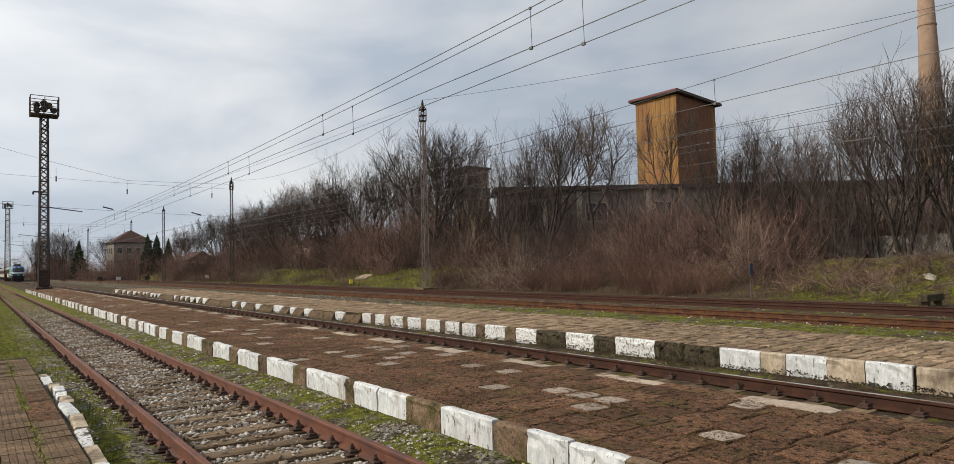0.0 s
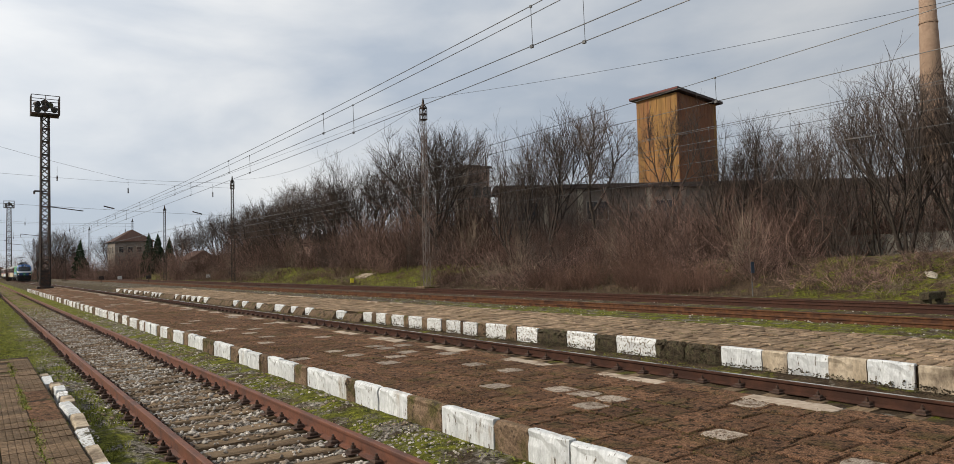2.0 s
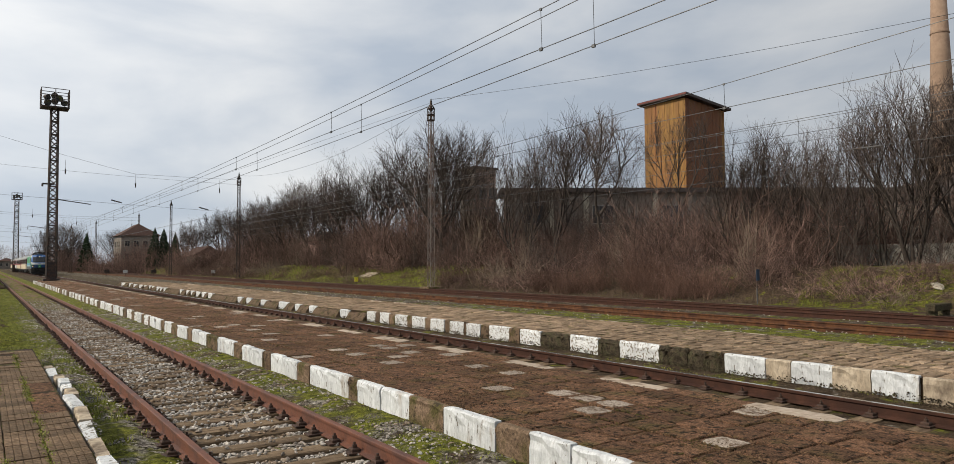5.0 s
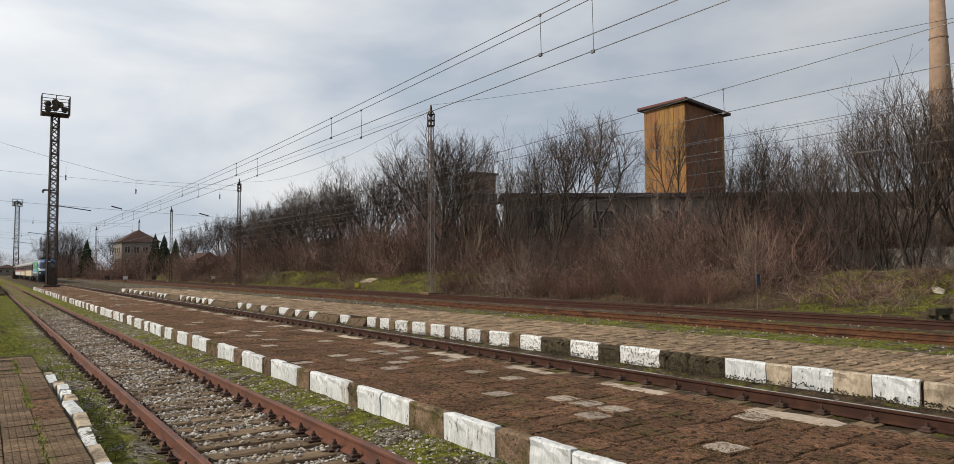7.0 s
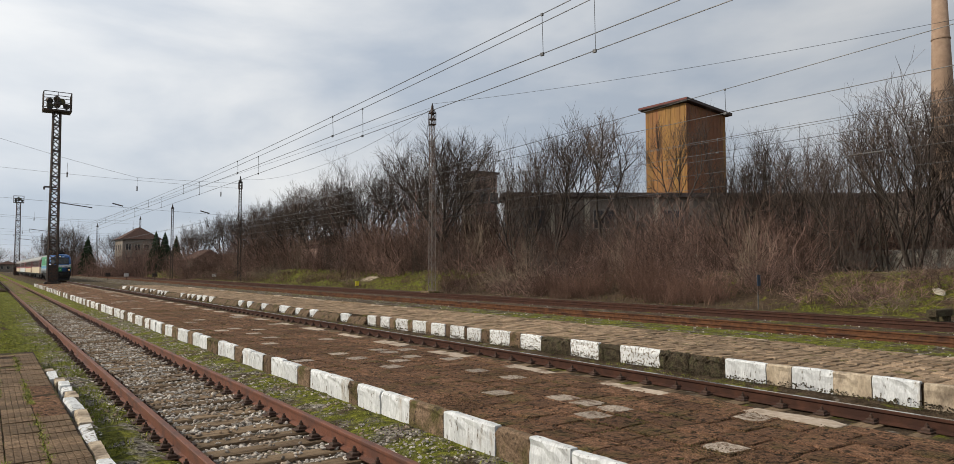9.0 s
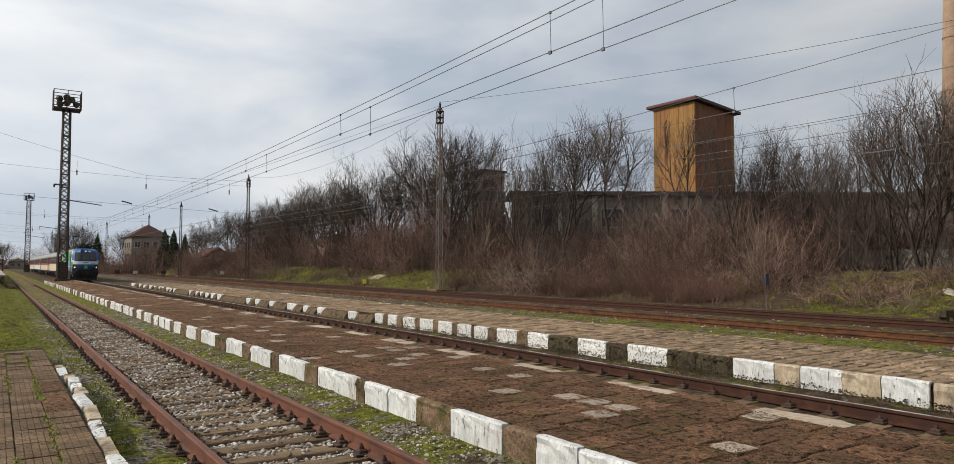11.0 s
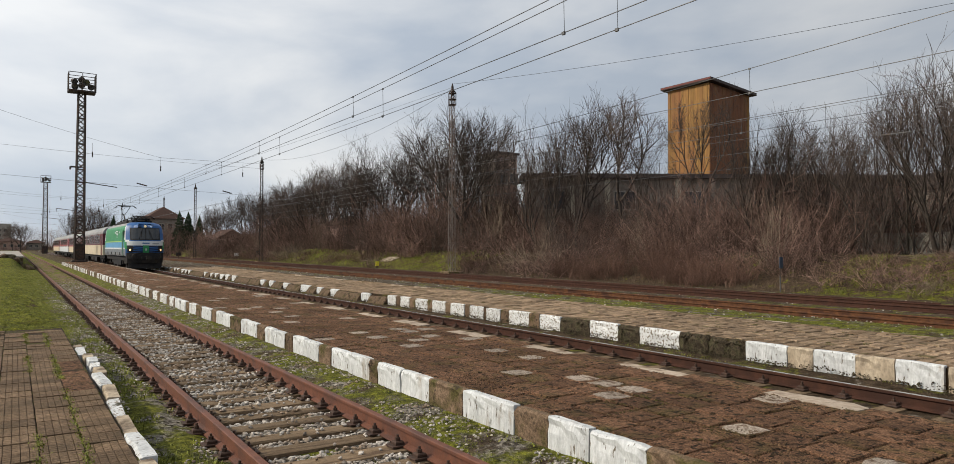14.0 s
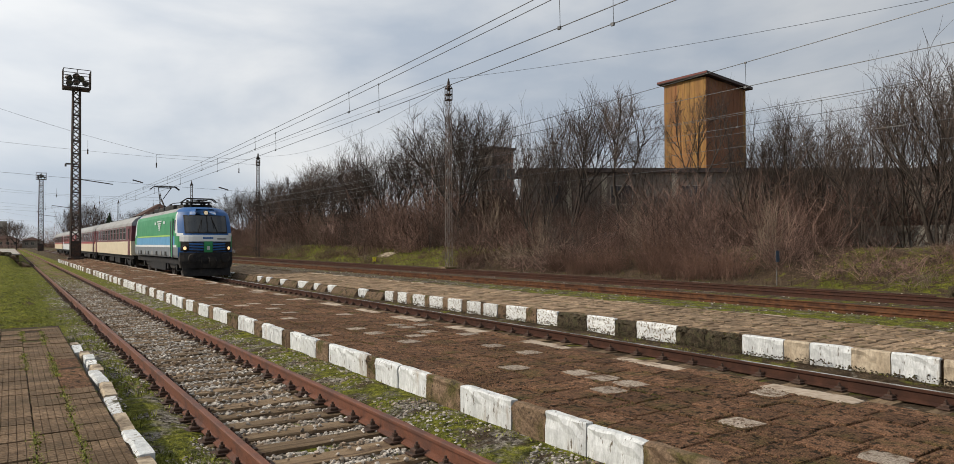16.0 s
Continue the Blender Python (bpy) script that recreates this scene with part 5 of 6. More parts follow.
def coach(kind):
    ln = 24.5
    name_label = {"a": "maroon and cream passenger coach with a grey roof", "b": "red, cream and maroon passenger coach with a grey roof", "c": "faded red and white passenger coach"}[kind]
    upper, lower, stripe = {"a": (MAROON, CREAM, CREAM), "b": (CREAM, CREAM, CAR_RED), "c": (CAR_RED, LOCO_WHITE, MAROON)}[kind]
    t = thing("coach", name_label, "railway coach", "coaches of the train")

    def prof(z0, z1, w0, w1, m, name, y0=0.0, y1=ln):
        g = Geo()
        g.add([(-w0, y0, z0), (w0, y0, z0), (w0, y1, z0), (-w0, y1, z0), (-w1, y0, z1), (w1, y0, z1), (w1, y1, z1), (-w1, y1, z1)],
              [(0, 1, 5, 4), (1, 2, 6, 5), (2, 3, 7, 6), (3, 0, 4, 7), (3, 2, 1, 0), (4, 5, 6, 7)])
        part(name, g, m, t)

    prof(0.98, 1.82, 1.40, 1.41, lower, "lower_panel", 0.05, ln - 0.05)
    prof(1.82, 1.96, 1.412, 1.412, stripe, "stripe", 0.05, ln - 0.05)
    prof(1.96, 3.05, 1.41, 1.38, MAROON if kind != "c" else CAR_RED, "window_band", 0.05, ln - 0.05)
    roof = [(-1.40, 3.05), (-1.36, 3.25), (-1.15, 3.52), (-0.75, 3.74), (0, 3.85), (0.75, 3.74), (1.15, 3.52), (1.36, 3.25), (1.40, 3.05)]
    part("roof", Geo().prism(roof, 0.0, ln), ROOF_GREY, t)
    g = Geo()
    for k in range(7):
        g.box(-0.3, 0.3, 2 + k * 3.4, 2.5 + k * 3.4, 3.8, 3.93, 0.04)
    part("roof_vents", g, ROOF_GREY, t)
    for s in (-1, 1):
        for k in range(10):
            y = 2.9 + k * 1.92
            win = part("window", Geo().box(s * 1.40 - 0.02, s * 1.40 + 0.025, y, y + 1.2, 2.08, 2.98, 0.0), ROOF_GREY, t)
            part("pane", Geo().box(s * 1.415 - 0.01, s * 1.415 + 0.02, y + 0.06, y + 1.14, 2.13, 2.60), TRAIN_GLASS, win)
            part("pane", Geo().box(s * 1.415 - 0.01, s * 1.415 + 0.017, y + 0.06, y + 1.14, 2.64, 2.93), TRAIN_GLASS, win)
        for y in (0.75, ln - 1.65):
            d = part("door", Geo().box(s * 1.405 - 0.02, s * 1.405 + 0.025, y, y + 0.9, 1.0, 3.0), MAROON if kind != "c" else LOCO_WHITE, t)
            part("pane", Geo().box(s * 1.42 - 0.01, s * 1.42 + 0.018, y + 0.18, y + 0.72, 2.1, 2.85), TRAIN_GLASS, d)
    part("end_bellows", Geo().box(-0.6, 0.6, -0.35, 0.06, 1.0, 3.3, 0.05), LOCO_BLACK, t)
    part("end_bellows", Geo().box(-0.6, 0.6, ln - 0.06, ln + 0.3, 1.0, 3.3, 0.05), LOCO_BLACK, t)
    part("underframe", Geo().box(-1.2, 1.2, 0.3, ln - 0.3, 0.72, 0.99).box(-1.15, 1.15, 8, 11, 0.3, 0.8, 0.05).box(-1.1, 1.1, 12.5, 15.5, 0.35, 0.8, 0.05), LOCO_BLACK, t)
    for yb in (3.6, ln - 3.6):
        bogie(t, yb, 2.5, 0.46)
    return t


TRAIN = [(locomotive(), 0.0)]
for ck, kind in enumerate(("a", "b", "c", "b")):
    TRAIN.append((coach(kind), LL * 0.85 + 0.45 + ck * 25.1))


def motions():
    def front(t):
        for (t0, y0), (t1, y1) in zip(FRONTS, FRONTS[1:]):
            if t <= t1:
                return y0 + (y1 - y0) * (t - t0) / (t1 - t0)
        return FRONTS[-1][1]

    for ob, off in TRAIN:
        walk(ob, [(t, pose(T2, y + off, 0)) for t, y in FRONTS])
    for ob, y, r in ROLLING:                                  # the wheels roll: a turn for each 2 pi r of way
        rows = []
        for k in range(0, 241):
            t = k / 15
            rows.append((t, pose(0, y, r) @ Matrix.Rotation((FRONTS[0][1] - front(t)) / r, 4, "X")))
        walk(ob, rows)

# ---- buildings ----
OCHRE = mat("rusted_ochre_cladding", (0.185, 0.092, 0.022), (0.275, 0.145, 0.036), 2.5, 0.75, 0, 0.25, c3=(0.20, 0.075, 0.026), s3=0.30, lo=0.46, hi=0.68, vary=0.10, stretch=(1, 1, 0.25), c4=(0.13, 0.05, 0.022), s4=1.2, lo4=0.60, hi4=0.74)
# rusty sheets with the shade of the -Y face put into their colour
RUSTWALL_SHADED = mat("shaded_rust_cladding", (0.135, 0.055, 0.026), (0.19, 0.08, 0.036), 2.5, 0.8, 0, 0.25, c3=(0.185, 0.10, 0.036), s3=0.35, lo=0.5, hi=0.7, vary=0.08, stretch=(1, 1, 0.3), c4=(0.10, 0.04, 0.022), s4=1.0, lo4=0.56, hi4=0.72)
ROOF_DARK = mat("dark_sheet_roof", (0.04, 0.032, 0.03), (0.075, 0.055, 0.05), 3, 0.7, 0.1, 0.2)
ROOF_RED = mat("red_fascia", (0.11, 0.028, 0.022), (0.15, 0.035, 0.028), 3, 0.7, 0, 0.1)
PLASTER = mat("stained_grey_plaster", (0.17, 0.145, 0.122), (0.245, 0.212, 0.18), 1.5, 0.95, 0, 0.2, c3=(0.13, 0.11, 0.095), s3=0.25, vary=0.06)
PLASTER_PALE = mat("pale_plaster", (0.36, 0.32, 0.25), (0.46, 0.42, 0.34), 1.5, 0.95, 0, 0.2, c3=(0.25, 0.21, 0.16), s3=0.4)
BRICKWALL = mat("dull_brick_wall", (0.28, 0.185, 0.15), (0.37, 0.25, 0.20), 6, 0.95, 0, 0.3, c3=(0.11, 0.075, 0.06), s3=0.4)
PINK = mat("faded_pink_plaster", (0.36, 0.24, 0.21), (0.44, 0.30, 0.26), 2, 0.95, 0, 0.2)
ROOFTILE = mat("red_roof_tiles", (0.06, 0.037, 0.031), (0.09, 0.055, 0.044), 4, 0.9, 0, 0.5, c3=(0.075, 0.043, 0.034), s3=0.7)
CONCRETE = mat("weathered_concrete", (0.27, 0.25, 0.22), (0.37, 0.345, 0.305), 2, 0.95, 0, 0.3, c3=(0.18, 0.165, 0.14), s3=0.5)
CHIM = mat("tan_chimney_concrete", (0.22, 0.147, 0.104), (0.29, 0.205, 0.145), 1.2, 0.9, 0, 0.3, c3=(0.19, 0.12, 0.085), s3=0.25)
PANE = mat("dark_window_glass", (0.02, 0.022, 0.025), (0.04, 0.043, 0.047), 1, 0.12, 0, 0, spec=0.6)


def clad_tower():
    """A square silo tower clad in rusting sheets, its mono-pitch roof falling towards +X."""
    x0, x1, y0, y1 = 63.1, 70.1, 49.2, 55.0
    zt, zl = 20.15, 9.2
    t = thing("clad_tower", "tall square tower clad in rusting ochre sheets under an overhanging roof", "tower")
    part("core", Geo().box(x0 + 0.1, x1 - 0.1, y0 + 0.1, y1 - 0.1, 1.5, zt - 0.3), RUSTWALL_SHADED, t)
    k, w = 0, 0.65
    top = lambda x: zt - 0.10 * (x - x0)
    rnd = random.Random(4)
    y = y0
    while y < y1 - 0.05:                                      # sheets of the sunlit face
        g = Geo()
        e = min(w, y1 - y)
        for r in range(3):
            a = y + e * r / 3
            g.box(x0 - 0.05 - 0.03 * (r % 2), x0 + 0.1, a, a + e / 3, zl, top(x0) - 0.1 + rnd.uniform(-0.02, 0.02))
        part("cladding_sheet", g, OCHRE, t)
        y += w
    # sheets of the face turned from the sun, coloured darker for its shade
    x = x0
    while x < x1 - 0.05:
        g = Geo()
        e = min(w, x1 - x)
        for r in range(3):
            a = x + e * r / 3
            g.box(a, a + e / 3, y0 - 0.05 - 0.03 * (r % 2), y0 + 0.1, zl, top(x) - 0.15)
        part("cladding_sheet", g, OCHRE if x > x1 - 1.8 and rnd.random() < 0.3 else RUSTWALL_SHADED, t)
        x += w
    part("base_wall", Geo().box(x0 - 0.2, x1 + 0.2, y0 - 0.2, y1 + 0.2, 1.0, zl + 0.05), PLASTER, t)
    part("white_panel", Geo().box(x0 + 2.6, x0 + 4.9, y0 - 0.35, y0 - 0.1, zl - 0.4, zl + 0.9), PLASTER_PALE, t)
    o = 0.6
    g = Geo().add([(x0 - o, y0 - o, top(x0 - o)), (x1 + o, y0 - o, top(x1 + o)), (x1 + o, y1 + o, top(x1 + o)), (x0 - o, y1 + o, top(x0 - o)),
                   (x0 - o, y0 - o, top(x0 - o) + 0.3), (x1 + o, y0 - o, top(x1 + o) + 0.3), (x1 + o, y1 + o, top(x1 + o) + 0.3), (x0 - o, y1 + o, top(x0 - o) + 0.3)],
                  [(3, 2, 1, 0), (4, 5, 6, 7), (0, 1, 5, 4), (1, 2, 6, 5), (2, 3, 7, 6), (3, 0, 4, 7)])
    part("roof", g, ROOF_DARK, t)
    part("fascia", Geo().box(x0 - o - 0.03, x0 - o - 0.005, y0 - o, y1 + o, top(x0 - o) + 0.08, top(x0 - o) + 0.26), ROOF_RED, t)


def walls_with_windows(t, x0, x1, y0, y1, z0, z1, m, wins, size, pane=PANE, frame_mat=None):
    """A block with windows on its -X and -Y faces; wins: (face, along, height)."""
    part("wall", Geo().box(x0, x1, y0, y1, z0, z1), m, t)
    w, h = size
    for face, a, z in wins:
        if face == "x":
            win = part("window", Geo().box(x0 - 0.06, x0 + 0.05, a - w / 2 - 0.08, a + w / 2 + 0.08, z - 0.08, z + h + 0.08), frame_mat or PLASTER_PALE, t)
            part("pane", Geo().box(x0 - 0.075, x0, a - w / 2, a - 0.03, z, z + h).box(x0 - 0.075, x0, a + 0.03, a + w / 2, z, z + h), pane, win)
        else:
            win = part("window", Geo().box(a - w / 2 - 0.08, a + w / 2 + 0.08, y0 - 0.06, y0 + 0.05, z - 0.08, z + h + 0.08), frame_mat or PLASTER_PALE, t)
            part("pane", Geo().box(a - w / 2, a - 0.03, y0 - 0.075, y0, z, z + h).box(a + 0.03, a + w / 2, y0 - 0.075, y0, z, z + h), pane, win)


def long_hall():
    t = thing("factory_hall", "long low factory hall of stained plaster with a dark flat roof", "factory", at=pose(55.5, 47.6, 0, 0, 0, -33.5))
    x0, x1, y0, y1, z1 = -15.0, 30.0, -3.0, 3.0, 8.6
    wins = [("y", x0 + 2.5 + 3.4 * k, z) for k in range(0, 13, 2) for z in (2.6, 5.6)]
    walls_with_windows(t, x0, x1, y0, y1, 1.0, z1, PLASTER, wins, (2.0, 1.7), frame_mat=CONCRETE)
    for k in range(13):
        x = x0 + 0.8 + 3.4 * k
        part("pilaster", Geo().box(x - 0.25, x + 0.25, y0 - 0.3, y0 + 0.1, 1.0, z1 - 0.05), PLASTER_PALE if k in (1, 2, 4) else PLASTER, t)
    part("roof", Geo().box(x0 - 0.7, x1 + 0.5, y0 - 0.6, y1 + 0.6, z1, z1 + 0.4), ROOF_DARK, t)
    t2 = thing("factory_block", "taller block with a pale plaster side and a dull brick front", "factory")
    walls_with_windows(t2, 57.0, 60.6, 81.0, 84.5, 1.0, 15.2, BRICKWALL, [("y", 58.2 + 1.9 * k, z) for k in range(2) for z in (4, 7.5, 11)], (1.4, 1.6))
    part("side_wall", Geo().box(56.8, 57.02, 80.95, 84.5, 1.0, 15.3), PLASTER, t2)
    part("roof", Geo().box(56.6, 60.9, 80.7, 84.8, 15.3, 15.6), ROOF_DARK, t2)
    t3 = thing("factory_hall", "lower factory wing of stained plaster with a pitched dark roof", "factory")
    walls_with_windows(t3, 71.5, 92, 14, 40, 1.0, 7.6, PLASTER, [("y", 73 + 3 * k, 3.5) for k in range(6)], (1.8, 2.0))
    part("roof", Geo().add([(71, 13.5, 7.6), (92.5, 13.5, 7.6), (92.5, 40.5, 7.6), (71, 40.5, 7.6), (71, 27, 9.4), (92.5, 27, 9.4)], [(0, 1, 5, 4), (2, 3, 4, 5), (0, 4, 3), (1, 2, 5), (3, 2, 1, 0)]), ROOF_DARK, t3)
    t4 = thing("chimney", "tall tapering tan concrete factory chimney", "chimney")
    n = 28
    part("shaft", Geo().tube([(117, 44.2, z) for z in (0, 14, 30, 43.4)], [2.45, 1.95, 1.4, 0.98], n), CHIM, t4, smooth=True)
    part("rim", Geo().tube([(117, 44.2, 42.9), (117, 44.2, 43.7), (117, 44.2, 43.7), (117, 44.2, 43.2)], [1.10, 1.12, 0.8, 0.8], n), ROOF_DARK, t4)
    for z in (12, 20, 28, 36):
        r = 2.45 - (2.45 - 0.98) * z / 43.4
        part("hoop", Geo().tube([(117, 44.2, z), (117, 44.2, z + 0.22)], [r + 0.07, r + 0.05], n), CHIM, t4)
    t5 = thing("factory_shed", "yellowish plaster outbuilding by the chimney", "factory")
    walls_with_windows(t5, 98, 112, 26, 37, 1, 12, PLASTER_PALE, [("x", 28 + 3 * k, z) for k in range(3) for z in (4, 8)], (1.6, 1.8))
    part("roof", Geo().box(97.5, 112.5, 25.5, 37.5, 12, 12.5), ROOF_DARK, t5)


def hip_house(x0, x1, y0, y1, z0, ze, zr, wall, label, wins, chimney=False, gable=False):
    t = thing("house", label, "house", "houses beyond the tracks")
    walls_with_windows(t, x0, x1, y0, y1, z0, ze, wall, wins, (1.1, 1.4))
    o, xm, ym = 0.6, (x0 + x1) / 2, (y0 + y1) / 2
    h = 0.0 if gable else min(x1 - x0, y1 - y0) * 0.4
    v = [(x0 - o, y0 - o, ze), (x1 + o, y0 - o, ze), (x1 + o, y1 + o, ze), (x0 - o, y1 + o, ze), (xm, y0 - o + h, zr), (xm, y1 + o - h, zr)]
    part("roof", Geo().add(v, [(0, 1, 4), (1, 2, 5, 4), (2, 3, 5), (3, 0, 4, 5), (3, 2, 1, 0)]), ROOFTILE, t)
    if gable:
        part("gable", Geo().add([(x0, y0 - 0.02, ze - 0.01), (x1, y0 - 0.02, ze - 0.01), (xm, y0 - 0.02, zr - 0.3), (x0, y0 + 0.2, ze - 0.01), (x1, y0 + 0.2, ze - 0.01), (xm, y0 + 0.2, zr - 0.3)],
                                [(0, 1, 2), (5, 4, 3), (0, 3, 4, 1), (1, 4, 5, 2), (2, 5, 3, 0)]), wall, t)
    if chimney:
        part("chimney", Geo().box(xm - 1.2, xm - 0.6, ym - 0.3, ym + 0.3, zr - 1.6, zr + 0.6), BRICKWALL, t)


clad_tower()
long_hall()
hip_house(27.1, 35.6, 188, 200, 0, 8.9, 12.0, PLASTER, "two-storey grey house with a hipped red tile roof",
          [("y", 28.4 + 2.0 * k, z) for k in range(4) for z in (3.2, 6.2)] + [("x", 191 + 3 * k, z) for k in range(3) for z in (3.2, 6.2)])
hip_house(34.3, 39.6, 146, 155, 0.5, 3.5, 5.5, PLASTER, "small gabled house with a brown tile roof", [("y", 35, 1.8), ("y", 37.4, 1.8)], gable=True)
hip_house(38.6, 46, 143, 149, 0.8, 3.9, 5.0, PINK, "low faded pink plaster outbuilding", [("y", 41, 1.8)], False)
hip_house(36.0, 41.5, 88, 94, 1.0, 4.8, 6.2, PINK, "small faded pink house behind the bushes", [("y", 37.6, 2.2), ("x", 90.5, 2.2)], False)
hip_house(-30, -14, 230, 250, 0, 9, 11.5, PLASTER, "grey station building far down the line", [("y", -27 + 3 * k, z) for k in range(5) for z in (2, 5.5)], False)
t_blk = thing("apartment_block", "pale grey apartment block far down the line", "apartment block")
walls_with_windows(t_blk, -24, -1.6, 500, 515, 0, 15.5, CONCRETE, [("y", -22 + 2.9 * k, 1.8 + 3 * j) for k in range(7) for j in range(4)], (1.5, 1.4))
hip_house(-8, 3.6, 424, 434, 0, 4.4, 6.6, BRICKWALL, "low dark shed far down the line", [("y", -4 + 3 * k, 1.6) for k in range(3)], False)
hip_house(5.2, 13.5, 426, 436, 0, 3.8, 5.6, PLASTER, "low grey shed far down the line", [("y", 7 + 2.6 * k, 1.4) for k in range(3)], False)


def yard_bits():
    # loading ramp at the far end of the meadow
    t = thing("loading_ramp", "raised concrete loading ramp with a dark broken end", "ramp", kind="structure")
    part("ramp_body", Geo().box(-14, 0.55, 69, 150, -0.4, 0.86, 0.06), CURB, t)
    rnd = random.Random(8)
    for k in range(7):
        q = rnd.uniform(0.2, 0.45)
        x, y = -0.9 + 0.3 * k + rnd.uniform(-0.1, 0.1), 68.5 + rnd.uniform(-0.5, 0.6)
        part("broken_block", Geo().box(-q, q, -q * 0.8, q * 0.8, -q * 0.5, q * 0.5, 0.08), CURB_BLACK if k % 3 else CURB, t, at=pose(x, y, gz(x, y) + 0.12, rnd.uniform(-30, 30), rnd.uniform(-30, 30), rnd.uniform(0, 90)))
    part("ramp_deck", Geo().box(-14, 0.62, 68.9, 150, 0.86, 0.98, 0.02), CONCRETE, t)
    # low concrete wall behind the bushes
    for k in range(14):
        solo("concrete_wall_panel", Geo().box(-0.09, 0.09, 0, 2.94, -0.8, 1.15, 0.02), CONCRETE, "low weathered concrete wall panel on the bank", "wall panel", "wall panels on the bank", at=pose(41.0 + 0.1 * math.sin(k), 2 + 3 * k, 1.55))
    # sign post by the bank
    x, y = 28.2, 18.4
    z = gz(x, y)
    t = thing("sign_post", "dark blue trackside sign on a thin post", "sign", at=pose(x, y, z))
    part("post", Geo().tube([(0, 0, -0.3), (0, 0, 1.55)], 0.03, 6), GALV, t)
    part("sign_plate", Geo().box(-0.12, 0.12, -0.06, -0.035, 1.05, 1.55, 0.0), mat("dark_blue_enamel", (0.02, 0.035, 0.06), (0.03, 0.05, 0.08), 5, 0.5), t)
    # yellow marker on the bank
    x, y = 28.6, 60.3
    z = gz(x, y)
    yel = mat("yellow_paint", (0.65, 0.55, 0.03), (0.75, 0.65, 0.05), 5, 0.5)
    t = thing("yellow_marker", "small bright yellow marker at the foot of the bank", "marker", at=pose(x, y, z))
    part("post", Geo().tube([(0, 0, -0.2), (0, 0, 0.3)], 0.03, 6), DARK, t)
    part("plate", Geo().box(-0.17, 0.17, -0.03, 0.03, 0.2, 0.62), yel, t)
    # buffer stop at the end of the buried siding
    t = thing("buffer_stop", "dark timber buffer stop on the buried siding", "buffer stop", at=pose(T5, 10.6, -0.15))
    part("beam", Geo().box(-0.9, 0.5, -0.15, 0.15, 0.22, 0.46, 0.03), CURB_BLACK, t)
    for s in (-0.65, 0.3):
        part("post", Geo().box(s - 0.1, s + 0.1, -0.1, 0.2, -0.3, 0.42, 0.02), CURB_BLACK, t)
    # slab lying on the slope
    solo("concrete_slab", Geo().box(-0.6, 0.6, -1.0, 1.0, -0.1, 0.06, 0.02), CURB_TAN, "pale concrete slab lying on the grassy slope", "slab", at=pose(31.6, 63.5, gz(31.6, 63.5) + 0.1, 0, -18, 8))
    # pale broken stone on the grassy foot of the bank
    x, y = 31.2, 12.3
    solo("broken_stone", stones("broken_stone", [(0, 0, 0)], 0.24, 0.26, PLASTER_PALE, 0.8, 4), None, "pale broken lump of plaster on the grassy bank", "stone", at=pose(x, y, gz(x, y) + 0.12))
    # colour-light signal and small trackside signs far along the line
    t = thing("signal", "dark colour-light signal on a post far along the line", "signal", at=pose(10.6, 178, -0.15))
    part("post", Geo().tube([(0, 0, -0.2), (0, 0, 3.4)], 0.08, 8), DARK, t)
    part("signal_head", Geo().box(-0.3, 0.3, -0.15, 0.15, 3.3, 4.6, 0.05), DARK, t)
    for x, y, w, m in ((15.6, 122, 0.35, DARK), (17.6, 118, 0.3, PORCELAIN), (21.6, 118, 0.35, DARK), (29.0, 112, 0.3, PORCELAIN), (30.2, 104, 0.4, DARK)):
        t = thing("shunting_sign", "low trackside shunting signal beside the sidings", "signal", "low signals", at=pose(x, y, gz(x, y)))
        part("post", Geo().tube([(0, 0, -0.2), (0, 0, 0.6)], 0.05, 6), DARK, t)
        part("plate", Geo().box(-w, w, -0.08, 0.08, 0.5, 0.5 + 1.6 * w, 0.03), m, t)


yard_bits()

RUST_BRUSH = mat("rust_brown_weeds", (0.10, 0.056, 0.040), (0.185, 0.112, 0.084), 1.5, 0.95, 0, 0, vary=0.25, island=0.3)

# ---- bare trees, brush, conifers, grass ----
class Wood:
    """Many thin three- to five-sided twigs as arrays."""
    def __init__(self):
        self.v, self.f = [], []

    def limb(self, pts, radii, n=3):
        base, k = len(self.v), len(pts)
        for i, p in enumerate(pts):
            d = pts[min(i + 1, k - 1)] - pts[max(i - 1, 0)]
            a = d.cross(Vector((0.31, 0.87, 0.38)))
            a = a.normalized() if a.length > 1e-6 else Vector((1, 0, 0))
            b = d.normalized().cross(a)
            for j in range(n):
                c, s = math.cos(2 * math.pi * j / n) * radii[i], math.sin(2 * math.pi * j / n) * radii[i]
                self.v.append((p.x + a.x * c + b.x * s, p.y + a.y * c + b.y * s, p.z + a.z * c + b.z * s))
        for i in range(k - 1):
            for j in range(n):
                q, r = base + i * n + j, base + i * n + (j + 1) % n
                self.f.append((q, r, r + n, q + n))

    def mesh(self, name, m):
        return soup(name, self.v, self.f, m, True)


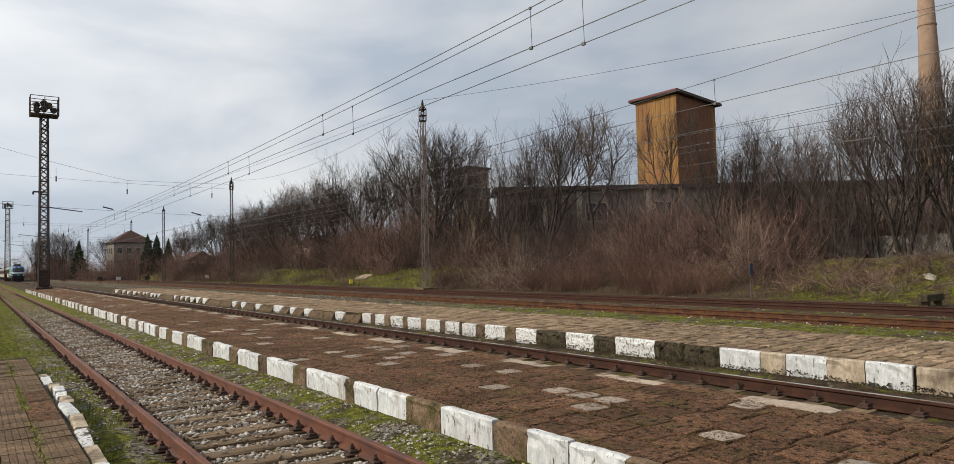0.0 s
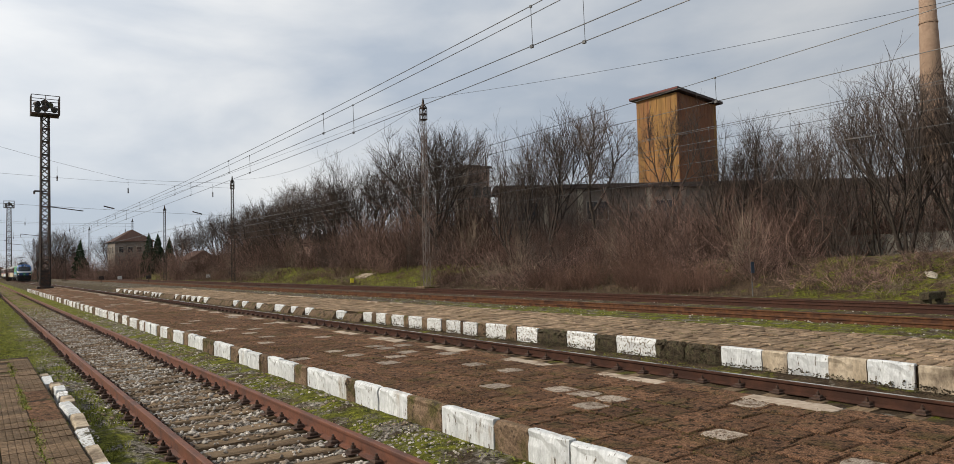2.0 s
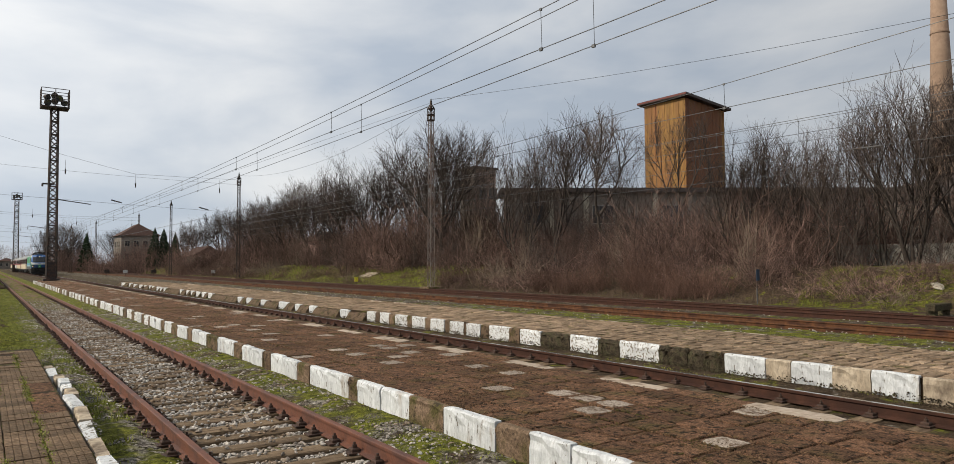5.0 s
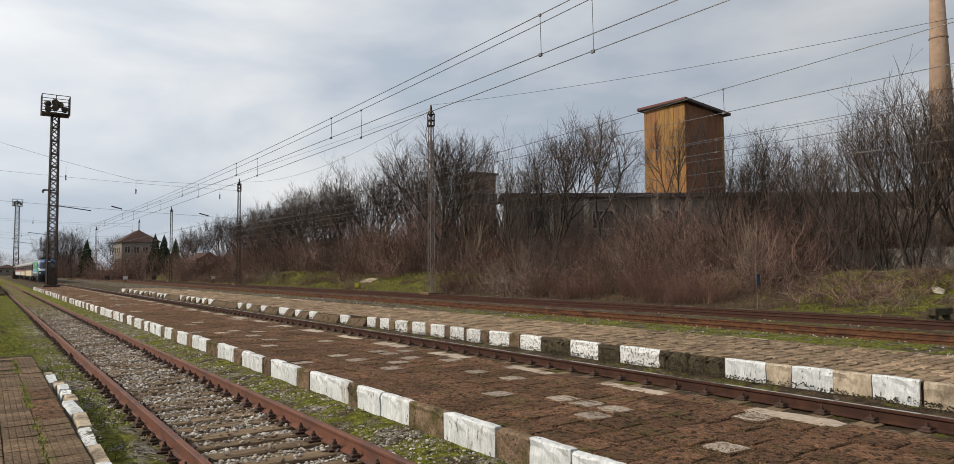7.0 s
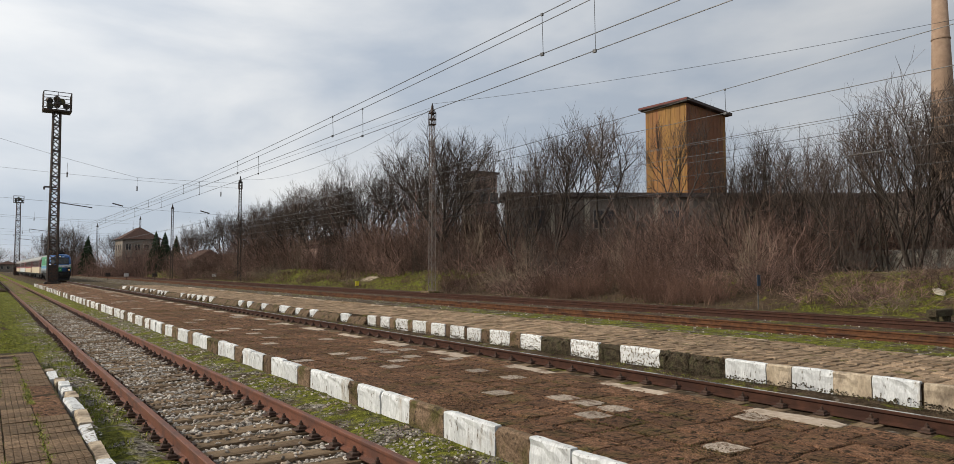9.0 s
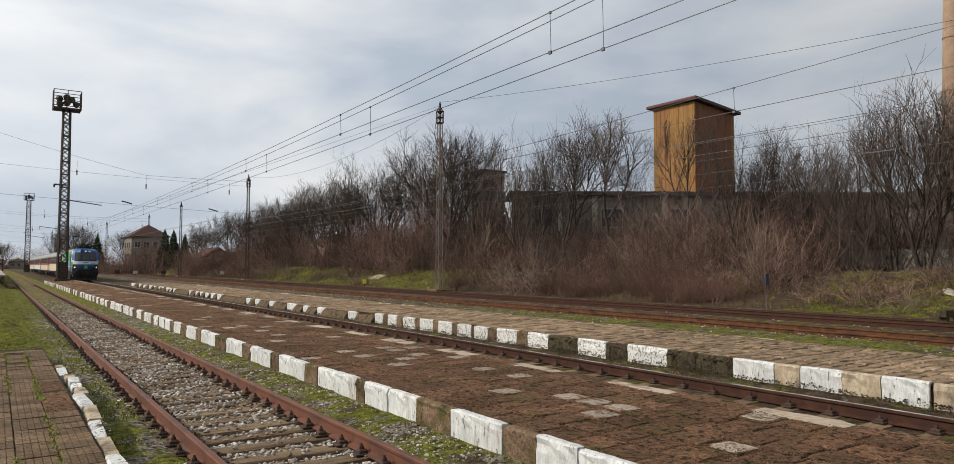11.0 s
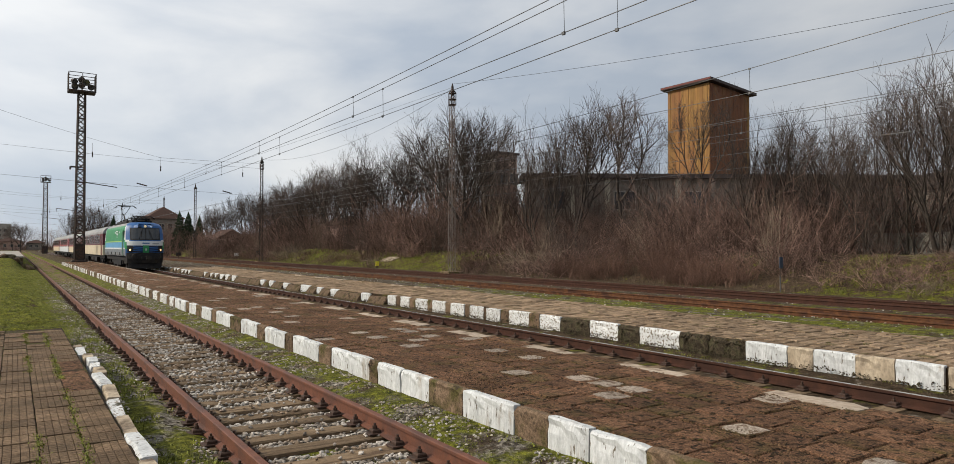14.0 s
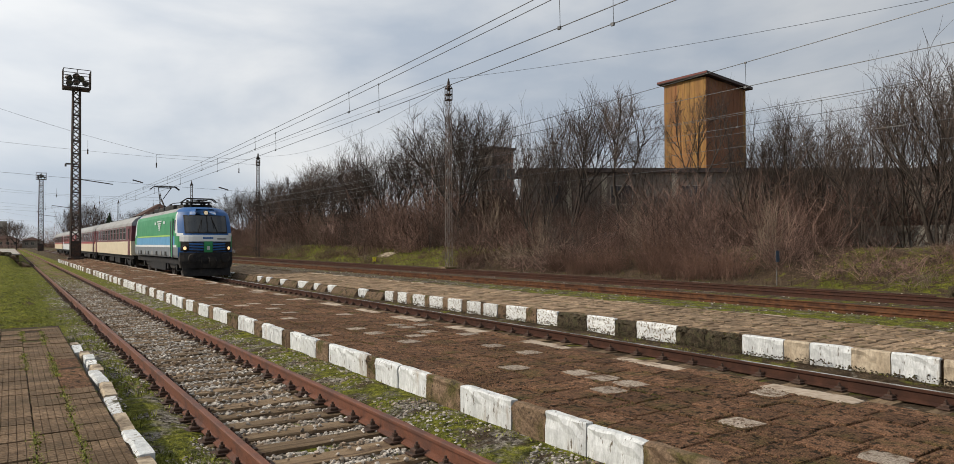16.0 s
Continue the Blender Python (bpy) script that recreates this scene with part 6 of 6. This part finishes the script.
def wander(rnd, p, d, ln, k, bend, lift):
    pts, d = [p.copy()], d.normalized()
    for _ in range(k):
        d = (d + Vector((rnd.uniform(-bend, bend), rnd.uniform(-bend, bend), rnd.uniform(-bend, bend) + lift))).normalized()
        pts.append(pts[-1] + d * (ln / k))
    return pts


def tree_meshes(seed, stems=4, fork=0.12, spread=(12, 28), lean=(0, 0), counts=(6, 6, 5, 3), ang=(24, 46), lift=0.10, slim=1.0, leader=False):
    """A bare tree 11 m high: stems that fork low, ascending limbs, and a crown of ever finer twigs. fork: height of the bare trunk; spread: degrees of the stems from upright."""
    rnd, trunk, crown = random.Random(seed), Wood(), Wood()
    segs, twist = (8, 5, 4, 2, 1), [0.0]

    def grow(p, d, ln, r, level):
        pts = wander(rnd, p, d, ln, segs[level], (0.10, 0.15, 0.15, 0.15, 0.1)[level], lift * (0.4, 1.0, 1.0, 0.8, 0.5)[level])
        k = len(pts) - 1
        end = (0.22, 0.25, 0.35, 0.5, 0.6)[level]
        (trunk if level < 2 else crown).limb(pts, [r * (1 - (1 - end) * i / k) for i in range(k + 1)], (7, 5, 3, 3, 3)[level])
        if level == 4:
            return
        n = max(2, round(counts[level] * rnd.uniform(0.8, 1.25)))
        for c in range(n):
            t = (0.26 if level == 0 else 0.2) + (0.76 if level == 0 else 0.8) * (c + rnd.uniform(0.2, 0.9)) / n
            t = min(t, 0.995)
            i = min(k - 1, int(t * k))
            q = pts[i].lerp(pts[i + 1], t * k - i)
            along = (pts[i + 1] - pts[i]).normalized()
            twist[0] += 2.4 + rnd.uniform(-0.5, 0.5)
            side = Matrix.Rotation(twist[0], 3, along) @ along.orthogonal().normalized()
            a = radians(rnd.uniform(*ang) * (1.15 - 0.35 * t))
            size = ln * ((0.92, 0.74, 0.72, 0.80)[level] - (0.42, 0.30, 0.24, 0.2)[level] * t) * rnd.uniform(0.7, 1.2) * (0.8 if leader and level == 0 else 1.0)
            grow(q, along * math.cos(a) + side * math.sin(a) + Vector((0, 0, 0.06)), size, max((0.055, 0.024, 0.0135, 0.0088)[level] * slim, 0.0075) * rnd.uniform(0.8, 1.15), level + 1)

    z0 = 11 * fork
    if fork > 0.05:
        pts = wander(rnd, Vector((0, 0, -0.6)), Vector((lean[0] * 0.5, lean[1] * 0.5, 1)), z0 + 0.6, 4, 0.06, 0.0)
        trunk.limb(pts, [(0.19 - 0.02 * i) * slim for i in range(5)], 9)
        start = pts[-1]
    else:
        start = Vector((0, 0, -0.5))
    for s_ in range(stems):
        a = 2 * math.pi * s_ / stems + rnd.uniform(-0.5, 0.5)
        tilt = math.tan(radians(rnd.uniform(*spread))) if not (leader and s_ == 0) else 0.03
        d = Vector((math.cos(a) * tilt + lean[0], math.sin(a) * tilt + lean[1], 1.0))
        o = Vector((0.15 * math.cos(a), 0.15 * math.sin(a), -0.1))
        grow(start + o, d, (11 - z0) * rnd.uniform(0.5, 0.66), rnd.uniform(0.085, 0.12) * slim, 0)
    top = 11.0 / max(v[2] for v in crown.v)                    # every kind stands exactly 11 m high
    for w in (trunk, crown):
        w.v = [(x * top, y * top, z * top) for x, y, z in w.v]
    return trunk.mesh("trunk", BARK), crown.mesh("crown", TWIG)


TREES = [tree_meshes(1, 5, 0.03, (8, 26), counts=(6, 5, 4, 3), ang=(22, 40)),                         # vase of many stems
         tree_meshes(2, 6, 0.20, (20, 52), counts=(6, 5, 5, 3), ang=(28, 50)),                        # broad crown on a short trunk
         tree_meshes(3, 3, 0.14, (6, 20), (0.30, -0.22), counts=(6, 6, 4, 3), ang=(26, 48)),          # leaning
         tree_meshes(4, 6, 0.05, (5, 20), counts=(5, 5, 3, 3), ang=(16, 32), lift=0.16),              # dense and upright
         tree_meshes(5, 3, 0.30, (18, 36), counts=(7, 5, 4, 2), ang=(34, 58), leader=True, slim=0.85),           # slim, with one leading trunk
         tree_meshes(6, 4, 0.04, (6, 26), counts=(5, 4, 4, 2), ang=(26, 50), slim=0.7)]               # thin and airy
TREE_LABEL = ["bare multi-stemmed tree", "broad bare short-trunked tree", "leaning bare tree", "dense upright bare tree", "slim single-trunked bare tree", "thin airy bare tree"]
WOODS = [  # x, y, height, kind, width
    (36, 91.2, 13.2, 1, 1.0), (37, 79.5, 14.6, 5, 1.0), (40, 75.0, 15.6, 5, 1.0), (35, 55.1, 14.6, 1, 1.05), (36, 44.6, 12.3, 0, 0.95), (36, 40.9, 12.7, 2, 1.0),
    (38, 37.6, 12.2, 4, 1.0), (39, 36.2, 9.0, 5, 1.1), (40, 31.9, 11.5, 4, 0.75), (37, 24.8, 9.3, 0, 1.0), (38.5, 25.2, 8.4, 5, 0.9), (38, 21.9, 8.2, 0, 1.0), (39, 20.4, 8.6, 5, 1.0), (37, 18.6, 8.2, 5, 1.1),
    (38, 17.4, 9.6, 5, 1.0), (36, 15.2, 9.9, 0, 1.1), (37, 13.2, 9.3, 3, 1.1), (37, 11.3, 9.6, 0, 1.0),
    (42, 70.5, 13.0, 0, 1.0), (43, 62.0, 12.4, 5, 1.0), (38, 64.5, 11.6, 5, 1.1), (38.5, 57.8, 13.4, 0, 0.9), (44, 49.5, 10.5, 5, 1.0),
    (37, 137.7, 11.7, 1, 1.0), (38, 128, 11.2, 0, 1.1), (37, 120, 10.6, 1, 1.0), (37, 112.8, 11.6, 3, 1.2), (36, 104, 10.6, 0, 1.1), (38, 97, 11.6, 1, 1.0), (40, 86, 12.8, 0, 1.1), (38, 88.5, 12.4, 0, 1.1), (35.5, 99, 11.4, 1, 1.1), (37, 72, 13.0, 1, 1.0), (36, 108, 11.0, 0, 1.1), (35, 84, 8.8, 5, 1.2),
    (37.5, 166, 11.0, 0, 1.0), (18.8, 235, 16.0, 1, 1.0), (14.5, 236, 12.7, 3, 1.0), (24, 240, 11.8, 1, 1.0), (29.5, 215, 12.7, 1, 1.0), (38.5, 158, 9.5, 1, 1.0),
]
for k, (x, y, h, kind, wide) in enumerate(WOODS):
    t = thing("tree", TREE_LABEL[kind] + " with grey-brown twigs on the bank", "tree", "bare trees",
              at=pose(x, y, gz(x, y), 0, 0, (k * 137) % 360 if kind != 2 else 0) @ Matrix.Diagonal((h / 11 * wide, h / 11 * wide, h / 10.3, 1)))
    part("trunk", TREES[kind][0], None, t)
    part("crown", TREES[kind][1], None, t)


def bush_mesh(seed, h, w, stems, m, upright=0.5, curl=0.42, thick=1.0):
    """Arching, tangled stems with side twigs."""
    rnd, g = random.Random(seed), Wood()
    for _ in range(stems):
        a, r = rnd.uniform(0, 2 * math.pi), w * rnd.random() ** 0.6
        p = Vector((r * math.cos(a), r * math.sin(a), -0.25))
        b = rnd.uniform(0, 2 * math.pi)
        lean = rnd.uniform(0.1, 0.9) / (0.6 + upright)
        d = Vector((math.cos(b) * lean, math.sin(b) * lean, 1.0))
        pts = wander(rnd, p, d, h * rnd.uniform(0.45, 1.2), 4, curl, (upright - 0.75) * 0.16)
        r0 = rnd.uniform(0.009, 0.018) * thick
        g.limb(pts, [r0 * (1 - 0.65 * i / 4) for i in range(5)])
        for _ in range(rnd.randint(4, 7)):
            i = rnd.randrange(1, 5)
            q = wander(rnd, pts[i - 1].lerp(pts[i], rnd.random()), (pts[i] - pts[i - 1]).normalized() + Vector((rnd.uniform(-1, 1), rnd.uniform(-1, 1), rnd.uniform(-0.5, 0.8))), h * rnd.uniform(0.14, 0.34), 1, 0.45, 0.0)
            g.limb(q, [0.009 * thick, 0.0055 * thick])
    return g.mesh("bush", m)


BUSHES = [bush_mesh(11, 2.9, 1.7, 80, BRUSH), bush_mesh(12, 4.2, 1.5, 66, BRUSH, 0.8, 0.36), bush_mesh(13, 2.0, 1.9, 90, BRUSH, 0.2, 0.5), bush_mesh(14, 5.0, 1.2, 30, TWIG, 1.4, 0.2, 1.2), bush_mesh(15, 3.8, 0.9, 26, BRUSH_PALE, 1.4, 0.16, 1.3),
          bush_mesh(16, 1.4, 1.6, 64, BRUSH_PALE, 0.1, 0.55), bush_mesh(17, 1.7, 1.2, 210, RUST_BRUSH, 0.7, 0.30, 0.62)]
BUSH_LABEL = ["dense red-brown leafless thicket on the bank", "tall red-brown leafless thicket on the bank", "low tangled red-brown thicket on the bank", "grey-brown saplings on the bank", "pale dry upright stems on the bank",
              "low pale tangle of dry stems on the bank", "fluffy rust-brown dry weeds at the foot of the bank"]


SCRUB = []                                                    # far bushes: mesh and place


def brush_top(y):
    """Height of the undergrowth along the bank."""
    h = 3.4 + 1.9 * smooth(15, 18, y) - 1.2 * smooth(29, 33, y) + 2.6 * smooth(49, 54, y) - 1.0 * smooth(84, 96, y)
    return h + 0.5 * noise.noise((y * 0.25, 2, 9))


def thickets():
    rnd = random.Random(77)
    height = (2.9, 4.2, 2.0, 5.0, 3.8, 1.4, 1.7)

    def plant(x, y, kind, h, wide=1.0):
        s = h / height[kind]
        solo("bush", BUSHES[kind], None, BUSH_LABEL[kind], "bush", "bushes on the bank", at=pose(x, y, gz(x, y), 0, 0, rnd.uniform(0, 360)) @ Matrix.Diagonal((min(1.5, max(0.75, s)) * wide, min(1.5, max(0.75, s)) * wide, s, 1)))

    y = -3.0
    while y < 135:
        top = brush_top(y)
        slope = 47 < y < 90                                    # the green slope stays open
        for row, x0 in enumerate((29.7, 31.6, 33.8, 36.2, 38.8)):
            x, yy = x0 + rnd.uniform(-0.8, 0.8), y + rnd.uniform(-1.1, 1.1)
            if yy < 18.5:                                      # low tangle and grass before the concrete wall
                if row < 3 and rnd.random() < (0.9, 0.85, 0.5)[row]:
                    plant(x, yy, rnd.choice((5, 2, 2, 0)), rnd.uniform(0.8, 1.6) * (1.0, 0.8, 0.55)[row], 1.15)
                if row > 2:
                    plant(x + (6.2 if row == 3 else 5.6), yy, rnd.choice((0, 3, 1, 1)), rnd.uniform(3.6, 5.6), 1.2)
                if row == 2 and rnd.random() < 0.3:
                    plant(x + 2, yy, 3, rnd.uniform(3.0, 4.5))
                continue
            if slope and row < 2:
                if rnd.random() < ((0.2 if yy < 66 else 0.5) if row == 0 else 0.75):
                    plant(x, yy, rnd.choice((2, 5, 0, 2)), rnd.uniform(0.7, 1.5))
                continue
            if row == 0:
                if noise.noise((yy * 0.22, 5, 5)) < 0.32:
                    plant(x, yy, rnd.choice((6, 6, 6, 2)) if yy < 36 else rnd.choice((2, 5, 2, 6)), rnd.uniform(1.1, 1.9))
            elif row == 1:
                plant(x, yy, rnd.choice((6, 0, 6, 2)) if yy < 34 else rnd.choice((0, 2, 4, 5, 3)), rnd.uniform(1.5, 2.6))
            else:
                tall = top * rnd.uniform(0.6, 1.08) * (0.8, 0.95, 1.0)[row - 2]
                plant(x, yy, rnd.choice((0, 1, 1, 3, 1, 0, 4)), tall, 1.1)
                if 16 < yy < 26 and row == 2 and rnd.random() < 0.6:
                    plant(x - 0.8, yy + 0.8, 4, rnd.uniform(3.2, 4.8))
        y += 2.2 if y < 60 else 3.4
    for k in range(24):                                       # scrub round the far houses
        x, yy = rnd.uniform(20, 44), rnd.uniform(136, 186)
        if 32 < x < 47 and 141 < yy < 156:
            continue
        s = rnd.uniform(1.0, 1.6)
        SCRUB.append((BUSHES[k % 4], pose(x, yy, gz(x, yy), 0, 0, rnd.uniform(0, 360)) @ Matrix.Diagonal((s, s, s, 1))))
    for k in range(16):                                       # low dark scrub before the gabled house
        x, yy = rnd.uniform(28, 44), rnd.uniform(128, 142)
        s = rnd.uniform(0.75, 1.1)
        SCRUB.append((BUSHES[k % 3], pose(x, yy, gz(x, yy), 0, 0, rnd.uniform(0, 360)) @ Matrix.Diagonal((s * 1.6, s * 1.6, s, 1))))
    for k in range(18):                                       # thicket at the foot of the hipped house
        x, yy = 20 + 18 * k / 17 + rnd.uniform(-0.8, 0.8), rnd.uniform(174, 185)
        s = rnd.uniform(1.3, 2.1)
        SCRUB.append((BUSHES[k % 3], pose(x, yy, gz(x, yy), 0, 0, rnd.uniform(0, 360)) @ Matrix.Diagonal((s * 1.2, s * 1.2, s, 1))))
    for k in range(16):                                       # far scrub along the line
        x, yy = rnd.uniform(13, 30), rnd.uniform(215, 262)
        s = rnd.uniform(1.3, 2.2)
        SCRUB.append((BUSHES[k % 4], pose(x, yy, gz(x, yy), 0, 0, rnd.uniform(0, 360)) @ Matrix.Diagonal((s, s, s, 1))))


thickets()


def far_thicket():
    """Taller undergrowth that closes the wood behind the green slope."""
    rnd = random.Random(63)
    for k in range(60):
        x, y = rnd.uniform(36.5, 46), 52 + 84 * (k + rnd.random()) / 60
        if 35 < x < 42.5 and 86 < y < 95:
            continue
        kind, s = rnd.choice((0, 1, 3, 1)), rnd.uniform(1.2, 1.75)
        SCRUB.append((BUSHES[kind], pose(x, y, gz(x, y), 0, 0, rnd.uniform(0, 360)) @ Matrix.Diagonal((s * 1.35, s * 1.35, s, 1))))


far_thicket()


def hall_saplings():
    """Tall thin saplings between the bank and the factory hall."""
    rnd = random.Random(29)
    for k in range(40):
        x, y = rnd.uniform(40, 46), 17 + 44 * (k + rnd.random()) / 40
        kind, s = rnd.choice((3, 1, 3)), rnd.uniform(0.8, 1.2)
        solo("bush", BUSHES[kind], None, "tall grey-brown saplings in front of the factory hall", "bush", "bushes on the bank", at=pose(x, y, gz(x, y), 0, 0, rnd.uniform(0, 360)) @ Matrix.Diagonal((s * 1.5, s * 1.5, s, 1)))


    for x, y, s in ((41.0, 53.6, 1.5), (40.4, 55.2, 1.6), (41.4, 56.4, 1.55), (42.0, 58.0, 1.5), (40.0, 57.2, 1.4)):   # at the corner of the hall
        solo("bush", BUSHES[1 if s > 1.5 else 3], None, "tall grey-brown saplings in front of the factory hall", "bush", "bushes on the bank", at=pose(x, y, gz(x, y), 0, 0, 70 * s) @ Matrix.Diagonal((1.5, 1.5, s, 1)))


hall_saplings()


def far_line():
    """Hazy scrub and trees where the line runs out of sight."""
    rnd = random.Random(5)
    for k in range(30):
        x, y = -50 + 3.4 * k + rnd.uniform(-2, 2), rnd.uniform(428, 470)
        s = rnd.uniform(2.2, 3.6)
        SCRUB.append((BUSHES[k % 4], pose(x, y, gz(x, y), 0, 0, rnd.uniform(0, 360)) @ Matrix.Diagonal((s * 1.3, s * 1.3, s, 1))))
    for k in range(14):
        x, y, h = rnd.uniform(-60, 2) if k % 3 else rnd.uniform(14, 40), rnd.uniform(240, 300), rnd.uniform(8, 12)
        t = thing("tree", "far bare tree along the line", "tree", "bare trees", at=pose(x, y, gz(x, y), 0, 0, rnd.uniform(0, 360)) @ Matrix.Diagonal((h / 11, h / 11, h / 11, 1)))
        part("trunk", TREES[k % 6][0], None, t)
        part("crown", TREES[k % 6][1], None, t)


far_line()


def join_scrub():
    """The far scrub, past counting, as one mesh."""
    verts, faces, n = [], [], 0
    for me, m in SCRUB:
        co = np.empty(len(me.vertices) * 3, np.float32)
        me.vertices.foreach_get("co", co)
        idx = np.empty(len(me.loops), np.int32)
        me.loops.foreach_get("vertex_index", idx)
        mat4 = np.array(m)
        verts.append(co.reshape(-1, 3) @ mat4[:3, :3].T + mat4[:3, 3])
        faces.append(idx.reshape(-1, 4) + n)
        n += len(me.vertices)
    solo("scrub", soup("scrub", np.concatenate(verts), np.concatenate(faces), BRUSH, True), None, "far leafless red-brown scrub along the line and the wood", "bush", kind="stuff")


join_scrub()


def conifer(x, y, h):
    rnd, g = random.Random(int(x * 10)), Geo()
    t = thing("conifer", "dark green conifer beside the far houses", "tree", "conifers", at=pose(x, y, gz(x, y)))
    part("trunk", Geo().tube([(0, 0, -0.3), (0, 0, h * 0.95)], [h * 0.018, 0.03], 6), BARK, t)
    for k in range(520):
        f = rnd.random() ** 0.8
        z, r = h * (0.08 + 0.9 * f), h * 0.27 * (1 - f) ** 0.8 * rnd.uniform(0.35, 1.1) + 0.1
        a = rnd.uniform(0, 6.283)
        c, s, w = math.cos(a), math.sin(a), rnd.uniform(0.12, 0.28) * (1.3 - f)
        g.add([(c * r * 0.2, s * r * 0.2, z + 0.25), (c * r * 0.7 - s * w, s * r * 0.7 + c * w, z - 0.1), (c * r, s * r, z - 0.32 * r - 0.1), (c * r * 0.7 + s * w, s * r * 0.7 - c * w, z - 0.1), (c * r * 0.6, s * r * 0.6, z - 0.45)],
              [(0, 1, 2), (0, 2, 3), (0, 4, 1), (0, 3, 4), (1, 4, 2), (2, 4, 3)])
    part("crown", g, NEEDLE, t)


for x, y, h in ((20.9, 199, 10.0), (30.8, 167.3, 9.6), (32.6, 167, 8.8), (35.2, 168, 7.5)):
    conifer(x, y, h)


def grass_field(name, spots, hmin, hmax, m, label, seed, per=2):
    rng = np.random.default_rng(seed)
    p = np.repeat(np.asarray(spots), per, 0)
    n = len(p)
    p[:, :2] += rng.normal(0, 0.018, (n, 2))
    a, h = rng.uniform(0, 2 * np.pi, n), rng.uniform(hmin, hmax, n)
    w = rng.uniform(0.003, 0.007, n)
    b = rng.uniform(0.3, 1.1, n) * h
    side = np.stack([np.cos(a) * w, np.sin(a) * w, np.zeros(n)], 1)
    tip = np.stack([-np.sin(a) * b, np.cos(a) * b, h], 1)
    tip[:, :2] += rng.normal(0, 0.01, (n, 2))
    mid = tip * 0.5 + np.stack([np.zeros(n), np.zeros(n), h * 0.15], 1)
    v = np.stack([p - side, p + side, p + mid + side * 0.8, p + mid - side * 0.8, p + tip], 1).reshape(-1, 3)
    f = (np.array([(0, 1, 2), (0, 2, 3), (3, 2, 4)])[None] + 5 * np.arange(n)[:, None, None]).reshape(-1, 3)
    solo(name, soup(name, v, f, m), None, label, "grass", kind="stuff")


def sow():
    rnd = random.Random(31)
    meadow, moss, dry, bank = [], [], [], []
    for _ in range(34000):
        y = 6 + 60 * rnd.random() ** 1.5
        x = rnd.uniform(-1.2 - 0.05 * y, 1.45)
        if y < 16.6 and x < P1_EDGE + 0.02:
            if not (abs(((P1_EDGE - 0.27 - x) / 0.308 + 0.5) % 1) < 0.12 and x < P1_EDGE - 0.2):
                continue
            if noise.noise((x, y * 0.5, 3)) < 0.12:
                continue
            moss.append((x, y, P1_Z - 0.02))
            continue
        if x > 0.95 and noise.noise((x * 1.2, y * 0.7, 6)) < -0.05:
            continue
        meadow.append((x, y, gz(x, y) - 0.004))
    for i in (1, 2, 4):
        for _ in range(1500):
            y = rnd.uniform(5, 15.6)
            if noise.noise((i * 3.7, y * 0.7, 3)) > -0.15:
                moss.append((P1_EDGE - 0.27 - (i - 0.5) * 0.308 + rnd.gauss(0, 0.018 + 0.012 * noise.noise((i, y * 2, 8))), y, P1_Z - 0.008))
    for _ in range(15000):
        y = 3.5 + 40 * rnd.random() ** 1.5
        x = rnd.choice((rnd.uniform(3.2, 4.05), rnd.uniform(3.2, 4.05), rnd.uniform(0.9, 1.6), rnd.uniform(1.75, 3.05), rnd.uniform(9.3, 9.95)))
        lim = 0.22 if 1.7 < x < 3.1 else -0.02
        if noise.noise((x * 1.1, y * 0.7, 12)) > lim:
            moss.append((x, y, gz(x, y)))
    for _ in range(12000):
        x, y = rnd.uniform(13.4, 18.3), 3 + 60 * rnd.random() ** 1.3
        if noise.noise((x * 0.6, y * 0.3, 15)) > 0.0:
            moss.append((x, y, gz(x, y)))
    for _ in range(9000):
        x, y = rnd.uniform(28.2, 33), 2 + 120 * rnd.random()
        (bank if noise.noise((x * 0.5, y * 0.3, 40)) > 0.12 and (y < 14 or 50 < y < 85) else dry).append((x, y, gz(x, y)))
    for _ in range(5000):
        x, y = rnd.uniform(28.6, 34), rnd.uniform(6, 17)
        if noise.noise((x * 0.6, y * 0.5, 21)) > 0.1:
            bank.append((x, y, gz(x, y)))
    for _ in range(7000):
        x, y = rnd.uniform(28.4, 35), rnd.uniform(48, 92)
        if noise.noise((x * 0.5, y * 0.3, 40)) > 0.12:
            bank.append((x, y, gz(x, y)))
    grass_field("grass", meadow, 0.015, 0.065, GRASS, "short mossy green grass beside the near track", 1)
    grass_field("grass", moss, 0.006, 0.026, GRASS, "low moss and weeds growing in the gravel", 2)
    grass_field("grass", bank, 0.08, 0.26, GRASS, "green grass on the foot of the bank", 3)
    grass_field("grass", dry, 0.12, 0.4, DRY, "dry straw-coloured grass along the bank", 4, 3)


sow()


motions()
